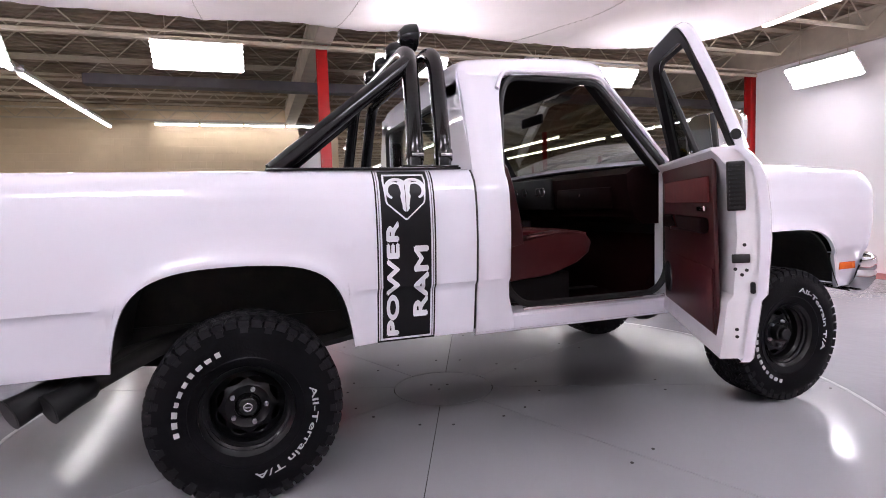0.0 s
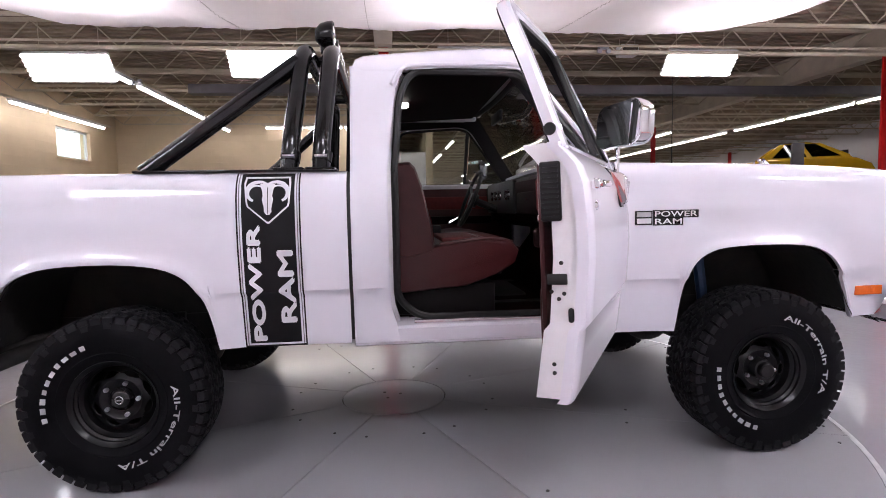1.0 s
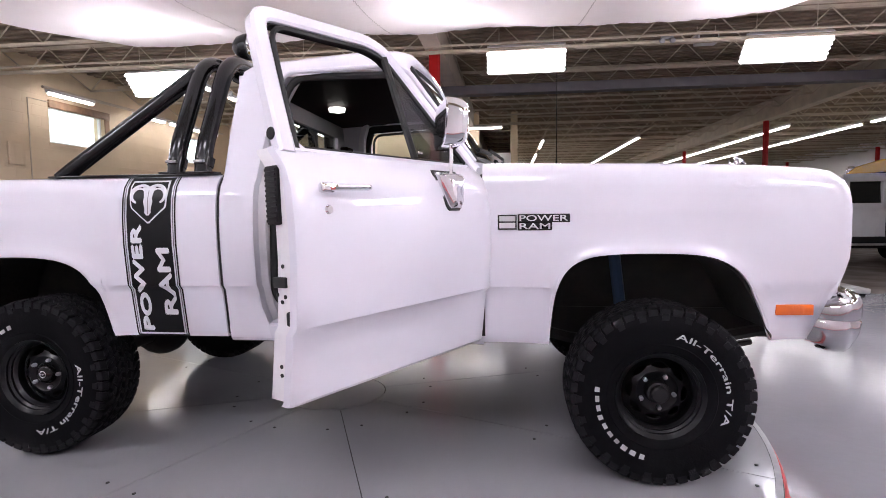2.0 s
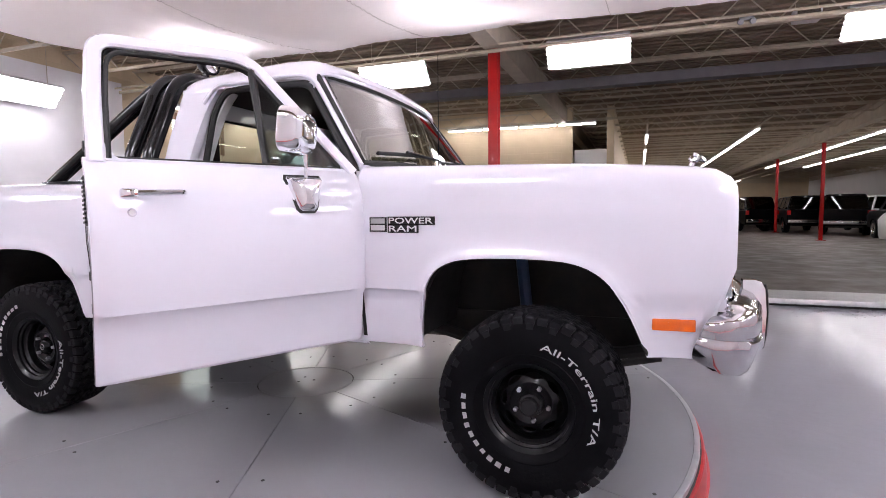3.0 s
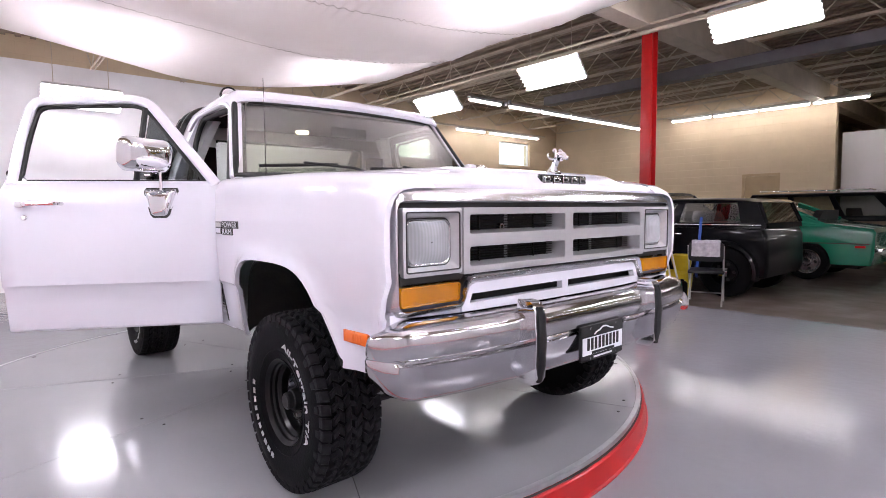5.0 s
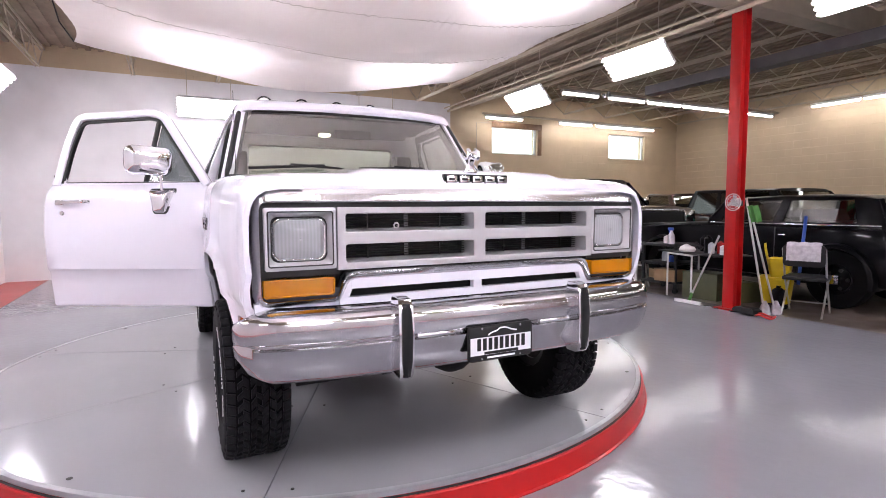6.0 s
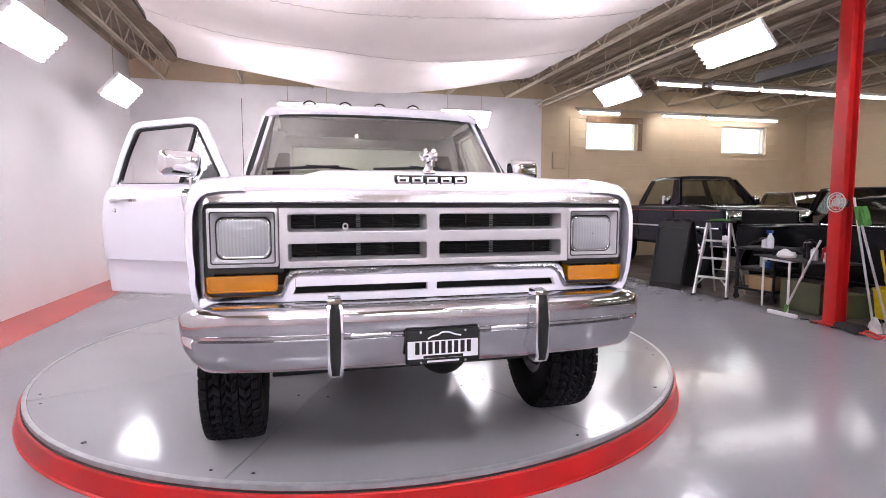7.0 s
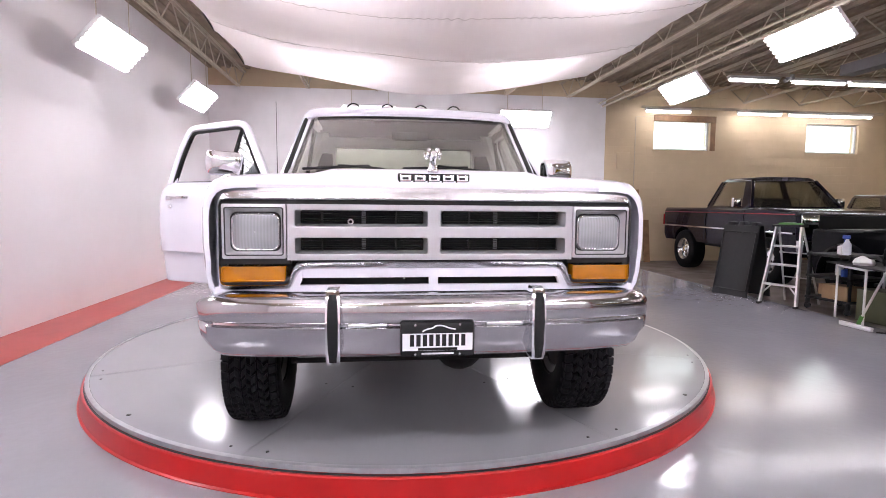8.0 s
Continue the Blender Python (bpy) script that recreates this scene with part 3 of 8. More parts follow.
# ---- turntable ----
TC, TR = (-0.28, 0.03), 2.388
table = empty("turntable", pose(TC[0], TC[1], 0))
tagged(table, "round grey vehicle turntable with a red skirt", "turntable")
part("skirt", lathe(bmesh.new(), [(TR + 0.0, FLOOR), (TR + 0.050, FLOOR), (TR + 0.050, FLOOR + 0.005), (TR + 0.038, FLOOR + 0.010), (TR + 0.026, -0.040), (TR + 0.020, -0.034), (TR - 0.06, -0.03), (TR - 0.06, FLOOR)], 128, "z"), RED_PAINT, table, "red painted steel skirt")
part("gap_ring", lathe(bmesh.new(), [(TR - 0.05, -0.028), (TR - 0.012, -0.028), (TR - 0.012, -0.012), (TR - 0.05, -0.012)], 128, "z"), SEAL, table, "dark gap under the deck edge")
part("gap_line", lathe(bmesh.new(), [(TR + 0.002, -0.036), (TR + 0.011, -0.036), (TR + 0.011, -0.032), (TR + 0.002, -0.028)], 128, "z"), SEAL, table, "dark slot beside the deck edge")
part("edge_ring", lathe(bmesh.new(), [(TR - 0.022, -0.025), (TR + 0.004, -0.025), (TR + 0.004, -0.001), (TR - 0.002, 0.0015), (TR - 0.022, 0.0015)], 128, "z"), STEEL, table, "bare steel edging ring")
part("base", lathe(bmesh.new(), [(0, FLOOR), (TR - 0.07, FLOOR), (TR - 0.07, -0.014), (0, -0.014)], 64, "z"), SEAL, table)
bm = lathe(bmesh.new(), [(0, -0.012), (0.307, -0.012), (0.307, -0.001), (0.304, 0.0), (0.3035, 0.0), (0.28, 0.0), (0, 0.0)], 64, "z")
part("centre_plate", bm, DECK, table, "round centre hatch with small bolts")


def sector(a0, a1, r0, r1, n=20, gap=0.0022):
    bm = bmesh.new()
    outline = []
    for r, rng in ((r1, range(n + 1)), (r0, range(n, -1, -1))):
        for k in rng:
            a = a0 + (a1 - a0) * k / n
            g = gap / r * (1 if k == 0 else -1 if k == n else 0)
            outline.append((r * math.cos(a + g), r * math.sin(a + g)))
    loft(bm, [[(x, y, -0.012) for x, y in outline], [(x, y, 0.0) for x, y in outline]])
    return bm


plate = part("deck_plate", sector(radians(-22.5), radians(22.5), 0.314, TR - 0.024), DECK, table)
for k in range(1, 8):
    again(plate, table, pose(0, 0, 0, 0, 0, 45 * k))
bolt = part("bolt", lathe(bmesh.new(), [(0, 0.0005), (0.013, 0.0005), (0.013, 0.003), (0, 0.003)], 12, "z"), SEAL, table)
bolt.matrix_basis = pose(1.63, 1.63, 0)
for a in (135, 225, 315):
    again(bolt, table, pose(2.305 * math.cos(radians(a)), 2.305 * math.sin(radians(a)), 0))
spots = [(2.3, 45 * k + s) for k in range(8) for s in (20, 25)] + [(1.35, 45 * k + s) for k in range(8) for s in (18.5, 26.5)] + [(0.6, 45 * k + s) for k in range(8) for s in (14, 31)]
for r, a in spots:
    again(bolt, table, pose(r * math.cos(radians(a)), r * math.sin(radians(a)), 0) @ Matrix.Diagonal((0.6, 0.6, 1, 1)))
for r, a in ((0.05, 40), (0.05, 220), (0.09, 130)):
    again(bolt, table, pose(r * math.cos(radians(a)), r * math.sin(radians(a)), 0) @ Matrix.Diagonal((0.7, 0.7, 1, 1)))

# ---- the pickup truck ----
truck = empty("pickup_truck")
tagged(truck, "white lifted four-wheel-drive pickup truck with its passenger door open", "pickup truck")
AXLE, TYRE_R, TYRE_Y = 1.415, 0.385, 0.86
SIDE_Z = (0.55, 0.60, 0.795, 0.815, 1.0, 1.12, 1.20, 1.25, 1.28, 1.30)
SIDE_Y = (0.918, 0.936, 0.966, 0.984, 1.000, 0.999, 0.990, 0.974, 0.951, 0.928)


def side_y(z):
    return float(np.interp(z, SIDE_Z, SIDE_Y))


# wheel openings: (offset along the truck, share of the height)
FRONT_ARCH = ((-0.445, 0), (-0.438, 0.25), (-0.426, 0.5), (-0.402, 0.72), (-0.358, 0.87), (-0.285, 0.96), (-0.18, 0.993), (-0.05, 1.0), (0.08, 0.99), (0.17, 0.955), (0.24, 0.875), (0.295, 0.745), (0.342, 0.54), (0.385, 0.29), (0.425, 0))
REAR_ARCH = ((-0.455, 0), (-0.444, 0.2), (-0.425, 0.42), (-0.392, 0.64), (-0.335, 0.82), (-0.255, 0.93), (-0.15, 0.985), (0, 1.0), (0.13, 0.985), (0.23, 0.94), (0.305, 0.85), (0.352, 0.72), (0.388, 0.54), (0.412, 0.29), (0.428, 0))


def smooth_line(pts, n=3):
    """A line of points rounded through its corners."""
    out = []
    for i in range(len(pts) - 1):
        p0, p1, p2, p3 = (Vector(pts[min(max(k, 0), len(pts) - 1)]) for k in (i - 1, i, i + 1, i + 2))
        for k in range(n):
            t = k / n
            out.append(0.5 * (2 * p1 + (p2 - p0) * t + (2 * p0 - 5 * p1 + 4 * p2 - p3) * t * t + (3 * p1 - p0 - 3 * p2 + p3) * t ** 3))
    return [(p.x, p.y) for p in out] + [pts[-1]]


ARCHES = {1: smooth_line(FRONT_ARCH), -1: smooth_line(REAR_ARCH)}


def arch(x, xc, base=0.58, top=0.955):
    xs, hs = zip(*ARCHES[1 if xc > 0 else -1])
    return base + (top - base) * float(np.interp(x - xc, xs, hs, 0, 0))


def arch_line(xc, every=1, base=0.58, top=0.955):
    return [(xc + u, base + (top - base) * h) for u, h in ARCHES[1 if xc > 0 else -1][::every]]


def lip(x, z, line):
    d = min(math.hypot(x - a, z - b) for a, b in line)
    return 0.02 * math.exp(-((d / 0.032) ** 2)) + 0.006 * math.exp(-((d / 0.075) ** 4))


ARCH_F, ARCH_R = arch_line(AXLE), arch_line(-AXLE)


def columns(x0, x1, xc, line, step=0.06):
    xs = {round(x0, 4), round(x1, 4), *((1.955, 1.985, 1.998, 2.008, 2.022, 2.04, 2.055, 2.075, 2.10) if x1 > 2 else ())}
    x = x0
    while x < x1:
        if abs(x - xc) > 0.47:
            xs.add(round(x, 4))
        x += step
    for a, _ in line:
        xs.add(round(a, 4))
    return sorted(v for v in xs if x0 <= v <= x1)


def top_z(x):
    """The fender's crown line."""
    return float(np.interp(x, (0.6, 0.72, 1.5, 1.77, 2.0, 2.06, 2.1, 2.12), (1.335, 1.332, 1.316, 1.304, 1.290, 1.279, 1.254, 1.232)))


def taper(x):
    return float(np.interp(x, (1.3, 1.7, 1.95, 2.06, 2.10, 2.12), (0, 0.012, 0.028, 0.038, 0.045, 0.056)))


def side_rows(zb, top, n, power, crease=True):
    """Heights of a body side's rows, two of them on the crease where it is sharp."""
    zs = [zb + (top - zb) * (k / (n - 1)) ** power for k in range(n)]
    if crease and zb < 0.76:
        i = min(range(1, n - 1), key=lambda k: abs(zs[k] - 0.795))
        zs[i], zs[i + 1] = 0.795, 0.815
    return zs


SKIN = lambda s: (lambda p: Vector((0, -s * 0.02, 0)))


def fender(s):
    grid = []
    for x in columns(0.70, 2.12, AXLE, ARCH_F):
        low = 0.572 if x < AXLE else float(np.interp(x, (AXLE, 1.998, 2.022, 2.040, 2.075, 2.10, 2.12), (0.600, 0.600, 0.618, 0.69, 0.795, 0.875, 0.93)))
        zb = max(low, arch(x, AXLE, base=low))
        h, t = top_z(x), taper(x)
        row = []
        for z in side_rows(zb, h - 0.13, 22, 1.25, x < AXLE):
            row.append((x, s * (side_y(z) - t + lip(x, z, ARCH_F)), z))
        for dy, dz in ((0.002, 0.10), (0.008, 0.07), (0.018, 0.045), (0.034, 0.024), (0.058, 0.010), (0.11, 0.002), (0.192, 0.0)):
            row.append((x, s * (side_y(h - 0.13) - t - dy), h - dz))
        grid.append(row)
    return sheet(bmesh.new(), grid, SKIN(s))


def bed_side(s):
    grid = []
    for x in columns(-2.75, -0.452, -AXLE, ARCH_R):
        zb = max(0.578, arch(x, -AXLE, base=0.578, top=0.945))
        row = []
        for z in side_rows(zb, 1.285, 24, 1.2):
            row.append((x, s * (side_y(z) + lip(x, z, ARCH_R)), z))
        row += [(x, s * 0.925, 1.298), (x, s * 0.90, 1.303), (x, s * 0.86, 1.303), (x, s * 0.845, 1.295)]
        grid.append(row)
    return sheet(bmesh.new(), grid, SKIN(s))


for s in (-1, 1):
    part("front_fender", fender(s), WHITE, truck)
    part("bed_side", bed_side(s), WHITE, truck)
    # wheel wells
    for xc in (AXLE, -AXLE):
        line = [(x, max(z, 0.606 if x > AXLE else 0.58)) for x, z in arch_line(xc, 2)]
        grid = [[(xc + (x - xc) * (1.0 if k == 0 else 1.06), s * y, z + (0.0 if k == 0 else 0.02)) for k, y in enumerate((0.945, 0.90, 0.5, 0.42))] for x, z in line]
        part("wheel_well", sheet(bmesh.new(), grid, (0, 0, 0.012)), UNDER, truck)
        part("well_wall", boxed(xc - 0.52, xc + 0.52, s * 0.40 - 0.02, s * 0.40 + 0.02, 0.5, 1.05), UNDER, truck)
part("inner_fender", boxed(0.80, 2.0, -0.83, 0.83, 0.98, 1.24), UNDER, truck, "dark engine bay")
part("bed_floor", boxed(-2.74, -0.51, -0.84, 0.84, 0.985, 1.02), UNDER, truck)
part("bed_front", boxed(-0.50, -0.46, -0.84, 0.84, 0.74, 1.295, 0.008), WHITE, truck)
part("tailgate", boxed(-2.78, -2.73, -0.84, 0.84, 0.66, 1.29, 0.01), WHITE, truck)
for s in (-1, 1):
    part("bed_rail_cap", boxed(-1.30, -0.49, min(s * 0.85, s * 0.935), max(s * 0.85, s * 0.935), 1.302, 1.312, 0.004), GLOSS_BLACK, truck, "black rail cap under the roll bar")


# decal on the bed sides
def decal_band(s, x0, x1, z0, z1, off, name, mat, parent, label=""):
    grid = [[(x, s * (side_y(z) + off), z) for z in sorted([*np.linspace(z0, z1, 14).tolist(), *(v for v in SIDE_Z if z0 < v < z1)])] for x in (x0, (x0 + x1) / 2, x1)]
    return part(name, sheet(bmesh.new(), grid, (0, -s * 0.0015, 0)), mat, parent, label)


def on_side(bm, s, x, z, off, turn=90):
    """Lay flat words on the body side, turned to read upwards."""
    c, sn = math.cos(radians(turn)), math.sin(radians(turn))
    for v in bm.verts:
        u, w = v.co.x * c - v.co.y * sn, v.co.x * sn + v.co.y * c
        px, pz = x + (u if s < 0 else -u), z + w
        v.co = Vector((px, s * (side_y(pz) + off + v.co.z), pz))
    return bm


DX = (-0.888, -0.636)
for s in (-1, 1):
    stripe = decal_band(s, DX[0] + 0.022, DX[1] - 0.022, 0.594, 1.294, 0.0022, "decal", DECAL_BLACK, truck, "black vertical bed stripe with white lettering")
    for a, b in ((DX[0], DX[0] + 0.006), (DX[1] - 0.006, DX[1])):
        decal_band(s, a, b, 0.585, 1.296, 0.0022, "pinstripe", DECAL_BLACK, stripe)
    for a, b in ((DX[0] + 0.011, DX[0] + 0.0145), (DX[1] - 0.0145, DX[1] - 0.011)):
        decal_band(s, a, b, 0.585, 1.296, 0.0022, "pinstripe", DECAL_GREY, stripe)
    decal_band(s, DX[0], DX[1], 0.577, 0.585, 0.0022, "pinstripe", DECAL_BLACK, stripe)
    for word, xx, zz, k in (("POWER", -0.823 if s < 0 else -0.701, 0.846, 0.046), ("RAM", -0.703 if s < 0 else -0.821, 0.832, 0.056)):
        bm = writing(word, k, 0.001)
        ln = max(v.co.x for v in bm.verts) * 2
        want = 0.475 if word == "POWER" else 0.295
        for v in bm.verts:
            v.co.x *= want / ln
        wide = bmesh.new()
        me = bpy.data.meshes.new("words")
        bm.to_mesh(me)
        bm.free()
        for k, (dx, dy) in enumerate(((-0.0052, 0.0), (0.0052, 0.0), (0.0, 0.0042), (0.0, -0.0042))):
            n0 = len(wide.verts)
            wide.from_mesh(me)
            wide.verts.ensure_lookup_table()
            for v in wide.verts[n0:]:
                v.co += Vector((dx, dy, 0.0003 * k))
        bpy.data.meshes.remove(me)
        for z in SIDE_Z[1:5]:
            bmesh.ops.bisect_plane(wide, geom=wide.verts[:] + wide.edges[:] + wide.faces[:], plane_co=(z - zz, 0, 0), plane_no=(1, 0, 0))
        part("lettering", on_side(wide, s, xx, zz, 0.0036), DECAL_WHITE, stripe)
    # shield emblem, kept to plain shapes
    xm = (DX[0] + DX[1]) / 2
    for k, mat, off in ((1.0, DECAL_WHITE, 0.0042), (0.92, DECAL_BLACK, 0.0058)):
        bm = bmesh.new()
        rows = []
        for v in np.linspace(0.088, -0.10, 15).tolist():
            w = float(np.interp(v, (-0.10, -0.03, 0.06, 0.088), (0.004, 0.084, 0.092, 0.088))) * k
            vv = v * k
            rows.append([(-w, vv, 0), (w, vv, 0), (w, vv, 0.001), (-w, vv, 0.001)])
        part("shield", on_side(loft(bm, rows), s, xm, 1.192, off, 0), mat, stripe)
    bm = bmesh.new()
    for q in (-1, 1):
        rings = []
        for i in range(24):
            t = i / 23
            a = radians(150 - 215 * t)
            r = 0.042 - 0.004 * t
            w = 0.0165 * (1 - 0.72 * t)
            cxx, cyy = q * 0.040, 0.020
            o, n = (cxx + q * (r + w) * math.cos(a), cyy + (r + w) * 0.92 * math.sin(a)), (cxx + q * (r - w) * math.cos(a), cyy + (r - w) * 0.92 * math.sin(a))
            rings.append([(*o, 0), (*n, 0), (*n, 0.001), (*o, 0.001)])
        loft(bm, rings)
    for q in (-1, 1):
        loft(bm, [[(q * a, z, 0), (q * c, z, 0), (q * c, z, 0.001), (q * a, z, 0.001)] for a, c, z in ((0.0015, 0.030, 0.056), (0.0015, 0.022, 0.030), (0.0015, 0.018, 0.008), (0.0015, 0.022, -0.006), (0.0015, 0.017, -0.028), (0.0015, 0.014, -0.044), (0.0015, 0.015, -0.056), (0.0005, 0.006, -0.068))])
    part("emblem", on_side(bm, s, xm, 1.195, 0.0076, 0), DECAL_WHITE, stripe)
    part("body_line", sheet(bmesh.new(), [[(x, s * (side_y(z) - 0.012), z) for z in (0.59, *SIDE_Z[1:])] for x in (-0.4535, -0.4375)], (0, -s * 0.06, 0)), SEAL, truck, "dark gap between bed and cab")

# cab
CAB0, OPEN0, OPEN1 = -0.438, -0.285, 0.66
BELT = 1.30


def cab_y(z):
    """Half width of the cab by height: body side below the belt, leaning in above."""
    return side_y(z) if z <= 1.28 else float(np.interp(z, (1.28, 1.32, 1.5, 1.72, 1.76), (0.951, 0.934, 0.872, 0.778, 0.758)))


CAB_Z = (0.572, 0.60, 0.66, 0.72, 0.795, 0.815, 0.9, 1.0, 1.1, 1.2, 1.25, 1.28, 1.32, 1.4, 1.5, 1.58, 1.64, 1.69, 1.735)
for s in (-1, 1):
    grid = []
    for u in (0, 0.06, 0.3, 0.6, 0.94, 1):
        row = []
        for z in CAB_Z:
            edge = OPEN0 + (0.30 * max(0, (0.74 - z)) if z < 0.74 else 0) + (0.55 * max(0, z - 1.62) ** 1.25 if z > 1.62 else 0) + 0.04 * max(0, z - 1.3) / 0.4
            x = CAB0 + (edge - CAB0) * u + 0.02 * max(0, z - 1.3)
            row.append((x, s * (cab_y(z) - (0.006 if u in (0, 1) else 0)), z))
        grid.append(row)
    part("cab_corner", sheet(bmesh.new(), grid, lambda p, s=s: Vector((0, -s * 0.05, 0))), WHITE, truck)
    bmj = bmesh.new()
    grid = [[(OPEN0 - 0.05 + (0.30 * max(0, (0.74 - z)) if z < 0.74 else 0) + (0.55 * max(0, z - 1.62) ** 1.25 if z > 1.62 else 0) + 0.04 * max(0, z - 1.3) / 0.4 + 0.065 * u, s * (cab_y(z) - 0.008 - 0.085 * u ** 0.7), z) for z in CAB_Z[1:]] for u in (0, 0.5, 0.75, 1)]
    part("door_jamb", sheet(bmj, grid, (0, -s * 0.05, 0)), JAMB, truck)
    bm = bmesh.new()
    line = [(OPEN0 + 0.03, cab_y(1.3) - 0.10, 1.3), (OPEN0 + 0.03, cab_y(0.8) - 0.10, 0.75), (OPEN0 + 0.13, cab_y(0.66) - 0.1, 0.66), (OPEN1 - 0.05, cab_y(0.66) - 0.1, 0.66), (OPEN1 - 0.01, cab_y(0.9) - 0.1, 0.75), (OPEN1 - 0.01, cab_y(1.2) - 0.1, 1.30),
            (0.27, cab_y(1.72) - 0.025, 1.716), (OPEN0 + 0.115, cab_y(1.72) - 0.025, 1.722), (OPEN0 + 0.06, cab_y(1.6) - 0.05, 1.62)]
    tube(bm, [(x, s * y, z) for x, y, z in arc_pts(line + line[:1], 0.06, 5)], 0.017, 8)
    part("door_seal", bm, SEAL, truck, "black rubber door seal")
    # sill
    bm = sheet(bmesh.new(), [[(x, s * y, z) for y, z in ((0.91, 0.566), (0.926, 0.572), (0.934, 0.60), (0.938, 0.632), (0.925, 0.642), (0.86, 0.644), (0.83, 0.655), (0.80, 0.655))] for x in (CAB0, 0.1, 0.70)], (0, -s * 0.01, -0.012))
    part("rocker", bm, WHITE, truck)
    part("sill_plate", boxed(OPEN0 + 0.08, OPEN1 - 0.04, min(s * 0.80, s * 0.845), max(s * 0.80, s * 0.845), 0.655, 0.661, 0.002), ALLOY, truck, "scuffed metal sill plate")
    part("sill_strip", boxed(OPEN0 + 0.10, OPEN1 - 0.03, min(s * 0.893, s * 0.909), max(s * 0.893, s * 0.909), 0.642, 0.660, 0.003), ALLOY, truck, "bright metal sill strip")
    part("fender_gap", sheet(bmesh.new(), [[(x, s * (side_y(z) + 0.0012), z) for z in (0.60, 0.66, 0.72, 0.795, 0.815, 0.9, 1.0, 1.1, 1.2, 1.25, 1.28)] for x in (0.690, 0.706)], (0, -s * 0.03, 0)), SEAL, truck, "dark gap between fender and door")
    part("hinge_pillar", boxed(0.655, 0.705, min(s * 0.80, s * 0.915), max(s * 0.80, s * 0.915), 0.60, 1.31), JAMB, truck)
    # windscreen pillar
    bm = bmesh.new()
    rings = []
    for t in np.linspace(0, 1, 7):
        t = float(t)
        x, y, z = 0.675 + (0.285 - 0.675) * t, 0.865 + (0.735 - 0.865) * t, 1.31 + (1.765 - 1.31) * t
        rings.append([(x + 0.012, s * (y - 0.03), z + 0.004), (x + 0.008, s * (y + 0.000), z + 0.003), (x - 0.012, s * (y + 0.012), z - 0.003), (x - 0.045, s * (y + 0.010), z - 0.02), (x - 0.05, s * (y - 0.03), z - 0.03)])
    loft(bm, rings)
    part("windscreen_pillar", bm, WHITE, truck)
    bm = bmesh.new()
    loft(bm, [[(x - 0.018, s * (y - 0.004), z - 0.010), (x - 0.056, s * (y + 0.004), z - 0.030), (x - 0.064, s * (y - 0.035), z - 0.034), (x + 0.02, s * (y - 0.048), z - 0.004)] for x, y, z in ((0.675, 0.865, 1.31), (0.48, 0.80, 1.5375), (0.285, 0.735, 1.765))])
    part("pillar_trim", bm, TRIM_BLACK, truck, "dark pillar trim and seal")
    bm = bmesh.new()
    tube(bm, arc_pts([(OPEN0 + 0.028, s * 0.818, 1.655), (OPEN0 + 0.075, s * 0.782, 1.738), (0.235, s * 0.780, 1.750), (0.31, s * 0.772, 1.722), (0.66, s * 0.885, 1.335)], 0.085), 0.010, 8)
    part("drip_rail", bm, WHITE, truck)
    part("roof_rail", boxed(CAB0 + 0.05, 0.30, min(s * 0.67, s * 0.765), max(s * 0.67, s * 0.765), 1.728, 1.756, 0.008), JAMB, truck)

# roof
grid = []
for x in (-0.436, -0.430, -0.415, -0.38, -0.32, -0.2, 0.0, 0.15, 0.24, 0.285, 0.305, 0.315):
    row = []
    for y in (-0.742, -0.735, -0.72, -0.69, -0.64, -0.5, -0.25, 0, 0.25, 0.5, 0.64, 0.69, 0.72, 0.735, 0.742):
        edge = float(np.interp(abs(y), (0, 0.5, 0.64, 0.69, 0.72, 0.735, 0.742), (0, 0.008, 0.015, 0.024, 0.044, 0.072, 0.10)))
        end = float(np.interp(x, (-0.436, -0.430, -0.415, -0.38, -0.32, -0.1, 0.15, 0.24, 0.285, 0.305, 0.315), (0.09, 0.05, 0.022, 0.007, 0.002, 0.0, 0.004, 0.012, 0.026, 0.045, 0.068)))
        bow = 0.045 * (1 - (y / 0.742) ** 2) * max(0.0, min(1.0, (x + 0.1) / 0.40)) ** 1.5
        row.append((x + bow, y * 1.05, 1.855 - edge - end))
    grid.append(row)
part("roof", sheet(bmesh.new(), grid, (0, 0, -0.012)), WHITE, truck)
us = [-1 + 2 * k / 20 for k in range(21)]
grid = []
for u in us:
    y = u * 0.779
    last = 1.855 - float(np.interp(abs(u) * 0.742, (0, 0.5, 0.64, 0.69, 0.72, 0.735, 0.742), (0, 0.008, 0.015, 0.024, 0.044, 0.072, 0.10))) - 0.068
    top = (0.316 + 0.045 * (1 - u * u), y, max(last + 0.002, 1.70))
    low = (0.298 + 0.055 * (1 - abs(u) ** 2.2), u * 0.735, 1.752 + 0.006 * (1 - u * u))
    grid.append([low, tuple((a + b) / 2 for a, b in zip(low, top)), top, (top[0] - 0.03, y * 0.99, top[2] + 0.012)])
part("roof_header", sheet(bmesh.new(), grid, (-0.01, 0, 0)), WHITE, truck)
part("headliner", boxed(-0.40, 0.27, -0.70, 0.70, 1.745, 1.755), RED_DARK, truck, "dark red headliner")

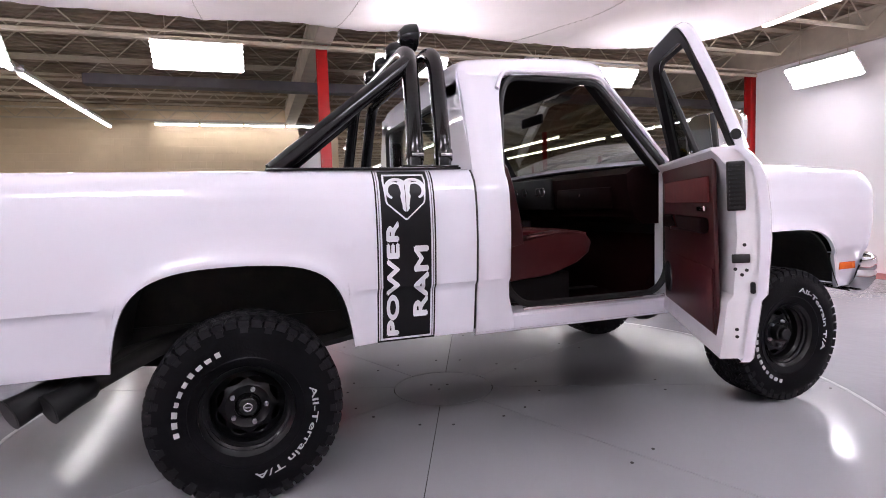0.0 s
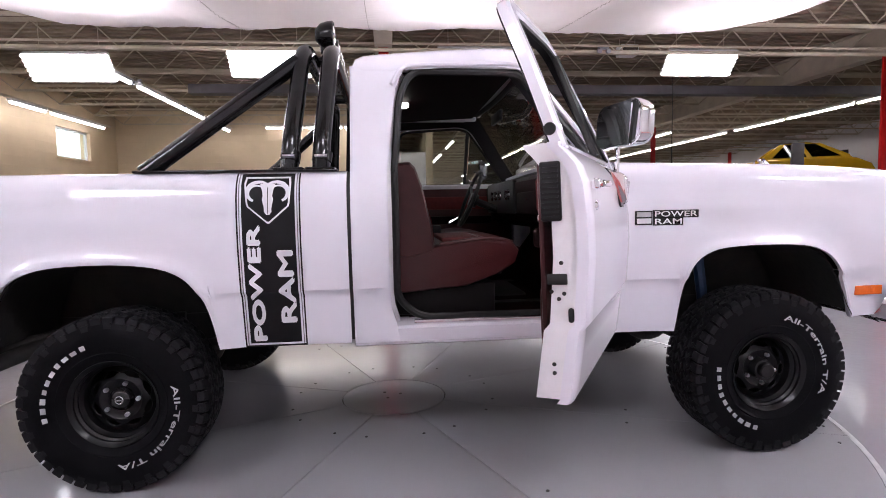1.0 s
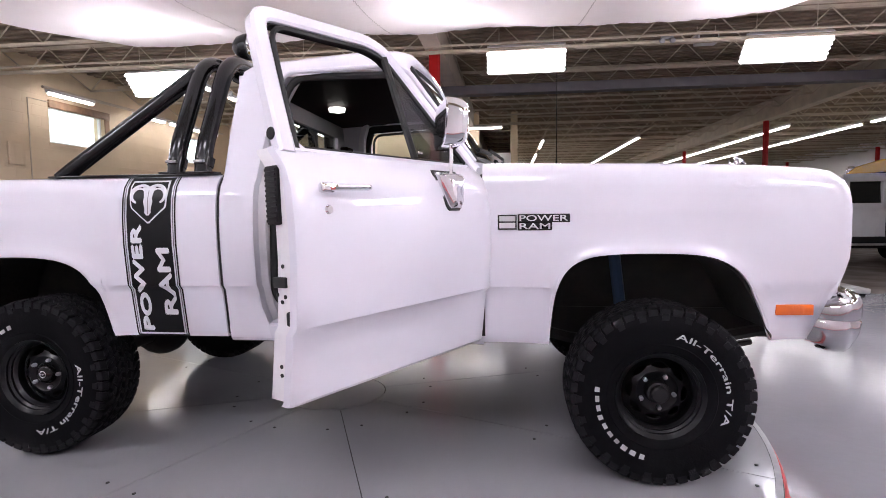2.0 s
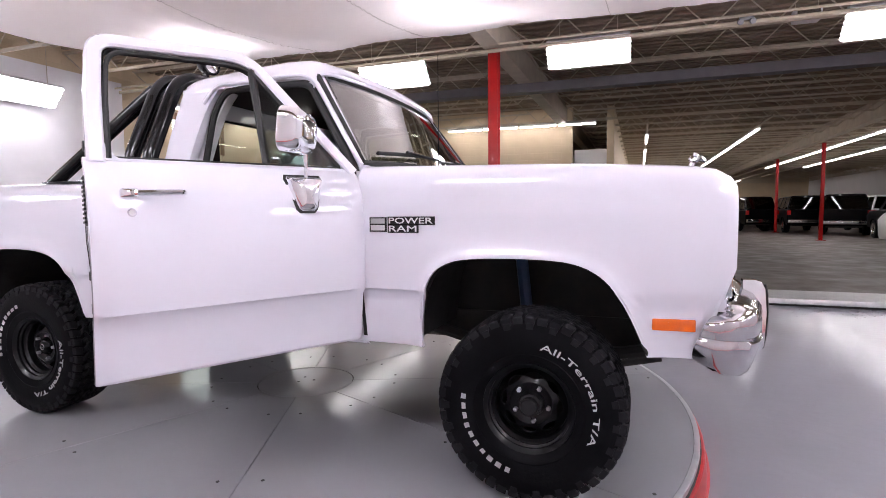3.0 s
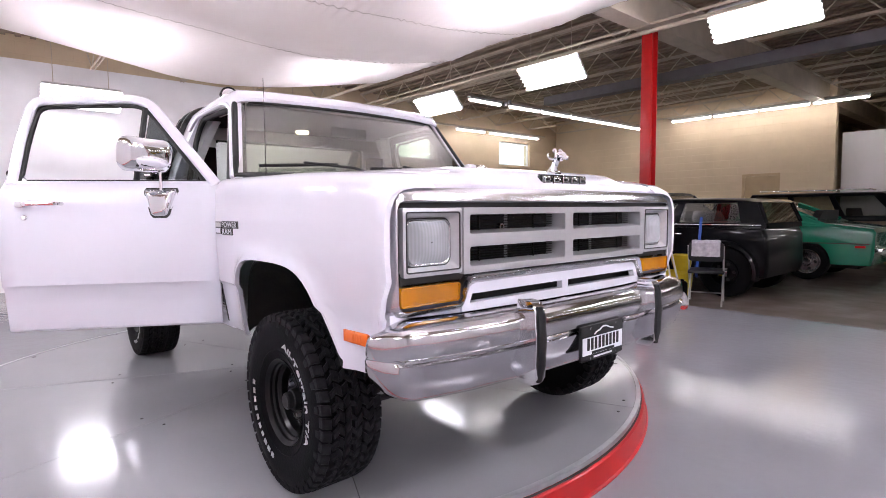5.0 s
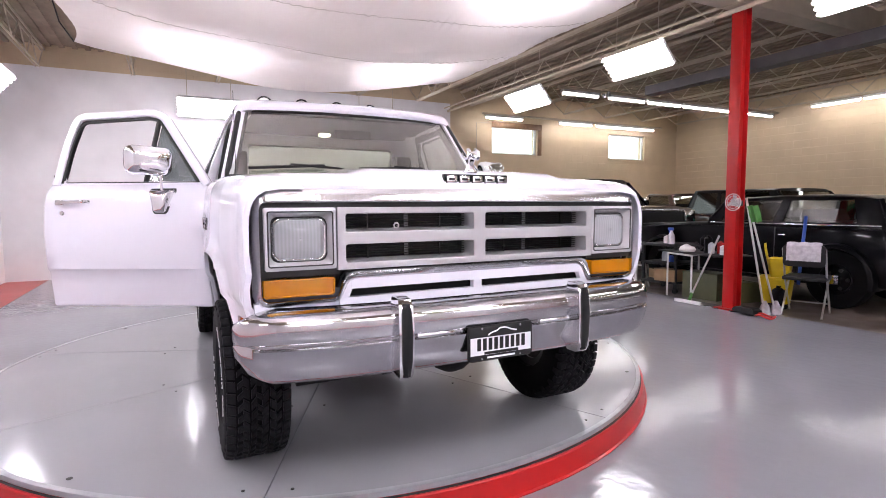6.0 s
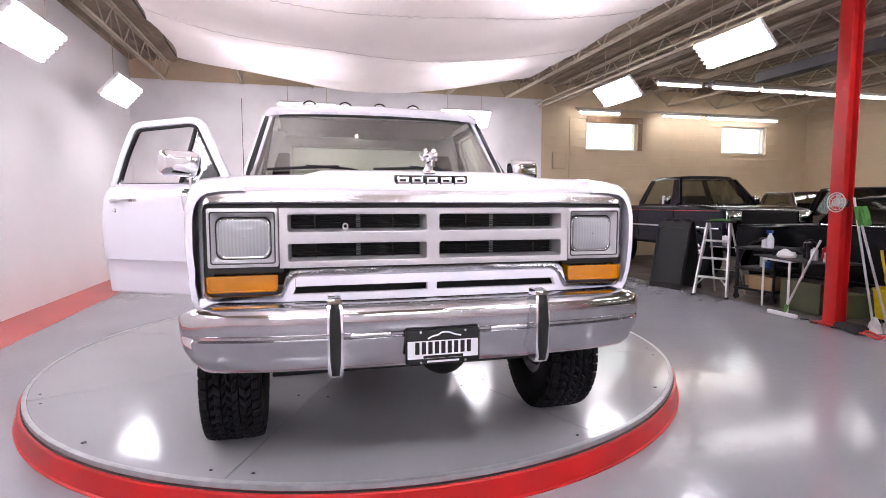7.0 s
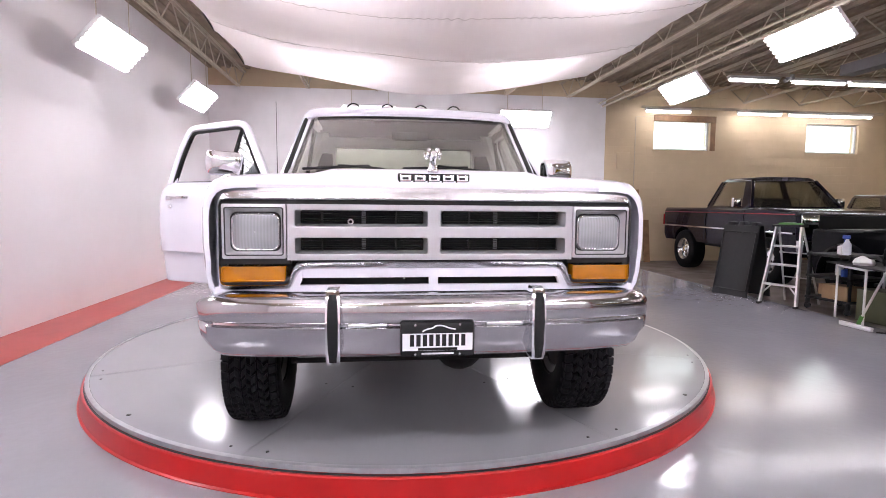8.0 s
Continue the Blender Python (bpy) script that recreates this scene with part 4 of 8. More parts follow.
# cab back with its window
bm = bmesh.new()
box(bm, CAB0, CAB0 + 0.03, -0.90, 0.90, 0.58, 1.36)
for s in (-1, 1):
    loft(bm, [[(CAB0, s * y, z), (CAB0 + 0.03, s * y, z), (CAB0 + 0.03, s * 0.60, z), (CAB0, s * 0.60, z)] for y, z in ((0.905, 1.36), (0.77, 1.72))])
box(bm, CAB0, CAB0 + 0.03, -0.765, 0.765, 1.66, 1.77)
part("cab_back", bm, WHITE, truck)
line = [(CAB0 - 0.004, u, 1.51 + v) for u, v in round_rect(1.22, 0.31, 0.05)]
part("window_seal", tube(bmesh.new(), line, 0.014, 8, True), SEAL, truck)
p = part("rear_window", boxed(CAB0 + 0.010, CAB0 + 0.015, -0.60, 0.60, 1.36, 1.66), GLASS, truck)
p.visible_shadow = False



def lean(p, behind=1.0):
    """The cab's upper part: pillars less raked than drawn above, and the openings taller."""
    f = min(max((p[2] - 1.30) / 0.45, 0.0), 1.25)
    g = min(max(p[0] / 0.28, 0.0), 1.0)
    h = min(max((p[0] + 0.35) / 0.55, behind), 1.0)
    return Vector((p[0] + 0.06 * f * g * g * (3 - 2 * g), p[1], p[2] + 0.034 * f * h))


for ob in truck.children:
    kind = ob.name.split(".")[0]
    if kind in ("cab_corner", "door_jamb", "door_seal", "windscreen_pillar", "pillar_trim", "drip_rail", "roof_rail", "headliner", "roof", "roof_header"):
        for v in ob.data.vertices:
            v.co = lean(v.co, 0.0 if kind in ("roof", "headliner") else 1.0)

# windscreen
WS = [(0.660, 0.860, 1.350), (0.350, 0.740, 1.800)]


def screen(u, t, grow=0.0):
    (x0, y0, z0), (x1, y1, z1) = WS
    y = (y0 + grow + (y1 - y0) * t) * u
    return (x0 + (x1 - x0) * t + (0.085 - 0.03 * t) * (1 - abs(u) ** 2.2), y, z0 + (z1 - z0) * t + (0.012 - 0.006 * t) * (1 - u * u))


us = [-1 + 2 * k / 24 for k in range(25)]
ts = [k / 8 for k in range(9)]
p = part("windscreen", sheet(bmesh.new(), [[screen(u, t) for t in ts] for u in us], (-0.004, 0, -0.003)), WIND, truck, "clear windscreen with a faint tint")
p.visible_shadow = False
loop = [screen(u, 0) for u in us] + [screen(1, t) for t in ts[1:]] + [screen(u, 1) for u in us[::-1][1:]] + [screen(-1, t) for t in ts[::-1][1:-1]]
part("windscreen_seal", tube(bmesh.new(), loop, 0.018, 8, True, 0.8), SEAL, truck, "black rubber windscreen seal")

# cowl and hood
grid = [[(x, y, top_z(0.72) - 0.003 + 0.018 * (1 - (y / 0.87) ** 2) + (0.02 if x < 0.72 else 0)) for y in np.linspace(-0.86, 0.86, 13)] for x in (0.60, 0.72, 0.80, 0.86)]
part("cowl", sheet(bmesh.new(), [[tuple(map(float, p)) for p in r] for r in grid], (0, 0, -0.02)), WHITE, truck)
for k in range(14):
    y = -0.52 + 0.08 * k
    part("cowl_slot", boxed(0.775, 0.815, y - 0.025, y + 0.025, 1.3455 - 0.02 * (y / 0.87) ** 2, 1.3475 - 0.02 * (y / 0.87) ** 2), SEAL, truck)


def hood_z(x, y):
    a = abs(y)
    z = top_z(min(x, 2.06)) + 0.003
    z += 0.012 * (1 - (y / 0.80) ** 2)
    z += 0.020 * float(np.interp(a, (0, 0.44, 0.52, 0.80), (1, 1, 0, 0))) * float(np.interp(x, (0.8, 1.95, 2.06), (0.9, 1, 0.7)))
    return z


grid = []
for x in list(np.linspace(0.868, 2.0, 16)) + [2.03, 2.06, 2.085, 2.10, 2.108, 2.106]:
    row = []
    drop = float(np.interp(x, (2.0, 2.03, 2.06, 2.085, 2.10, 2.108), (0, 0.003, 0.010, 0.024, 0.040, 0.058))) if len(grid) < 21 else 0.075
    for y in (-0.796, -0.79, -0.7, -0.6, -0.54, -0.52, -0.48, -0.44, -0.3, -0.15, 0, 0.15, 0.3, 0.44, 0.48, 0.52, 0.54, 0.6, 0.7, 0.79, 0.796):
        row.append((float(x), y, max(hood_z(float(x), y) - drop, 1.246 if len(grid) < 21 else 1.238) - (0.004 if abs(y) > 0.795 else 0)))
    grid.append(row)
part("hood", sheet(bmesh.new(), grid, (0, 0, -0.02)), WHITE, truck)

# hood ornament: one plain chrome casting
bm = bmesh.new()
tube(bm, ((2.035, 0, 1.318), (2.045, 0, 1.345), (2.055, 0, 1.370), (2.07, 0, 1.395), (2.10, 0, 1.398), (2.125, 0, 1.378)), [0.030, 0.018, 0.017, 0.022, 0.017, 0.009], 10)
for s in (-1, 1):
    pts = [(2.058 + 0.020 * math.sin(t), s * (0.020 + 0.0045 * t), 1.398 + (0.024 - 0.0016 * t) * math.cos(t)) for t in np.linspace(0, 5.4, 20).tolist()]
    tube(bm, pts, [0.011 - 0.00035 * k for k in range(20)], 8)
box(bm, 1.99, 2.07, -0.028, 0.028, 1.305, 1.322, 0.006)
for v in bm.verts:
    v.co = Vector((2.045 + (v.co.x - 2.045) * 0.85, v.co.y * 0.85, 1.315 + (v.co.z - 1.315) * 0.85))
part("hood_ornament", bm, CHROME, truck, "chrome hood ornament")
# nose badge kept to plain blocks
nose_badge = part("nose_badge", boxed(2.078, 2.099, -0.155, 0.155, 1.260, 1.300, 0.003), GLOSS_BLACK, truck, "black-backed chrome nose badge")
for k in range(5):
    y = -0.122 + 0.061 * k
    part("badge_block", boxed(2.090, 2.106, y - 0.0255, y + 0.0255, 1.264, 1.294, 0.003), CHROME, nose_badge)
    part("badge_notch", boxed(2.1055, 2.1075, y - 0.013, y + 0.013, 1.274, 1.284, 0.001), GLOSS_BLACK, nose_badge)
    part("badge_gap", boxed(2.1055, 2.1073, y - 0.028, y - 0.022, 1.262, 1.296), GLOSS_BLACK, nose_badge)

# ---- the nose ----
FX = 2.108


def front(u, v, w):
    return (FX + w, u, v)


part("nose_panel", boxed(2.0, 2.035, -0.89, 0.89, 0.79, 1.20), BLACK, truck, "black panel behind the grille")
HALF_OUT = ((0, 0.893), (0.30, 0.893), (0.535, 0.892), (0.558, 0.886), (0.572, 0.872), (0.594, 0.826), (0.604, 0.812), (0.620, 0.807), (0.74, 0.806), (0.868, 0.806), (0.888, 0.810), (0.902, 0.822), (0.908, 0.844), (0.909, 0.95), (0.909, 1.08), (0.907, 1.175), (0.902, 1.202), (0.890, 1.222), (0.866, 1.231), (0.80, 1.234), (0.4, 1.238), (0, 1.240))
HALF_IN = ((0, 0.927), (0.30, 0.927), (0.545, 0.926), (0.574, 0.920), (0.590, 0.902), (0.606, 0.850), (0.613, 0.836), (0.626, 0.830), (0.74, 0.829), (0.862, 0.829), (0.872, 0.832), (0.880, 0.840), (0.885, 0.856), (0.886, 0.95), (0.886, 1.08), (0.886, 1.155), (0.882, 1.170), (0.874, 1.178), (0.860, 1.181), (0.80, 1.182), (0.4, 1.183), (0, 1.184))
OUTER = list(HALF_OUT) + [(-y, z) for y, z in HALF_OUT[-2:0:-1]]
INNER = list(HALF_IN) + [(-y, z) for y, z in HALF_IN[-2:0:-1]]


def set_back(y):
    return float(np.interp(abs(y), (0, 0.80, 0.87, 0.89, 0.905, 0.91), (0, 0.0, 0.006, 0.012, 0.024, 0.030)))


rings = []
for (oy, oz), (iy, iz) in zip(OUTER, INNER):
    ring = []
    for f, w in ((0, -0.05), (0, -0.006), (0.05, 0.0), (0.3, 0.008), (0.65, 0.016), (0.88, 0.019), (0.97, 0.014), (1, 0.004), (1, -0.04)):
        y, z = oy + (iy - oy) * f, oz + (iz - oz) * f
        ring.append((FX + w - set_back(y), y, z))
    rings.append(ring)
bm = loft(bmesh.new(), rings + rings[:1])
bmesh.ops.remove_doubles(bm, verts=bm.verts, dist=1e-5)
part("chrome_surround", bm, BRIGHT_TRIM, truck, "bright chrome grille surround")
rings = []
for y, z in INNER:
    a, c = y * 0.972, 1.052 + (z - 1.052) * (0.86 if abs(y) > 0.57 else 0.90)
    rings.append([(FX - 0.03 - set_back(y), y * 1.004, z + 0.002 * (1 if z > 1.05 else -1)), (FX - 0.003 - set_back(y), y * 1.004, z + 0.002 * (1 if z > 1.05 else -1)), (FX - 0.003 - set_back(a), a, c), (FX - 0.03 - set_back(a), a, c)])
bm = loft(bmesh.new(), rings + rings[:1])
bmesh.ops.remove_doubles(bm, verts=bm.verts, dist=1e-5)
part("grille_gasket", bm, SEAL, truck, "black rubber gasket inside the chrome surround")
for s in (-1, 1):
    part("grille_gasket", boxed(FX - 0.03, FX - 0.004, min(s * 0.60, s * 0.875), max(s * 0.60, s * 0.875), 0.915, 0.952), SEAL, truck)

# main grille
grille = part("grille", boxed(FX - 0.10, FX - 0.09, -0.58, 0.58, 0.93, 1.165), UNDER, truck, "silver four-window grille with black slats")
GZ, GY = ((0.953, 1.031), (1.068, 1.146)), ((-0.586, -0.022), (0.022, 0.586))
bm = bmesh.new()
ys, zs = [-0.612, -0.586, -0.022, 0.022, 0.586, 0.612], [0.932, 0.953, 1.031, 1.068, 1.146, 1.166]
for i in range(5):
    for j in range(5):
        if i in (1, 3) and j in (1, 3):
            y0, y1, z0, z1 = ys[i], ys[i + 1], zs[j], zs[j + 1]
            cy, cz, wy, wz = (y0 + y1) / 2, (z0 + z1) / 2, y1 - y0, z1 - z0
            o = [(cy + u, cz + v) for u, v in round_rect(wy, wz, 0.0002, 4)]
            r1 = [(cy + u, cz + v) for u, v in round_rect(wy - 0.010, wz - 0.008, 0.010, 4)]
            n = [(cy + u, cz + 0.004 + v) for u, v in round_rect(wy - 0.034, wz - 0.020, 0.010, 4)]
            frame_ring(bm, o, r1, front, 0.018, 0.017)
            frame_ring(bm, r1, n, front, 0.017, -0.050)
            frame_ring(bm, n, n, front, -0.050, -0.085)
        else:
            bm.faces.new([bm.verts.new(front(u, v, 0.018)) for u, v in ((ys[i], zs[j]), (ys[i + 1], zs[j]), (ys[i + 1], zs[j + 1]), (ys[i], zs[j + 1]))])
rim = [(-0.612, 0.932), (0.612, 0.932), (0.612, 1.166), (-0.612, 1.166)]
frame_ring(bm, rim, rim, front, 0.018, -0.06)
bmesh.ops.remove_doubles(bm, verts=bm.verts, dist=1e-5)
part("grille_frame", bm, SILVER, grille, "silver painted grille frame", 30)
slat = None
for z0, z1 in GZ:
    for k in range(6):
        z = z0 + 0.018 + k * 0.0098
        for y0, y1 in GY:
            m = pose(FX - 0.052, (y0 + y1) / 2, z)
            if slat is None:
                slat = part("slat", boxed(-0.010, 0.010, -0.262, 0.262, -0.0015, 0.0015), GLOSS_BLACK, grille)
                slat.matrix_basis = m
            else:
                again(slat, grille, m)
for y in (-0.30, 0.285):
    part("bracket", boxed(FX - 0.082, FX - 0.070, y - 0.009, y + 0.009, 0.95, 1.14), STEEL, grille)
for y in (-0.475, -0.16, 0.16, 0.475):
    part("mullion", boxed(FX - 0.050, FX - 0.044, y - 0.003, y + 0.003, 0.955, 1.14), GLOSS_BLACK, grille)
part("condenser", boxed(FX - 0.089, FX - 0.084, -0.28, 0.58, 0.94, 1.155), STEEL, grille, "grey condenser fins behind the slats")
part("hood_latch", lathe(bmesh.new(), [(0.007, -0.02), (0.013, -0.02), (0.013, 0.0), (0.007, 0.0)], 16, "y"), ALLOY, grille).matrix_basis = pose(FX - 0.06, -0.355, 1.092, 0, 0, 90)

for s in (-1, 1):
    c = s * 0.745
    b = bmesh.new()
    o, i1, i2 = round_rect(0.256, 0.226, 0.008), round_rect(0.236, 0.200, 0.006), round_rect(0.190, 0.150, 0.028)
    sh = lambda ol, dz=0.0: [(c + u, 1.052 + dz + v) for u, v in ol]
    frame_ring(b, sh(o), sh(o), front, 0.0, -0.06)
    frame_ring(b, sh(o), sh(i1), front, 0.014, 0.016)
    frame_ring(b, sh(o), sh(o), front, 0.014, 0.0)
    frame_ring(b, sh(i1), sh(i2, -0.003), front, 0.016, -0.035)
    bmesh.ops.remove_doubles(b, verts=b.verts, dist=1e-5)
    bezel = part("headlight_bezel", b, SILVER, truck, "silver headlight bezel", 30)
    b = bmesh.new()
    tube(b, [front(u, v, 0.0165) for u, v in sh(round_rect(0.232, 0.196, 0.008))], 0.0028, 5, True)
    part("bezel_line", b, SEAL, bezel)
    b = bmesh.new()
    rr = sh(round_rect(0.190, 0.150, 0.030, 6), -0.003)
    rings = []
    for k, w in ((1.0, -0.024), (0.97, -0.016), (0.93, -0.010), (0.6, 0.0), (0.25, 0.003), (0.03, 0.0032)):
        rings.append([front(c + (u - c) * k, 1.049 + (v - 1.049) * k, w) for u, v in rr])
    loft(b, rings, True, False)
    lamp = part("headlight", b, HEAD_LENS, truck, "rectangular sealed-beam headlight")
    lamp.visible_shadow = False
    b = bmesh.new()
    rings = []
    for k, w in ((0.985, -0.022), (0.96, -0.036), (0.86, -0.058), (0.70, -0.076), (0.50, -0.090), (0.30, -0.097), (0.10, -0.100)):
        rings.append([front(c + (u - c) * k, 1.049 + (v - 1.049) * k, w) for u, v in rr])
    loft(b, rings, True, False)
    part("reflector", b, LAMP_GLASS, lamp)
    part("bulb_shield", lathe(bmesh.new(), [(0, -0.004), (0.016, -0.002), (0.018, 0.02), (0, 0.02)], 16, "y"), CHROME, lamp).matrix_basis = pose(FX - 0.03, c, 1.05, 0, 0, 90)
    b = bmesh.new()
    tube(b, [front(c + (u - c) * 0.99, 1.049 + (v - 1.049) * 0.99, -0.018) for u, v in rr], 0.0055, 8, True)
    part("retaining_ring", b, ALLOY, lamp)
    b = bmesh.new()
    tube(b, [front(c + (u - c) * 1.05, 1.049 + (v - 1.049) * 1.065, -0.024) for u, v in rr], 0.0065, 6, True)
    part("lamp_gasket", b, SEAL, lamp)
    # parking lamp
    b = bmesh.new()
    rr = [(s * (0.752 + u), 0.873 + v) for u, v in ((-0.122, -0.034), (0.122, -0.034), (0.130, -0.026), (0.130, 0.028), (0.126, 0.034), (-0.126, 0.034), (-0.132, 0.028), (-0.130, -0.026))]
    mid = (s * 0.752, 0.873)
    rings = [[front(mid[0] + (u - mid[0]) * k, mid[1] + (v - mid[1]) * k2, w) for u, v in rr] for k, k2, w in ((1, 1, -0.05), (1, 1, 0.002), (0.985, 0.94, 0.010), (0.955, 0.82, 0.011), (0.945, 0.78, 0.004), (0.5, 0.4, 0.006))]
    loft(b, rings)
    part("parking_lamp", b, AMBER, truck, "amber parking lamp")
    # side marker
    yy = side_y(0.73) - taper(1.89)
    mk = part("side_marker", boxed(1.806, 1.950, min(s * (yy - 0.01), s * (yy + 0.008)), max(s * (yy - 0.01), s * (yy + 0.008)), 0.702, 0.745, 0.004), ORANGE_LENS, truck, "orange side marker lamp")
    mk.matrix_basis = pose(1.893, 0, 0, 0, 0, -s * 3) @ pose(-1.893, 0, 0)
    for k in range(5):
        part("marker_rib", boxed(1.861 + 0.012 * k, 1.865 + 0.012 * k, min(s * (yy + 0.008), s * (yy + 0.0095)), max(s * (yy + 0.008), s * (yy + 0.0095)), 0.711, 0.736), ORANGE_LENS, mk)

# lower panel with two slots
bm = bmesh.new()
for y0, y1, z0, z1 in ((-0.603, 0.603, 0.78, 0.823), (-0.555, 0.555, 0.855, 0.905), (-0.02, 0.02, 0.823, 0.855)):
    box(bm, FX - 0.03, FX - 0.002, y0, y1, z0, z1)
for s in (-1, 1):
    prism(bm, [(s * u, v) for u, v in ((0.567, 0.8232), (0.600, 0.8232), (0.598, 0.845), (0.572, 0.890), (0.560, 0.905), (0.556, 0.905), (0.556, 0.848))][::s], lambda u, v, w: (FX - 0.03 + w, u, v), 0.028)
box(bm, FX - 0.05, FX - 0.012, -0.91, 0.91, 0.775, 0.82)
part("lower_grille", bm, WHITE, truck, "white lower panel with two slots")

# front bumper
BUMP = ((-0.13, 0.790), (-0.115, 0.803), (-0.085, 0.803), (-0.055, 0.799), (-0.030, 0.791), (-0.012, 0.780), (-0.003, 0.766), (0.0, 0.745), (0.001, 0.698), (-0.004, 0.692), (-0.014, 0.688), (-0.014, 0.679), (0.002, 0.672), (-0.012, 0.62), (-0.030, 0.565), (-0.05, 0.545), (-0.08, 0.538), (-0.12, 0.545))
spine = []
for k in range(81):
    u = -1 + k / 40
    a = abs(u)
    y = math.copysign(float(np.interp(a, (0, 0.6, 0.8, 0.9, 0.95, 0.975, 1.0), (0, 0.66, 0.88, 0.966, 0.990, 0.984, 0.956))), u)
    x = float(np.interp(a, (0, 0.3, 0.6, 0.75, 0.85, 0.92, 0.97, 1.0), (2.262, 2.258, 2.232, 2.20, 2.165, 2.115, 2.070, 2.030)))
    spine.append(Vector((x, y, 0)))
rings = []
for k, p in enumerate(spine):
    d = (spine[min(k + 2, 80)] - spine[max(k - 2, 0)]).normalized()
    nrm = Vector((d.y, -d.x, 0))
    end = max(0.0, (abs(k / 40 - 1) - 0.80) / 0.20)
    pinch = 0.30 * end ** 1.5
    rings.append([p + nrm * (o + (max(o, -0.002) - o) * min(1.0, 2 * end) if 0.60 < z < 0.70 else o) + Vector((-0.012 * end - 0.26 * (0.79 - z) * end ** 2, math.copysign(0.12 * (0.79 - z) * end ** 3, -p.y), z + (0.69 - z) * pinch)) for o, z in BUMP])
bm = sheet(bmesh.new(), rings, (-0.006, 0, 0))
bumper = part("front_bumper", bm, BUMPER_CHROME, truck, "chrome front bumper with light scuffs", 50)
bumper.location.x = 0.022
for s in (-1, 1):
    b = bmesh.new()
    loft(b, [[(2.20, s * 0.415 + 0.70 * w, z), (x, s * 0.415 + 0.70 * w, z), (x + 0.004, s * 0.415, z), (x, s * 0.415 - 0.70 * w, z), (2.20, s * 0.415 - 0.70 * w, z)] for z, x, w in ((0.530, 2.255, 0.030), (0.536, 2.272, 0.036), (0.56, 2.285, 0.040), (0.70, 2.290, 0.042), (0.80, 2.282, 0.040), (0.828, 2.268, 0.036), (0.836, 2.245, 0.030))])
    g = part("bumper_guard", b, CHROME, bumper, "chrome bumper guard with a rubber face")
    b = bmesh.new()
    loft(b, [[(x - 0.012, s * 0.415 + 0.70 * w, z), (x + 0.006, s * 0.415 + 0.70 * w * 0.9, z), (x + 0.012, s * 0.415, z), (x + 0.006, s * 0.415 - 0.70 * w * 0.9, z), (x - 0.012, s * 0.415 - 0.70 * w, z)] for z, x, w in ((0.545, 2.278, 0.022), (0.60, 2.288, 0.030), (0.70, 2.292, 0.033), (0.78, 2.287, 0.029), (0.815, 2.280, 0.022))])
    part("rubber_face", b, BLACK, g)
    part("bumper_groove", boxed(2.232, 2.259, min(s * 0.20, s * 0.36), max(s * 0.20, s * 0.36), 0.674, 0.694, 0.009), ALLOY, bumper)
# plate: its words are left as bars
pl = part("plate_frame", boxed(2.258, 2.272, -0.150, 0.150, 0.556, 0.698, 0.012), BLACK, bumper, "black dealer plate in a black frame")
part("plate_panel", boxed(2.272, 2.2735, -0.142, 0.142, 0.582, 0.652, 0.0), DECAL_WHITE, pl)
for k in range(9):
    y = -0.104 + 0.026 * k
    part("bar", boxed(2.2735, 2.2742, y - 0.0085, y + 0.0085, 0.600, 0.648), BLACK, pl)
part("bar", boxed(2.2735, 2.2742, -0.080, 0.080, 0.583, 0.594), BLACK, pl)
part("bar", boxed(2.272, 2.273, -0.065, 0.065, 0.566, 0.573), DECAL_WHITE, pl)
b = bmesh.new()
tube(b, smooth_rail([(2.273, -0.062, 0.660), (2.273, -0.045, 0.670), (2.273, -0.02, 0.674), (2.273, -0.008, 0.684), (2.273, 0.022, 0.684), (2.273, 0.045, 0.673), (2.273, 0.072, 0.668)]), 0.0032, 5)
part("emblem", b, DECAL_WHITE, pl)
for y in (-0.09, 0.09):
    for z in (0.567, 0.687):
        part("plate_screw", lathe(bmesh.new(), [(0, 0.002), (0.005, 0.002), (0.005, 0), (0, 0)], 8, "y"), ALLOY, pl).matrix_basis = pose(2.274, y, z, 0, 0, 90)

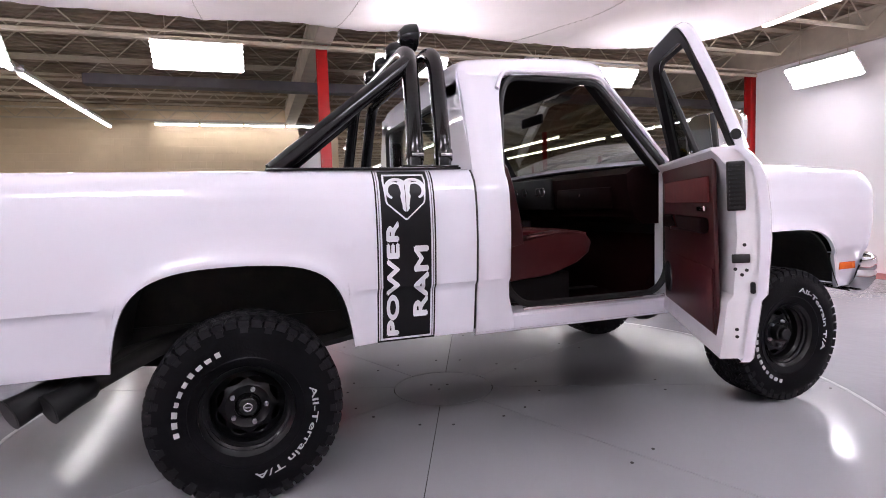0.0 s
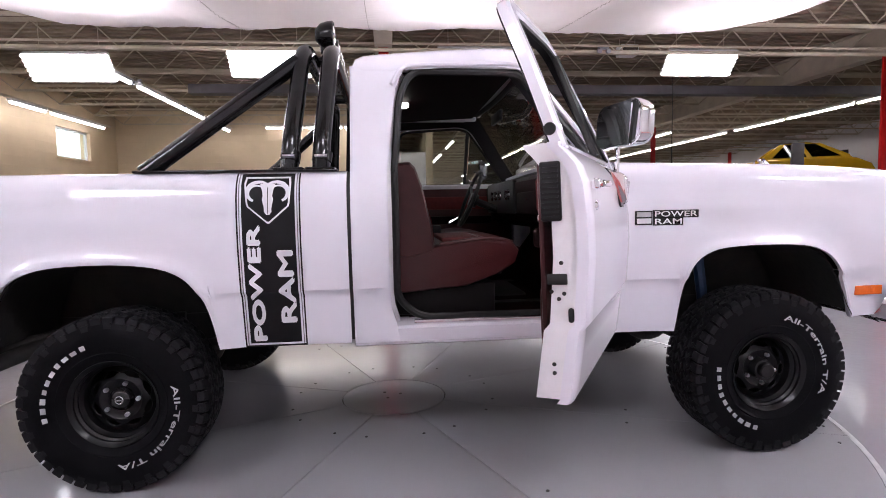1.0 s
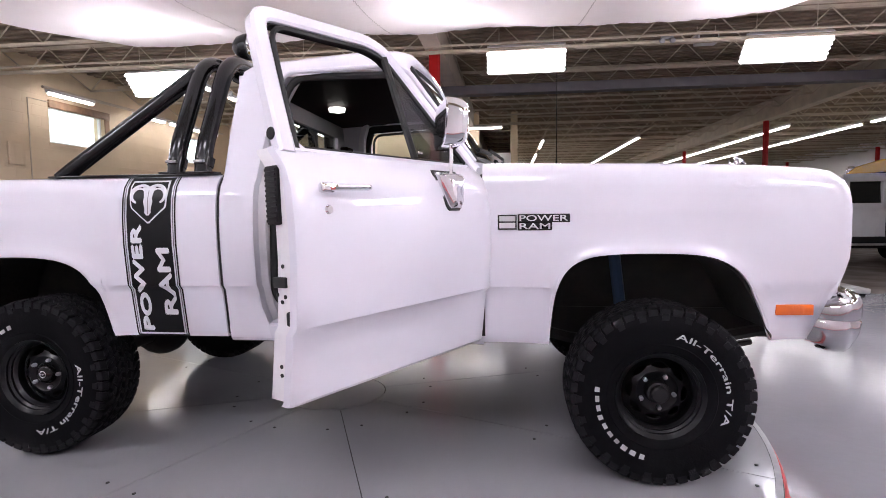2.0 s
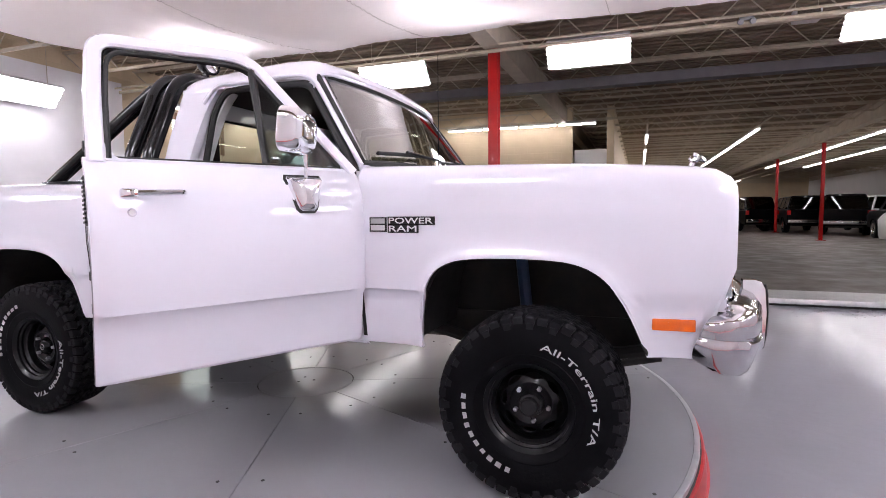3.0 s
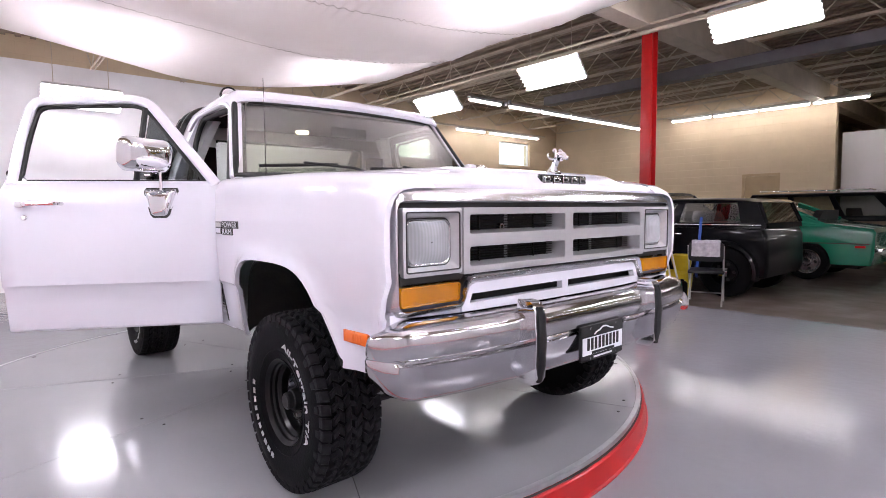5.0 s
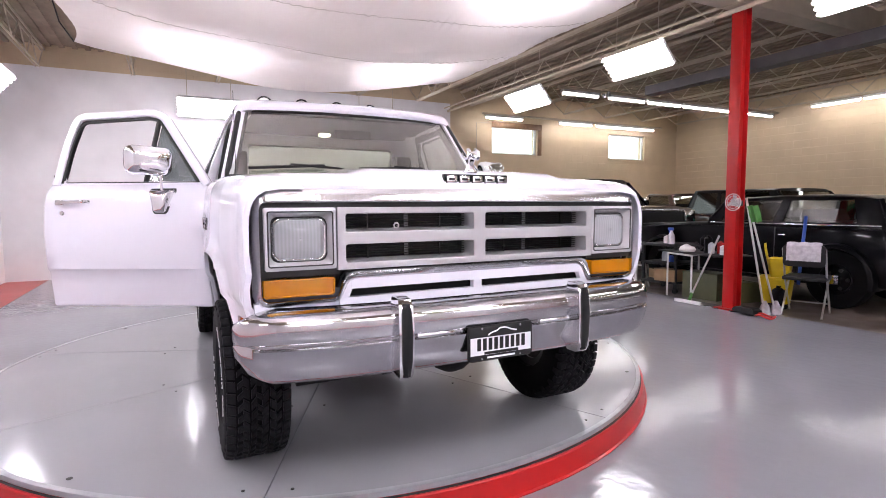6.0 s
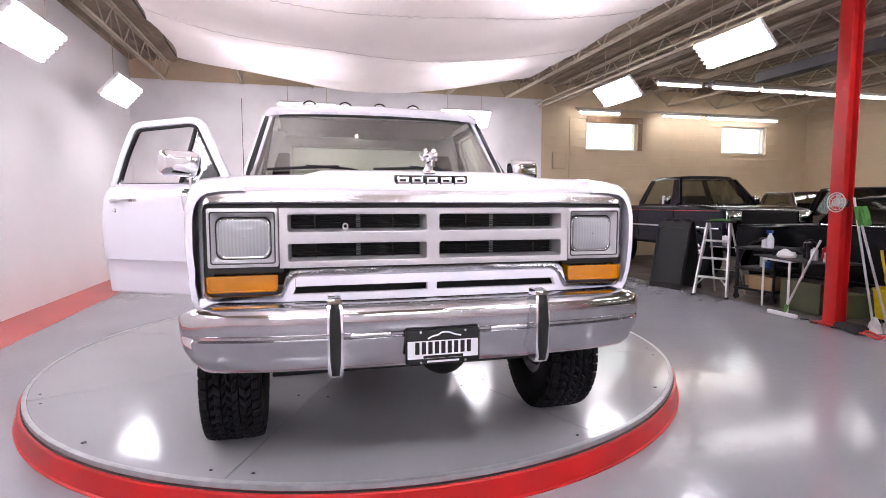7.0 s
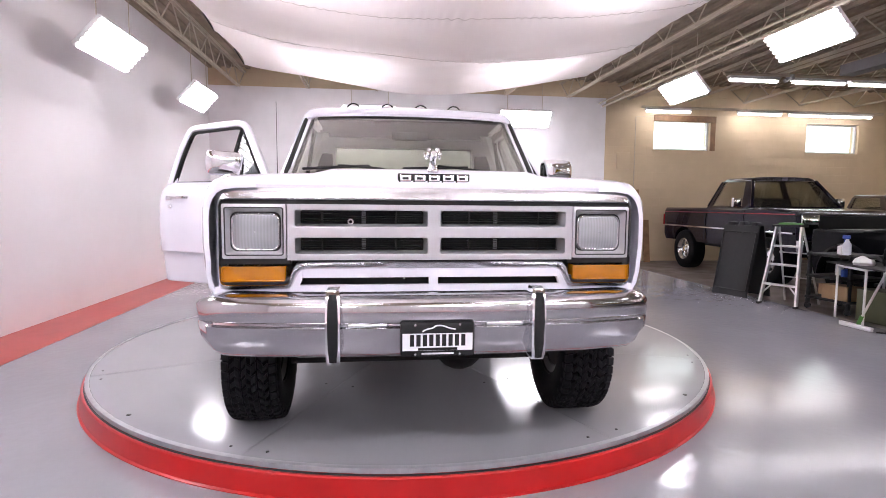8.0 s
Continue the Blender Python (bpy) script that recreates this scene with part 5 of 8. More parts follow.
# fender badges
for s in (-1, 1):
    yy = side_y(1.08) + 0.002
    place = lambda u, v, w: (u, s * (side_y(1.08) + 0.0005 + w), v)
    bd = part("fender_badge", prism(bmesh.new(), [(0.762, 1.052), (0.838, 1.052), (0.838, 1.112), (0.762, 1.112)], place, 0.006), GLOSS_BLACK, truck, "black and chrome fender badge")
    part("badge_field", prism(bmesh.new(), [(0.768, 1.058), (0.832, 1.058), (0.832, 1.080), (0.768, 1.080)], lambda u, v, w: place(u, v, w + 0.006), 0.002), CHROME, bd)
    part("badge_field", prism(bmesh.new(), [(0.768, 1.086), (0.832, 1.086), (0.832, 1.107), (0.768, 1.107)], lambda u, v, w: place(u, v, w + 0.006), 0.002), SILVER, bd)
    for word, x0, x1, z in (("POWER", 0.845, 1.045, 1.098), ("RAM", 0.845, 0.975, 1.066)):
        part("badge_back", prism(bmesh.new(), [(x0 - 0.003, z - 0.0175), (x1 + 0.003, z - 0.0175), (x1 + 0.003, z + 0.0165), (x0 - 0.003, z + 0.0165)], place, 0.003), GLOSS_BLACK, bd)
        b = writing(word, 0.024, 0.003, 1.0, 0.012)
        ln = max(v.co.x for v in b.verts) * 2
        for v in b.verts:
            v.co.x *= (x1 - x0 - 0.008) / ln
        for v in b.verts:
            v.co = Vector(((x0 + x1) / 2 + (v.co.x if s < 0 else -v.co.x), s * (side_y(1.08) + 0.0036 + v.co.z), z + v.co.y))
        part("lettering", b, CHROME, bd)

# wipers, antenna
for y0 in (-0.62, 0.05):
    b = bmesh.new()
    def on_glass(y, t, o):
        x, _, z = screen(y / (WS[0][1] + (WS[1][1] - WS[0][1]) * t), t)
        return (x + o, y, z + 0.7 * o)
    tube(b, (on_glass(y0 + 0.50, 0.0, 0.03), on_glass(y0 + 0.40, 0.03, 0.045), on_glass(y0 + 0.12, 0.11, 0.03)), 0.008, 6)
    wip = part("wiper", b, BLACK, truck, "black wiper arm and blade")
    b = bmesh.new()
    tube(b, [on_glass(y0 - 0.12 + 0.05 * k, 0.085 + 0.004 * k, 0.016) for k in range(10)], 0.010, 6)
    part("wiper_blade", b, BLACK, wip)
b = bmesh.new()
tube(b, ((1.008, -0.845, 1.30), (1.008, -0.845, 1.36), (1.009, -0.846, 1.78)), [0.006, 0.0022, 0.0012], 6)
part("antenna", b, BLACK, truck, "thin black whip antenna")


# ---- doors ----
def door_y(z):
    return cab_y(z)


def make_door(s, parent):
    """The door in its closed place; s is the side."""
    X0, X1 = OPEN0 - 0.004, 0.692
    zs = (0.590, 0.60, 0.64, 0.72, 0.795, 0.815, 0.9, 1.0, 1.1, 1.2, 1.25, 1.28, 1.305, 1.315)
    grid = []
    for u in (0, 0.012, 0.08, 0.3, 0.5, 0.7, 0.92, 0.988, 1):
        grid.append([(X0 + (X1 - X0) * u, s * (side_y(min(z, 1.30)) - (0.008 if u in (0, 1) else 0.0) - (0.006 if z < 0.595 else 0)), z) for z in zs])
    door = part("door", sheet(bmesh.new(), grid, (0, -s * 0.03, 0)), WHITE, parent, "white passenger door swung open" if s < 0 else "closed white driver's door")
    # inner shell and edge
    b = bmesh.new()
    grid = [[(x, s * (side_y(min(z, 1.3)) - 0.032), z) for z in zs[1:]] for x in (X0 + 0.012, 0.2, X1 - 0.02)]
    sheet(b, grid, (0, -s * 0.075, 0))
    part("door_shell", b, JAMB, door)
    # trim
    b = boxed(X0 + 0.075, X1 - 0.06, min(s * 0.838, s * 0.855), max(s * 0.838, s * 0.855), 0.655, 1.285, 0.008)
    trim = part("door_trim", b, RED_VINYL, door, "dark red vinyl door trim")
    part("trim_pad", boxed(X0 + 0.10, X1 - 0.16, min(s * 0.826, s * 0.838), max(s * 0.826, s * 0.838), 1.13, 1.225, 0.008), RED_CLOTH, trim)
    part("arm_rest", boxed(X0 + 0.12, X1 - 0.20, min(s * 0.805, s * 0.838), max(s * 0.805, s * 0.838), 1.02, 1.08, 0.014), RED_DARK, trim)
    part("carpet_panel", boxed(X0 + 0.09, X1 - 0.08, min(s * 0.830, s * 0.838), max(s * 0.830, s * 0.838), 0.67, 0.90, 0.004), RED_VINYL, trim)
    part("speaker", lathe(bmesh.new(), [(0, 0.016), (0.07, 0.014), (0.08, 0.0), (0, 0)], 24, "y"), BLACK, trim).matrix_basis = pose(0.52, s * 0.838, 0.78, 0, 0, 180 if s > 0 else 0) @ pose(0, 0, 0)
    crank = bmesh.new()
    tube(crank, ((0.25, s * 0.83, 1.075), (0.24, s * 0.80, 1.075), (0.16, s * 0.795, 1.03), (0.16, s * 0.77, 1.03)), 0.008, 8)
    part("window_crank", crank, CHROME, trim)
    part("inner_handle", boxed(X0 + 0.13, X0 + 0.22, min(s * 0.82, s * 0.832), max(s * 0.82, s * 0.832), 1.10, 1.118, 0.003), CHROME, trim)
    # window frame: swept along the opening
    def fr(x, z, d=0.0):
        return lean((x, s * (door_y(z) - 0.012 - d), z))
    path = arc_pts([fr(X0 + 0.035, 1.30), fr(X0 + 0.045, 1.52), fr(X0 + 0.066, 1.702), fr(0.20, 1.724), fr(0.275, 1.702), fr(0.682, 1.298)], 0.06, 7)
    rings = []
    for i, p in enumerate(path):
        a, c = path[max(i - 1, 0)], path[min(i + 1, len(path) - 1)]
        d = (((c - p).normalized() if c != p else Vector()) + ((p - a).normalized() if a != p else Vector())).normalized()
        nn = Vector((0, s * 0.935, 0.355))
        out = d.cross(nn).normalized() * -1
        w = 0.026
        rings.append([p + out * w - nn * 0.0, p + out * w - nn * 0.028, p - out * w - nn * 0.028, p - out * w + nn * 0.004, p - out * (w - 0.008) + nn * 0.010, p + out * (w - 0.008) + nn * 0.010])
    b = loft(bmesh.new(), rings)
    part("window_frame", b, WHITE, door)
    rings = []
    for i, p in enumerate(path):
        a, c = path[max(i - 1, 0)], path[min(i + 1, len(path) - 1)]
        d = (((c - p).normalized() if c != p else Vector()) + ((p - a).normalized() if a != p else Vector())).normalized()
        nn = Vector((0, s * 0.935, 0.355))
        out = d.cross(nn).normalized() * -1
        rings.append([p + out * 0.020 - nn * 0.027, p + out * 0.018 - nn * 0.034, p - out * 0.032 - nn * 0.034, p - out * 0.032 - nn * 0.006, p - out * 0.024 - nn * 0.006])
    part("frame_trim", loft(bmesh.new(), rings), TRIM_BLACK, door, "black inner window frame trim")
    b = bmesh.new()
    seal_path = arc_pts([fr(X0 + 0.072, 1.312), fr(X0 + 0.082, 1.52), fr(X0 + 0.103, 1.668), fr(0.195, 1.688), fr(0.262, 1.672), fr(0.615, 1.318)], 0.065, 7)
    tube(b, seal_path, 0.009, 6)
    part("frame_seal", b, SEAL, door, "black glass run seal")
    for cx, cz, dx, r in ((X0 + 0.062, 1.306, 1, 0.075), (0.655, 1.306, -1, 0.03)):
        b = bmesh.new()
        arc = [(cx + dx * r * (1 - math.sin(radians(a))), cz + r * (1 - math.cos(radians(a)))) for a in range(0, 91, 10)]
        prism(b, [(cx, cz)] + arc if dx * s < 0 else ([(cx, cz)] + arc)[::-1], lambda u, v, w: (u, s * (door_y(v) - 0.034 + w), v), 0.026)
        part("frame_corner", b, WHITE, door)
    part("belt_seal", boxed(X0 + 0.07, 0.62, min(s * 0.905, s * 0.925), max(s * 0.905, s * 0.925), 1.309, 1.322, 0.003), SEAL, door)
    # vent window
    b = bmesh.new()
    vp = arc_pts([fr(0.300, 1.318, -0.004), fr(0.262, 1.672, -0.004)], 0.01)
    tube(b, vp, 0.014, 6)
    part("vent_bar", b, SEAL, door)
    b = bmesh.new()
    tri = [fr(0.312, 1.322), fr(0.600, 1.322), fr(0.285, 1.655)]
    va = [bm_v for bm_v in (b.verts.new(p) for p in tri)]
    vb = [b.verts.new((p[0], p[1] - s * 0.004, p[2])) for p in tri]
    b.faces.new(va)
    b.faces.new(vb[::-1])
    for i in range(3):
        b.faces.new((va[i], va[(i + 1) % 3], vb[(i + 1) % 3], vb[i]))
    g = part("vent_window", b, TINT, door)
    g.visible_shadow = False
    part("vent_latch", boxed(0.335, 0.365, min(s * 0.895, s * 0.915), max(s * 0.895, s * 0.915), 1.34, 1.352, 0.003), CHROME, door)
    if s > 0:
        b = bmesh.new()
        quad = [fr(X0 + 0.08, 1.318), fr(0.298, 1.318), fr(0.262, 1.672), fr(X0 + 0.13, 1.665)]
        va = [b.verts.new(p) for p in quad]
        vb = [b.verts.new((p[0], p[1] - s * 0.004, p[2])) for p in quad]
        b.faces.new(va)
        b.faces.new(vb[::-1])
        for i in range(4):
            b.faces.new((va[i], va[(i + 1) % 4], vb[(i + 1) % 4], vb[i]))
        g = part("door_glass", b, GLASS, door)
        g.visible_shadow = False
    # handle and lock
    yy = side_y(1.197)
    b = bmesh.new()
    tube(b, arc_pts([(-0.175, s * (yy - 0.002), 1.199), (-0.165, s * (yy + 0.028), 1.199), (-0.02, s * (yy + 0.026), 1.203), (-0.01, s * (yy - 0.002), 1.203)], 0.02), 0.009, 8, flat=1.1)
    hd = part("door_handle", b, CHROME, door, "chrome pull handle")
    part("push_button", boxed(-0.205, -0.155, min(s * yy, s * (yy + 0.022)), max(s * yy, s * (yy + 0.022)), 1.184, 1.214, 0.008), CHROME, hd)
    b = lathe(bmesh.new(), [(0, 0.006), (0.010, 0.006), (0.014, 0.0), (0, 0.0)], 16, "y")
    part("door_lock", b, CHROME, door).matrix_basis = pose(-0.172, s * side_y(1.138), 1.138, 0, 0, 180 if s < 0 else 0)
    # edge fittings
    ex = X0 - 0.002
    part("air_vent", boxed(X0 + 0.002, X0 + 0.016, min(s * 0.864, s * 0.922), max(s * 0.864, s * 0.922), 1.10, 1.264, 0.006), TRIM_BLACK, door, "black louvred vent in the door edge")
    for k in range(11):
        part("louvre", boxed(X0 - 0.002, X0 + 0.004, min(s * 0.870, s * 0.916), max(s * 0.870, s * 0.916), 1.108 + 0.014 * k, 1.115 + 0.014 * k), BLACK, door)
    part("latch", boxed(X0 + 0.004, X0 + 0.016, min(s * 0.875, s * 0.93), max(s * 0.875, s * 0.93), 0.925, 0.955, 0.003), SEAL, door)
    for dz, dy in ((0.985, 0.915), (0.905, 0.885), (0.90, 0.92), (0.885, 0.905), (0.70, 0.885), (0.675, 0.885)):
        part("screw", lathe(bmesh.new(), [(0, 0.003), (0.006, 0.003), (0.006, 0), (0, 0)], 8, "y"), SEAL, door).matrix_basis = pose(X0 + 0.012, s * dy, dz, 0, 0, 90)
    part("bumper_stop", boxed(X0 + 0.0, X0 + 0.02, min(s * 0.93, s * 0.945), max(s * 0.93, s * 0.945), 0.82, 0.86, 0.006), BLACK, door)
    part("edge_button", lathe(bmesh.new(), [(0, 0.004), (0.016, 0.004), (0.018, 0), (0, 0)], 16, "y"), BLACK, door).matrix_basis = pose(X0 + 0.009, s * 0.897, 1.352, 0, 0, 90)
    # mirror
    b = bmesh.new()
    tri = [(0.505, 1.262), (0.498, 1.272), (0.362, 1.272), (0.355, 1.262), (0.392, 1.146), (0.405, 1.136), (0.455, 1.136), (0.468, 1.146)]
    rings = []
    for k, o in ((1.0, -0.004), (0.98, 0.014), (0.92, 0.028), (0.80, 0.038), (0.55, 0.046), (0.2, 0.050)):
        rings.append([(0.430 + (u - 0.430) * k, s * (side_y(1.22 + (v - 1.22) * k) + o * (1.0 if v > 1.2 else 0.7)), 1.215 + (v - 1.215) * k) for u, v in tri])
    loft(b, rings)
    base = part("mirror_base", b, CHROME, door, "chrome mirror bracket")
    gk = [(0.511, 1.260), (0.503, 1.279), (0.357, 1.279), (0.349, 1.260), (0.386, 1.143), (0.401, 1.130), (0.459, 1.130), (0.474, 1.143)]
    part("bracket_gasket", prism(bmesh.new(), gk, lambda u, v, w: (u, s * (side_y(v) - 0.004 + w), v), 0.010), SEAL, base)
    b = bmesh.new()
    tube(b, arc_pts([(0.435, s * 0.985, 1.25), (0.435, s * 0.995, 1.40), (0.395, s * 1.01, 1.42)], 0.03), 0.008, 8)
    part("mirror_arm", b, CHROME, base)
    b = bmesh.new()
    rr = round_rect(0.248, 0.164, 0.050, 7)
    rings = [[(u * k, w, v * k) for u, v in rr] for k, w in ((0.97, -0.004), (1.0, 0.0), (1.0, 0.02), (0.985, 0.038), (0.95, 0.054), (0.89, 0.067), (0.79, 0.078), (0.62, 0.086), (0.4, 0.090), (0.1, 0.092))]
    loft(b, rings)
    head = part("mirror_head", b, CHROME, door, "chrome door mirror")
    head.matrix_basis = pose(0.363, s * 1.005, 1.434, -6, 0, -133) if s < 0 else pose(0.40, s * 1.10, 1.432, 0, 0, -75)
    mg = part("mirror_glass", prism(bmesh.new(), round_rect(0.230, 0.148, 0.043, 7), lambda u, v, w: (u, -0.0045 - w, v), 0.001), MIRROR, head)
    return door


HINGE = (0.695, -0.965)
SWING = 59.6
right_door = make_door(-1, truck)
right_door.matrix_basis = pose(HINGE[0], HINGE[1], 0, 0, 0, SWING) @ pose(0, 0, 1.6, -2.0) @ Matrix.Diagonal((0.985, 1, 1, 1)) @ pose(-HINGE[0], -HINGE[1], -1.6)
make_door(1, truck)

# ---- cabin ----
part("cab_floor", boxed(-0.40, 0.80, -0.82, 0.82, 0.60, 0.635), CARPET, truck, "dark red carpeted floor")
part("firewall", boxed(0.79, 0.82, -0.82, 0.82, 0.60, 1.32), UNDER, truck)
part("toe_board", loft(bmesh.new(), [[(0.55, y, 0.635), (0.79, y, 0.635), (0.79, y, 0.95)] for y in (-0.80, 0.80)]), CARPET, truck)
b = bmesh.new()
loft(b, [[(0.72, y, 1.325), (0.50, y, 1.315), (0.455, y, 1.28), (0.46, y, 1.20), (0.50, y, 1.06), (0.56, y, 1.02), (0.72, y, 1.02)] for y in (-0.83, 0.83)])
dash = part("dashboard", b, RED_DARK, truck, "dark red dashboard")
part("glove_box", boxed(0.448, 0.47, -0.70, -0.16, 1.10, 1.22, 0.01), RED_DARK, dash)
part("instrument_panel", boxed(0.440, 0.47, -0.10, 0.70, 1.10, 1.30, 0.012), BLACK, dash, "black instrument panel")
part("glove_knob", lathe(bmesh.new(), [(0, 0.012), (0.008, 0.012), (0.008, 0), (0, 0)], 10, "y"), CHROME, dash).matrix_basis = pose(0.448, -0.43, 1.18, 0, 0, 90)
for y in (0.0, 0.06, 0.25, 0.38, 0.50):
    part("gauge", lathe(bmesh.new(), [(0.025, 0.006), (0.03, 0.006), (0.032, 0), (0.025, 0)], 20, "y"), ALLOY, dash).matrix_basis = pose(0.438, y, 1.215, 0, 0, 90)
# seat
b = bmesh.new()
prof = [(-0.30, 0.74), (0.08, 0.77), (0.25, 0.83), (0.32, 0.88), (0.338, 0.935), (0.30, 0.985), (0.16, 1.0), (-0.08, 0.968), (-0.28, 0.93)]
rings = []
for y, k in ((-0.715, 0.90), (-0.70, 0.97), (-0.66, 1.0), (-0.2, 0.99), (0, 0.97), (0.2, 0.99), (0.66, 1.0), (0.70, 0.97), (0.715, 0.90)):
    rings.append([(-0.02 + (x + 0.02) * k, y, 0.84 + (z - 0.84) * k) for x, z in prof])
loft(b, rings)
bmesh.ops.bevel(b, geom=[e for e in b.edges if abs(e.verts[0].co.y - e.verts[1].co.y) > 0.1], offset=0.012, segments=2, affect="EDGES")
seat = part("bench_seat", b, RED_VINYL, truck, "red vinyl bench seat")
b = bmesh.new()
prof = [(-0.20, 0.90), (-0.070, 0.93), (-0.080, 1.05), (-0.125, 1.25), (-0.155, 1.335), (-0.18, 1.36), (-0.25, 1.355), (-0.30, 1.31), (-0.30, 0.92)]
rings = []
for y, k in ((-0.72, 0.92), (-0.705, 0.975), (-0.66, 1.0), (-0.05, 0.99), (0, 0.96), (0.05, 0.99), (0.66, 1.0), (0.705, 0.975), (0.72, 0.92)):
    rings.append([(-0.25 + (x + 0.25) * k, y, 1.13 + (z - 1.13) * k) for x, z in prof])
loft(b, rings)
part("backrest", b, RED_VINYL, seat)
b = bmesh.new()
loft(b, [[(x, y, z) for x, z in ((-0.078, 0.96), (-0.065, 0.97), (-0.076, 1.08), (-0.122, 1.25), (-0.135, 1.245))] for y in (-0.60, -0.08)])
part("back_insert", b, RED_CLOTH, seat)
part("seat_insert", boxed(-0.03, 0.26, -0.60, -0.08, 0.975, 0.998, 0.008), RED_CLOTH, seat)
part("seat_base", boxed(-0.26, 0.22, -0.66, 0.66, 0.635, 0.78, 0.01), TRIM_BLACK, seat)
b = bmesh.new()
tube(b, [(0.338, y, 0.940 + 0.004 * math.sin(9 * y)) for y in np.linspace(-0.69, 0.69, 20).tolist()], 0.006, 6)
part("piping", b, RED_DARK, seat)
part("seat_buckle", boxed(-0.03, 0.02, -0.05, -0.02, 0.97, 1.04, 0.006), BLACK, seat)
# thin tube added to stand for the highlight along the cushion's near edge
part("piping", tube(bmesh.new(), [(-0.05, -0.694, 0.972), (0.05, -0.696, 0.984), (0.16, -0.696, 0.996), (0.24, -0.694, 0.990), (0.30, -0.690, 0.975)], 0.007, 8), RED_VINYL, seat)
# steering wheel on the driver's side
b = bmesh.new()
tube(b, [(0, 0.19 * math.cos(t), 0.19 * math.sin(t)) for t in np.linspace(0, 2 * math.pi, 33)[:-1].tolist()], 0.012, 8, True)
for a in (30, 150, 270):
    tube(b, ((0.02, 0, 0), (0, 0.18 * math.cos(radians(a)), 0.18 * math.sin(radians(a)))), 0.011, 6)
tube(b, ((0.0, 0, 0), (0.05, 0, 0)), 0.045, 12)
tube(b, ((0.05, 0, 0), (0.26, 0, 0)), 0.025, 10)
sw = part("steering_wheel", b, BLACK, truck, "black two-piece steering wheel and column")
sw.matrix_basis = pose(0.26, 0.38, 1.20, 0, 22, 0)
part("rear_view_mirror", boxed(0.36, 0.38, -0.13, 0.13, 1.64, 1.70, 0.008), BLACK, truck)
part("dome_lamp", lathe(bmesh.new(), [(0, 0.0), (0.05, 0.0), (0.045, -0.02), (0, -0.028)], 20, "z"), glow("dome_lamp_lens", (1, 0.97, 0.9), 5.0), truck, "lit round dome lamp").matrix_basis = pose(-0.20, -0.05, 1.744)
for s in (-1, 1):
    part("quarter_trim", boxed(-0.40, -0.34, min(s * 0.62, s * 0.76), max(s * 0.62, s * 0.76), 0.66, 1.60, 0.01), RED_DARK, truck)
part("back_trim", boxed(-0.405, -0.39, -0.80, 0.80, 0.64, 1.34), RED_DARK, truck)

# ---- roll bar ----
bar = part("roll_bar", tube(bmesh.new(), arc_pts([(-0.690, -0.895, 1.31), (-0.682, -0.885, 1.42), (-0.640, -0.705, 1.868), (-0.640, 0.705, 1.868), (-0.682, 0.885, 1.42), (-0.690, 0.895, 1.31)], 0.13, 8), 0.038, 16), GLOSS_BLACK, truck, "glossy black double roll bar")
part("hoop", tube(bmesh.new(), arc_pts([(-0.560, -0.895, 1.31), (-0.555, -0.885, 1.42), (-0.520, -0.705, 1.868), (-0.520, 0.705, 1.868), (-0.555, 0.885, 1.42), (-0.560, 0.895, 1.31)], 0.13, 8), 0.038, 16), GLOSS_BLACK, bar)
for s in (-1, 1):
    part("strut", tube(bmesh.new(), ((-1.275, s * 0.885, 1.30), (-1.20, s * 0.87, 1.36), (-0.66, s * 0.735, 1.795)), 0.036, 14), GLOSS_BLACK, bar)
    for x in (-0.690, -0.560):
        part("collar", tube(bmesh.new(), ((x + 0.003, s * 0.893, 1.345), (x + 0.008, s * 0.882, 1.385)), 0.042, 16), GLOSS_BLACK, bar)
        part("foot", boxed(x - 0.06, x + 0.06, s * 0.892 - 0.045, s * 0.892 + 0.045, 1.312, 1.320, 0.003), GLOSS_BLACK, bar)
        part("clamp_bolt", tube(bmesh.new(), ((x - 0.02, s * 0.935, 1.365), (x + 0.03, s * 0.935, 1.365)), 0.007, 6), CHROME, bar)
    part("bridge", tube(bmesh.new(), ((-0.64, s * 0.45, 1.868), (-0.52, s * 0.45, 1.868)), 0.028, 10), GLOSS_BLACK, bar)
for y in (-0.45, -0.15, 0.15, 0.45):
    b = lathe(bmesh.new(), [(0, -0.075), (0.03, -0.072), (0.056, -0.045), (0.066, -0.01), (0.068, 0.012), (0.06, 0.018), (0.058, 0.012), (0, 0.010)], 28, "y")
    lp = part("off_road_lamp", b, GLOSS_BLACK, bar, "round black off-road lamp with a clear lens")
    lp.matrix_basis = pose(-0.545, y, 1.998, 0, 0, -90)
    part("lens", lathe(bmesh.new(), [(0, 0.024), (0.03, 0.021), (0.056, 0.013), (0.056, 0.011), (0, 0.011)], 24, "y"), LAMP_GLASS, lp)
    b = boxed(-0.012, 0.012, -0.05, -0.02, -0.09, -0.045, 0.004)
    part("bracket", b, GLOSS_BLACK, lp)
    part("hoop_guard", boxed(-0.058, 0.058, 0.022, 0.026, -0.004, 0.004), CHROME, lp)

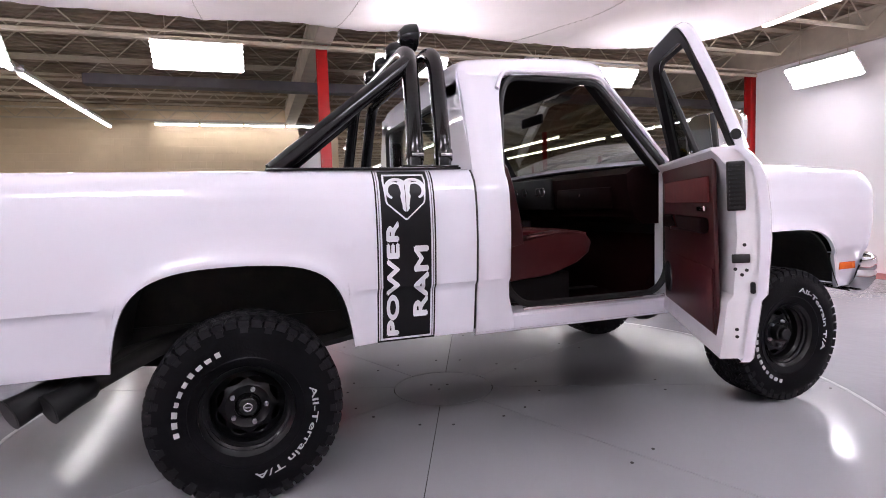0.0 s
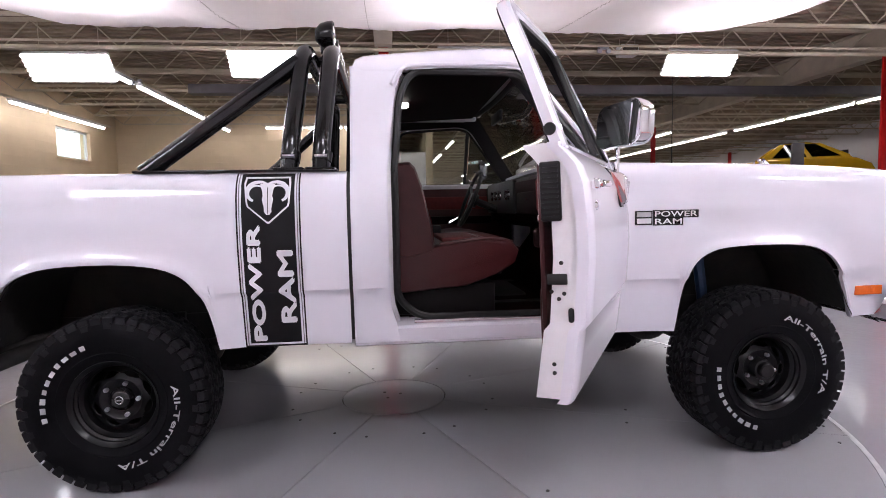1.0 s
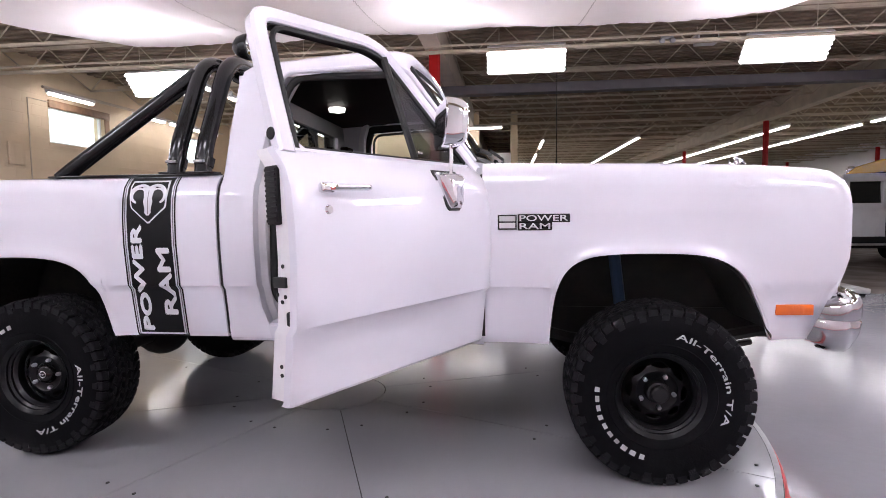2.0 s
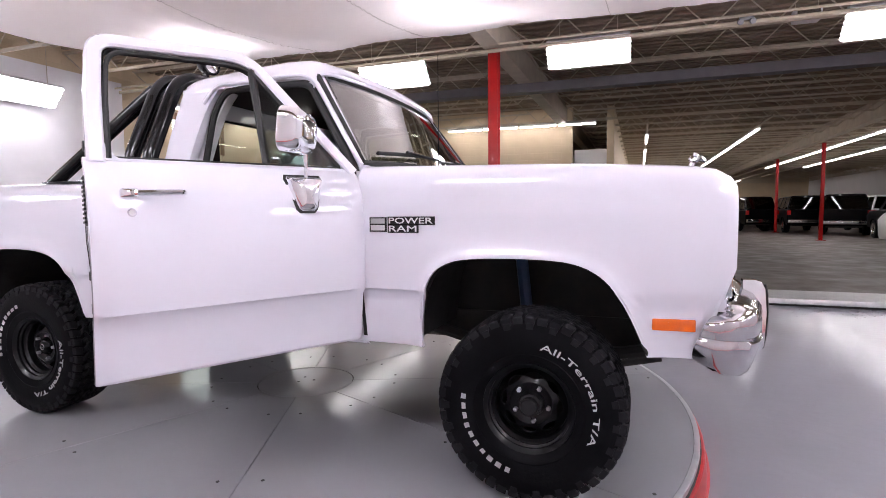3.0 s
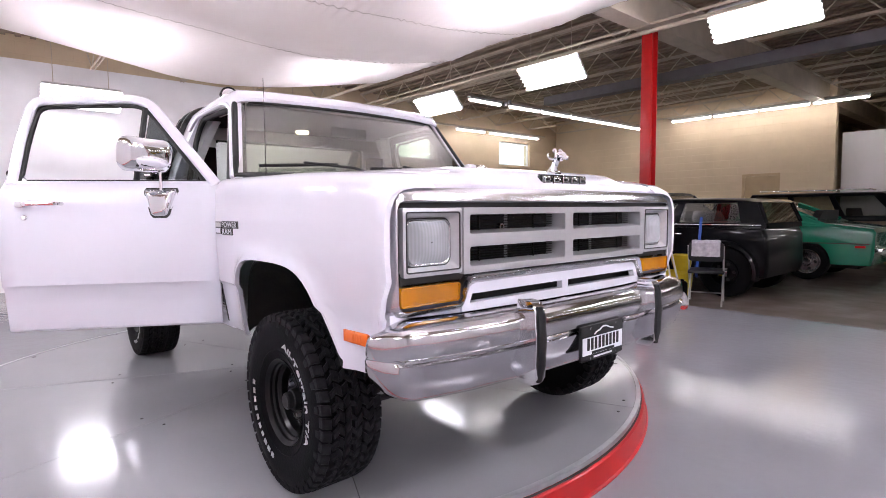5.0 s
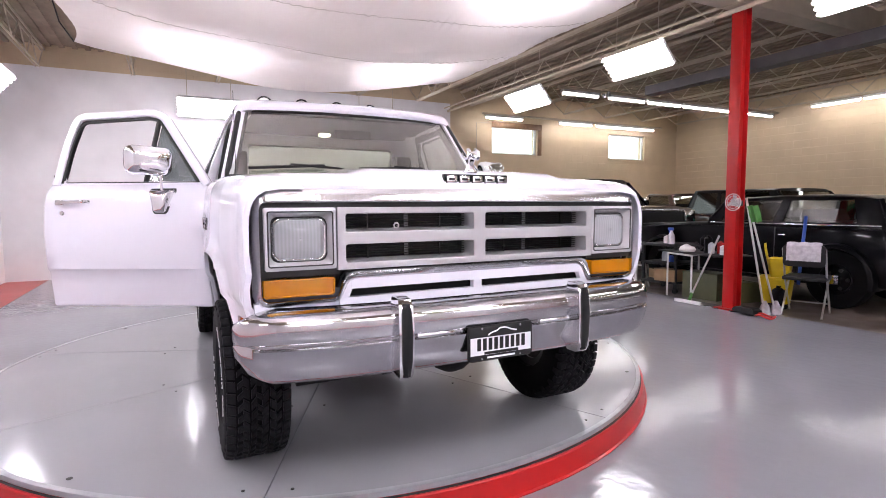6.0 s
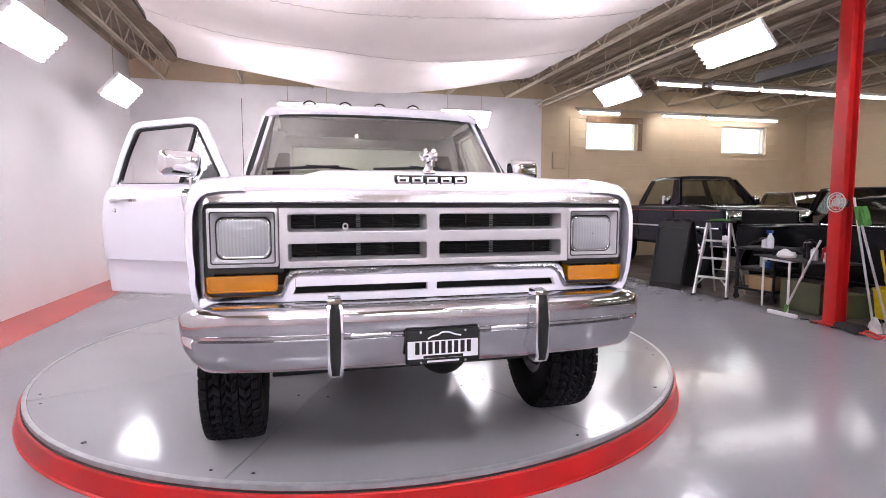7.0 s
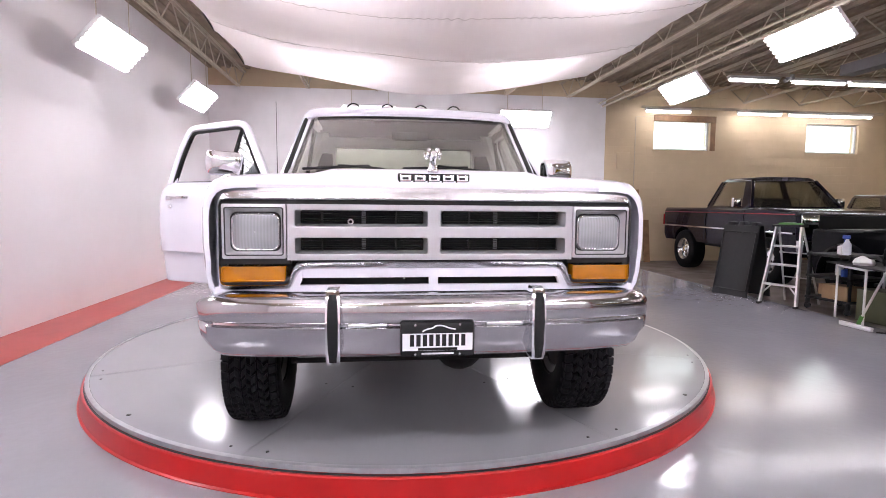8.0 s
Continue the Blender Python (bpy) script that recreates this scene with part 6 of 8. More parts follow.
# ---- underside ----
for s in (-1, 1):
    part("frame_rail", boxed(-2.6, 2.1, s * 0.40 - 0.035, s * 0.40 + 0.035, 0.50, 0.64), UNDER, truck)
    b = bmesh.new()
    tube(b, ((-2.25, s * 0.50, 0.60), (-1.9, s * 0.50, 0.52), (-1.415, s * 0.50, 0.46), (-1.0, s * 0.50, 0.52), (-0.72, s * 0.50, 0.57)), 0.035, 6, flat=0.9)
    part("leaf_spring", b, UNDER, truck)
    b = bmesh.new()
    tube(b, ((0.86, s * 0.50, 0.56), (1.1, s * 0.50, 0.50), (1.415, s * 0.50, 0.46), (1.75, s * 0.50, 0.50), (2.05, s * 0.50, 0.56)), 0.032, 6, flat=0.9)
    part("leaf_spring", b, UNDER, truck)
    part("shock_absorber", tube(bmesh.new(), ((1.36, s * 0.58, 0.42), (1.30, s * 0.56, 0.95)), 0.028, 8), material("blue_shock", (0.02, 0.05, 0.12), 0.5) if s < 0 else UNDER, truck)
for x in (AXLE, -AXLE):
    part("axle", tube(bmesh.new(), ((x, -0.74, 0.385), (x, 0.74, 0.385)), 0.05, 12), UNDER, truck)
    b = bmesh.new()
    bmesh.ops.create_uvsphere(b, u_segments=18, v_segments=10, radius=0.15)
    part("differential", b, UNDER, truck).matrix_basis = pose(x, 0.22 if x > 0 else 0.0, 0.385) @ Matrix.Diagonal((1.1, 1, 1, 1))
part("drive_shaft", tube(bmesh.new(), ((-1.3, 0, 0.40), (0.1, 0.05, 0.52)), 0.035, 10), UNDER, truck)
part("transfer_case", boxed(-0.1, 0.5, -0.22, 0.30, 0.42, 0.66, 0.04), UNDER, truck)
part("engine", boxed(0.85, 1.75, -0.28, 0.28, 0.55, 1.0, 0.05), UNDER, truck)
part("fuel_tank", boxed(-0.95, -0.35, -0.72, -0.42, 0.585, 0.70, 0.03), UNDER, truck)
part("tie_rod", tube(bmesh.new(), ((1.62, -0.68, 0.36), (1.62, 0.68, 0.36)), 0.014, 8), UNDER, truck)
part("stabilizer", tube(bmesh.new(), ((1.30, -0.70, 0.40), (1.90, -0.62, 0.52)), 0.016, 8), UNDER, truck)
part("radiator", boxed(1.90, 1.98, -0.50, 0.50, 0.70, 1.18), UNDER, truck)
for x, y0 in ((-2.165, -0.50), (-2.050, -0.42)):
    end = Vector((x, -0.90, 0.478))
    b = bmesh.new()
    line = arc_pts([(-1.30, y0 + 0.05, 0.62), (-1.60, y0, 0.62), (x + 0.22, -0.70, 0.565), end], 0.12)
    tube(b, line, 0.034, 14)
    ex = part("exhaust_pipe", b, UNDER, truck, "dark exhaust pipe with a flared tip")
    way = (end - line[-2]).normalized()
    b = bmesh.new()
    tube(b, (end - way * 0.13, end - way * 0.11, end - way * 0.03, end + way * 0.035), [0.036, 0.047, 0.050, 0.057], 24)
    part("exhaust_tip", b, BLACK, ex)
    part("tip_bore", tube(bmesh.new(), (end + way * 0.030, end + way * 0.0365), 0.047, 24), TRIM_BLACK, ex)


# ---- wheels ----
def tyre_mesh():
    R, W = TYRE_R, 0.14
    bm = lathe(bmesh.new(), [(0.174, -0.10), (0.180, -0.115), (0.215, -0.131), (0.222, -0.1335), (0.226, -0.1315), (0.29, -0.141), (0.335, -0.139), (0.358, -0.128), (0.366, -0.112), (0.368, -0.06), (0.369, 0), (0.368, 0.06), (0.366, 0.112), (0.358, 0.128), (0.335, 0.139), (0.29, 0.141), (0.225, 0.132), (0.180, 0.115), (0.174, 0.10)], 64, "y")
    carcass = finish("tyre", bm, RUBBER, 30)
    bm = bmesh.new()
    rng = random.Random(4)

    def block(a0, a1, y0, y1, skew, r0=0.362, r1=R, chamfer=0.006):
        skew += rng.uniform(-0.7, 0.7) if r0 > 0.36 else 0.0
        pts = []
        for r, c in ((r0, 0.0), (r1 - 0.003, 0.0), (r1, chamfer)):
            ring = []
            for a, y in ((a0, y0), (a1, y0), (a1, y1), (a0, y1)):
                aa = a + skew * (y - y0)
                am, ym = (a0 + a1) / 2 + skew * (y - y0), (y0 + y1) / 2
                aa += (am - aa) * (c / 0.02)
                yy = y + (ym - y) * (c / 0.02)
                drop = 0.010 * max(0, (abs(yy) - 0.085) / 0.05) ** 2
                ring.append(((r - drop) * math.cos(aa), yy, (r - drop) * math.sin(aa)))
            pts.append(ring)
        loft(bm, pts)
    n = 46
    st = 2 * math.pi / n
    for k in range(n):
        a = k * st
        j = 0.012 * rng.random()
        block(a + 0.01 + j, a + st * 0.80, -0.034, -0.012, 2.4)
        block(a + st * 0.22, a + st * 0.62 + j, -0.014, 0.012, -1.6)
        block(a + st * 0.45 - j, a + st * 1.22, 0.010, 0.036, 2.4)
        block(a + st * 0.40, a + st * 1.20, -0.068, -0.042, -2.2)
        block(a + st * 0.05, a + st * 0.52, -0.090, -0.062, 1.8)
        block(a + st * 0.10 + j, a + st * 0.88, 0.044, 0.070, -2.2)
        block(a + st * 0.62, a + st * 1.12, 0.064, 0.092, 1.8)
        for s in (-1, 1):
            o = 0.0 if s < 0 else 0.5
            block(a + st * o, a + st * (o + 0.80), min(s * 0.098, s * 0.134), max(s * 0.098, s * 0.134), 0.5 * s, 0.352)
            if k % 2:
                block(a + st * o + 0.01, a + st * (o + 0.70), min(s * 0.124, s * 0.1395), max(s * 0.124, s * 0.1395), 0.5 * s, 0.338, 0.362, 0.003)
    return carcass, finish("tread", bm, TREAD_RUBBER, 30)


def ring_words(text, r, start, size, span, mat, bars=False):
    """Words round the outer side wall (the face towards -y), reading clockwise."""
    bm = bmesh.new()
    if bars:
        n = bars
        for k in range(n):
            a = radians(start - span * (k + 0.5) / n)
            w = radians(span / n) * (0.30 if k % 3 else 0.24)
            tall = size * (1.0 if k in (0, 1, 2, 6, 9) else 0.8)
            o = []
            for rr in (r - size / 2, r - size / 2 + tall):
                o.append((rr, a + w))
                o.append((rr, a - w))
            q = [o[0], o[1], o[3], o[2]]
            loft(bm, [[(rr * math.cos(t), y, rr * math.sin(t)) for rr, t in q] for y in (-0.1395, -0.1432)])
        return finish("lettering", bm, mat)
    bm = writing(text, size, 0.003, 1.0, 0.004)
    ln = max(v.co.x for v in bm.verts) * 2
    for v in bm.verts:
        f = (v.co.x / ln + 0.5)
        a = radians(start - span * f)
        rr = r + v.co.y
        v.co = Vector((rr * math.cos(a), -0.1405 - v.co.z, rr * math.sin(a)))
    return finish("lettering", bm, mat)


def rim_mesh():
    bm = lathe(bmesh.new(), [(0.150, 0.09), (0.178, 0.10), (0.200, 0.108), (0.204, 0.118)][::-1] + [(0.165, 0.0), (0.165, -0.06), (0.178, -0.075), (0.176, -0.088), (0.186, -0.096), (0.186, -0.108), (0.196, -0.116), (0.204, -0.124), (0.206, -0.118), (0.198, -0.104)], 48, "y")
    return finish("rim", bm, WHEEL_BLACK)


def disc_mesh():
    """Wheel centre with eight round openings."""
    bm = bmesh.new()
    n, per = 8, 8
    N = n * per
    prof = [(0.166, -0.020), (0.150, -0.030)]
    rings = []
    ang = [2 * math.pi * (k + 0.5) / N for k in range(N)]
    for r, y in prof:
        rings.append([(r * math.cos(a), y, r * math.sin(a)) for a in ang])
    hi, lo = [], []
    for k, a in enumerate(ang):
        f = ((k + 0.5) % per) / per - 0.5
        open_ = max(0.0, 1 - (f / 0.34) ** 2) ** 0.5 * 0.015
        hi.append(((0.128 + open_) * math.cos(a), -0.040, (0.128 + open_) * math.sin(a)))
        lo.append(((0.128 - open_) * math.cos(a), -0.046, (0.128 - open_) * math.sin(a)))
    rings += [hi]
    loft(bm, rings, True, False)
    loft(bm, [lo, [(0.098 * math.cos(a), -0.056, 0.098 * math.sin(a)) for a in ang], [(0.088 * math.cos(a), -0.048, 0.088 * math.sin(a)) for a in ang], [(0.06 * math.cos(a), -0.046, 0.06 * math.sin(a)) for a in ang]], True, False)
    vs_hi, vs_lo = [bm.verts.new(p) for p in hi], [bm.verts.new(p) for p in lo]
    for k in range(N):
        j = (k + 1) % N
        f0, f1 = ((k + 0.5) % per) / per - 0.5, ((j + 0.5) % per) / per - 0.5
        if abs(f0) > 0.33 and abs(f1) > 0.33:
            bm.faces.new((vs_hi[k], vs_hi[j], vs_lo[j], vs_lo[k]))
    bmesh.ops.remove_doubles(bm, verts=bm.verts, dist=1e-4)
    bmesh.ops.solidify(bm, geom=bm.faces[:], thickness=0.005)
    return finish("wheel_disc", bm, WHEEL_BLACK, 40)


(TYRE, TREAD), RIM, DISC = tyre_mesh(), rim_mesh(), disc_mesh()
WORDS1 = ring_words("", 0.266, 195, 0.020, 88, RAISED, 10)
WORDS2 = ring_words("All-Terrain T/A", 0.266, 17, 0.025, 104, RAISED)
CAP_R = finish("hub_cap", lathe(bmesh.new(), [(0, -0.072), (0.03, -0.072), (0.042, -0.064), (0.052, -0.045), (0.052, -0.02)], 24, "y"), GLOSS_BLACK)
CAP_F = finish("locking_hub", lathe(bmesh.new(), [(0, -0.112), (0.030, -0.112), (0.036, -0.106), (0.038, -0.085), (0.046, -0.082), (0.05, -0.02)], 24, "y"), BLACK)
EMB = finish("cap_emblem", lathe(bmesh.new(), [(0.013, -0.073), (0.016, -0.0745), (0.019, -0.073)], 20, "y"), ALLOY)
b = bmesh.new()
box(b, -0.012, 0.012, -0.0745, -0.0725, -0.003, 0.003)
EMB2 = finish("cap_emblem", b, ALLOY)
DRUM = finish("brake_drum", lathe(bmesh.new(), [(0.145, -0.01), (0.15, 0.0), (0.15, 0.08), (0, 0.08)], 32, "y"), UNDER)
NUT = finish("lug_nut", lathe(bmesh.new(), [(0, -0.066), (0.008, -0.066), (0.010, -0.062), (0.010, -0.045)], 6, "y"), STEEL)
for x in (AXLE, -AXLE):
    for s in (-1, 1):
        w = new("wheel", TYRE)
        w.parent = truck
        tagged(w, "black all-terrain tyre with raised white letters on a black steel rim")
        base = pose(x, s * (TYRE_Y if x > 0 else TYRE_Y - 0.02), TYRE_R * 0.965, 0, 0, 0 if s < 0 else 180)
        w.matrix_basis = base @ pose(0, 0, 0, 0, 0.0 if x < 0 else -62.0, 0) @ Matrix.Diagonal((0.965, 0.965, 0.965, 1))
        w.name = "wheel"
        kids = [("rim", RIM), ("wheel_disc", DISC), ("brake_drum", DRUM), ("lettering", WORDS1), ("lettering", WORDS2)]
        kids += [("hub_cap", CAP_R), ("cap_emblem", EMB), ("cap_emblem", EMB2)] if x < 0 else [("locking_hub", CAP_F)]
        for nm, me in kids:
            o = new(nm, me)
            o.parent = w
            if nm in ("rim", "wheel_disc", "brake_drum"):
                o.matrix_basis = Matrix.Diagonal((0.905, 1, 0.905, 1))
        tr = new("tread", TREAD)
        tr.parent = w
        tagged(tr, kind="stuff")
        for k in range(5):
            o = new("lug_nut", NUT)
            o.parent, o.matrix_basis = w, pose(0.072 * math.cos(2 * math.pi * k / 5), 0, 0.072 * math.sin(2 * math.pi * k / 5))

# ---- cloth canopy ----
NX, NY = 216, 150
SEAMS = (0.27, 0.45, 0.72)
CX0, CX1, CY0, CY1 = -3.65, 3.5, -2.1, 2.92
rng = random.Random(9)
grid = []
for i in range(NX + 1):
    u = i / NX
    row = []
    for j in range(NY + 1):
        v = j / NY
        x, y = CX0 + (CX1 - CX0) * u, CY0 + (CY1 - CY0) * v
        hang = math.sin(math.pi * v) ** 0.9
        sag = 0.42 * hang * (0.85 + 0.15 * math.cos(2 * math.pi * 3 * u)) * (0.72 + 0.28 * math.sin(math.pi * u))
        scallop = 0.05 * abs(math.sin(math.pi * 5 * u)) * (1 - hang)
        pull = 0.03 * math.sin(17 * u + 9 * v) * hang
        wr = 0.012 * noise.noise(Vector((x * 4, y * 1.6, 0))) + 0.05 * noise.noise(Vector((x * 0.7, y * 0.7, 3)))
        pucker = sum(0.010 * math.sin(70 * y + 9 * noise.noise(Vector((y * 2, q * 9, 0)))) * math.exp(-(((u - q) * 7.15 / 0.10) ** 2)) * (0.35 + 0.65 * abs(noise.noise(Vector((y * 1.3, q * 7, 5)))) * 2) for q in SEAMS)
        rim = min(v, 1 - v) * (CY1 - CY0)
        pucker += 0.0035 * math.sin(38 * x + 5 * noise.noise(Vector((x, v * 3, 8)))) * math.exp(-((rim / 0.16) ** 2))
        inset = 0.10 * abs(math.sin(math.pi * 5 * u)) * (1 if v > 0.5 else -1) * (1 - hang) ** 3
        row.append((x, y - inset, 3.13 - sag - scallop + pull + wr + pucker))
    grid.append(row)
canopy = part("canopy", sheet(bmesh.new(), grid, (0, 0, 0.002)), CLOTH, None, "", 60)
tagged(canopy, "large white cloth canopy sagging under the ceiling lights", "cloth canopy")
b = bmesh.new()
for i0 in (58, 97, 156):
    tube(b, [Vector(p) - Vector((0, 0, 0.002)) for p in grid[i0]], 0.0035, 5)
part("seam", b, material("canopy_seam_thread", (0.62, 0.59, 0.57), 0.9, vary=0.1), canopy)
for i in (0, 43, 86, 130, 173, 216):
    for j in (0, NY):
        p = Vector(grid[i][j])
        part("tie_cord", tube(bmesh.new(), (p, p + Vector((0.05 * (1 if i > 108 else -1), 0.14 * (1 if j else -1), 0.22)), p + Vector((0.06, 0.3 * (1 if j else -1), 0.95))), 0.008, 5), BLACK, canopy)

# ---- things of the workshop ----
DARK_GLASS = glass("dark_car_glass", (0.25, 0.27, 0.28), clear=0.6, shine=0.05)
INTERIOR = material("dark_car_interior", (0.02, 0.018, 0.018), 0.8, vary=0.2)
PALE_GLASS = glass("pale_car_glass", (0.85, 0.86, 0.82), clear=0.85, shine=0.06)
SMOKE_GLASS = glass("smoky_car_glass", (0.86, 0.87, 0.84), clear=0.9, shine=0.07, rise=3.0)
NAVY = material("dark_navy_paint", (0.006, 0.004, 0.014), 0.25, vary=0.06, coat=0.6, spec=0.05)
CARBON = material("black_car_paint", (0.003, 0.003, 0.004), 0.3, vary=0.1, coat=0.35, spec=0.03)
GREEN = material("green_car_paint", (0.015, 0.20, 0.115), 0.22, vary=0.04, coat=0.9)
YELLOW = material("yellow_car_paint", (0.62, 0.36, 0.015), 0.22, vary=0.04, coat=0.8)
VAN_WHITE = material("white_van_paint", (0.78, 0.78, 0.80), 0.3, vary=0.04, coat=0.5)
ORANGE = material("orange_stripe_paint", (0.60, 0.24, 0.03), 0.3, vary=0.05)
WOODGRAIN = material("woodgrain_side", (0.13, 0.065, 0.03), 0.35, vary=0.3, scale=14, coat=0.4)
TAIL_RED = material("red_tail_lens", (0.35, 0.012, 0.012), 0.2, vary=0.05, coat=0.4)
SAFETY_YELLOW = material("yellow_plastic", (0.68, 0.50, 0.015), 0.4, vary=0.08, scale=9)
ALUMINIUM = material("aluminium", (0.62, 0.62, 0.62), 0.38, 0.8, vary=0.08, scale=14)
CARDBOARD = material("cardboard", (0.30, 0.19, 0.10), 0.8, vary=0.12, scale=8)
OLIVE = material("olive_box_paint", (0.07, 0.075, 0.035), 0.6, vary=0.15)
TOWEL = material("grey_towel", (0.42, 0.39, 0.42), 0.95, vary=0.2, scale=20, bump=0.6, bump_scale=60)
BLUE = material("blue_plastic", (0.02, 0.07, 0.35), 0.4)
BOTTLE = material("pale_plastic", (0.55, 0.58, 0.62), 0.35, vary=0.1)
GREEN_PLASTIC = material("green_plastic", (0.06, 0.22, 0.04), 0.5)


def road_wheel(parent, x, y, r, wide, rim_r, rim_mat, s):
    w = part("wheel", lathe(bmesh.new(), [(rim_r, -wide * 0.38), (rim_r * 1.05, -wide * 0.48), (r * 0.88, -wide * 0.5), (r * 0.97, -wide * 0.44), (r, -wide * 0.3), (r, wide * 0.3), (r * 0.97, wide * 0.44), (r * 0.88, wide * 0.5), (rim_r * 1.05, wide * 0.48), (rim_r, wide * 0.38)], 32, "y"), RUBBER, parent)
    w.matrix_basis = pose(x, y, r, 0, 0, 0 if s < 0 else 180)
    b = lathe(bmesh.new(), [(rim_r * 1.04, -wide * 0.47), (rim_r, -wide * 0.5), (rim_r * 0.9, -wide * 0.40), (rim_r * 0.8, -wide * 0.25), (rim_r * 0.4, -wide * 0.30), (rim_r * 0.28, -wide * 0.40), (0, -wide * 0.44)], 28, "y")
    rim = part("rim", b, rim_mat, w)
    for k in range(5):
        a = 2 * math.pi * k / 5
        c = 0.62 * rim_r
        part("rim_slot", lathe(bmesh.new(), [(0, -wide * 0.312), (rim_r * 0.13, -wide * 0.312), (rim_r * 0.13, -wide * 0.26), (0, -wide * 0.26)], 10, "y"), SEAL, w).matrix_basis = pose(c * math.cos(a), 0, c * math.sin(a))
    return w


def vehicle(m, label, category, name, outline, house, width, belt, roof_in, wheels, r, rim_r, paint, rim_mat, glass_mat, panes, tyre_w=0.24, base=0.3, extra=None, group="parked cars", ends=()):
    """A parked car, heading along its own +x. outline: the body's upper line from rear to nose; house: the cabin's outline above the belt;
    panes: spans of the side windows along the cabin."""
    v = empty(name, m)
    tagged(v, label, category, group=group)
    w2 = width / 2
    low = []
    for x in sorted(wheels, reverse=True):
        a = r * 1.16
        top = math.sqrt(max(0.0, a * a - (base - r) ** 2)) if abs(base - r) < a else 0.05
        a0 = math.atan2(base - r, top)
        for k in range(13):
            t = a0 + (math.pi - 2 * a0) * k / 12
            low.append((x + a * math.cos(t), r + a * math.sin(t)))
    nose, tail = outline[-1], outline[0]
    poly = outline + [(nose[0] - 0.03, base)] + low + [(tail[0] + 0.03, base)]
    cx = sum(p[0] for p in poly) / len(poly)
    zt = max(p[1] for p in outline)
    zm, zh2 = base + 0.55 * (zt - base), 0.55 * (zt - base)

    def tuck(z):
        """How far the side draws in above and below its widest line."""
        return 0.045 * abs((z - zm) / zh2) ** 2.4
    rings = []
    for s in (-1, 1):
        for inset, k, dz, share in ((0.0, 0.982, 0.045, 1.0), (0.014, 0.990, 0.022, 1.0), (0.045, 0.997, 0.007, 0.7), (0.10, 1.0, 0.0, 0.4))[::-s]:
            rings.append([(cx + (x - cx) * k, s * (w2 - inset - share * tuck(z)), z - (dz if z > base + 0.5 * (zt - base) else 0)) for x, z in poly])
    part("body", loft(bmesh.new(), rings), paint, v, "", 30)
    zr = max(z for _, z in house)

    def hy(z):
        return w2 - 0.05 - roof_in * (z - belt) / (zr - belt)
    zh = zr - 0.06
    lo_z = belt + 0.03

    def edge_x(z, front_side):
        best = None
        n = len(house)
        for i in range(n):
            (xa, za), (xb, zb) = house[i], house[(i + 1) % n]
            if min(za, zb) <= z <= max(za, zb) and abs(za - zb) > 1e-6:
                x = xa + (xb - xa) * (z - za) / (zb - za)
                best = x if best is None else (max(best, x) if front_side else min(best, x))
        return best
    def slab(z0, z1):
        """The cabin's outline between two heights."""
        ends = []
        for z in (z0, z1):
            ends.append(((edge_x(z, False), z), (edge_x(z, True), z)))
        mid = [p for p in house if z0 < p[1] < z1]
        cxh = (ends[0][0][0] + ends[0][1][0]) / 2
        right = sorted([p for p in mid if p[0] >= cxh], key=lambda p: p[1])
        left = sorted([p for p in mid if p[0] < cxh], key=lambda p: -p[1])
        return [ends[0][1], *right, ends[1][1], ends[1][0], *left, ends[0][0]]

    roof_line = slab(zh, zr - 0.001)
    b = bmesh.new()
    loft(b, [[(x, y * hy(z), z + up * (z > zh + 0.01)) for x, z in roof_line] for y, up in ((-1, -0.012), (-0.97, 0.0), (-0.85, 0.014), (-0.4, 0.024), (0.4, 0.024), (0.85, 0.014), (0.97, 0.0), (1, -0.012))])
    part("roof", b, paint, v, "", 30)
    sill_line = slab(min(z for _, z in house) + 0.002, lo_z)
    part("belt", loft(bmesh.new(), [[(x, y * hy(z), z) for x, z in sill_line] for y in (-1, 1)]), paint, v, "", 30)

    def side_quad(s, a, c, o0, o1):
        q = []
        for z in (lo_z, zh):
            x0, x1 = edge_x(z, False), edge_x(z, True)
            q.append((x0 + (x1 - x0) * a, x0 + (x1 - x0) * c, z))
        pts = [(q[0][0], q[0][2]), (q[0][1], q[0][2]), (q[1][1], q[1][2]), (q[1][0], q[1][2])]
        return loft(bmesh.new(), [[(x, s * (hy(z) + o), z) for x, z in pts] for o in (o0, o1)])

    solid = list(zip([0.0] + [c for _, c in panes], [a for a, _ in panes] + [1.0]))
    for s in (-1, 1):
        for a, c in panes:
            g = part("side_window", side_quad(s, a, c, -0.014, -0.009), glass_mat, v)
            g.visible_shadow = False
        for a, c in solid:
            part("pillar", side_quad(s, a, c, -0.05, 0.001), paint, v)
    for front_side in (True, False):
        b = bmesh.new()
        sg = 1 if front_side else -1
        q = [(edge_x(z, front_side), hy(z) - 0.045, z) for z in (lo_z, zh)]
        rows = [[(x + sg * o, -y, z) for x, y, z in q] + [(x + sg * o, y, z) for x, y, z in q[::-1]] for o in (-0.012, -0.006)]
        loft(b, rows)
        g = part("windscreen" if front_side else "rear_window", b, glass_mat, v)
        g.visible_shadow = False
        for s in (-1, 1):
            line = [(x - sg * 0.005, s * (y + 0.03), z) for x, y, z in q]
            part("corner_pillar", tube(bmesh.new(), line, 0.028, 8), paint, v)
    # seats and steering wheel seen through the glass
    x_lo, x_hi = edge_x(lo_z, False), edge_x(lo_z, True)
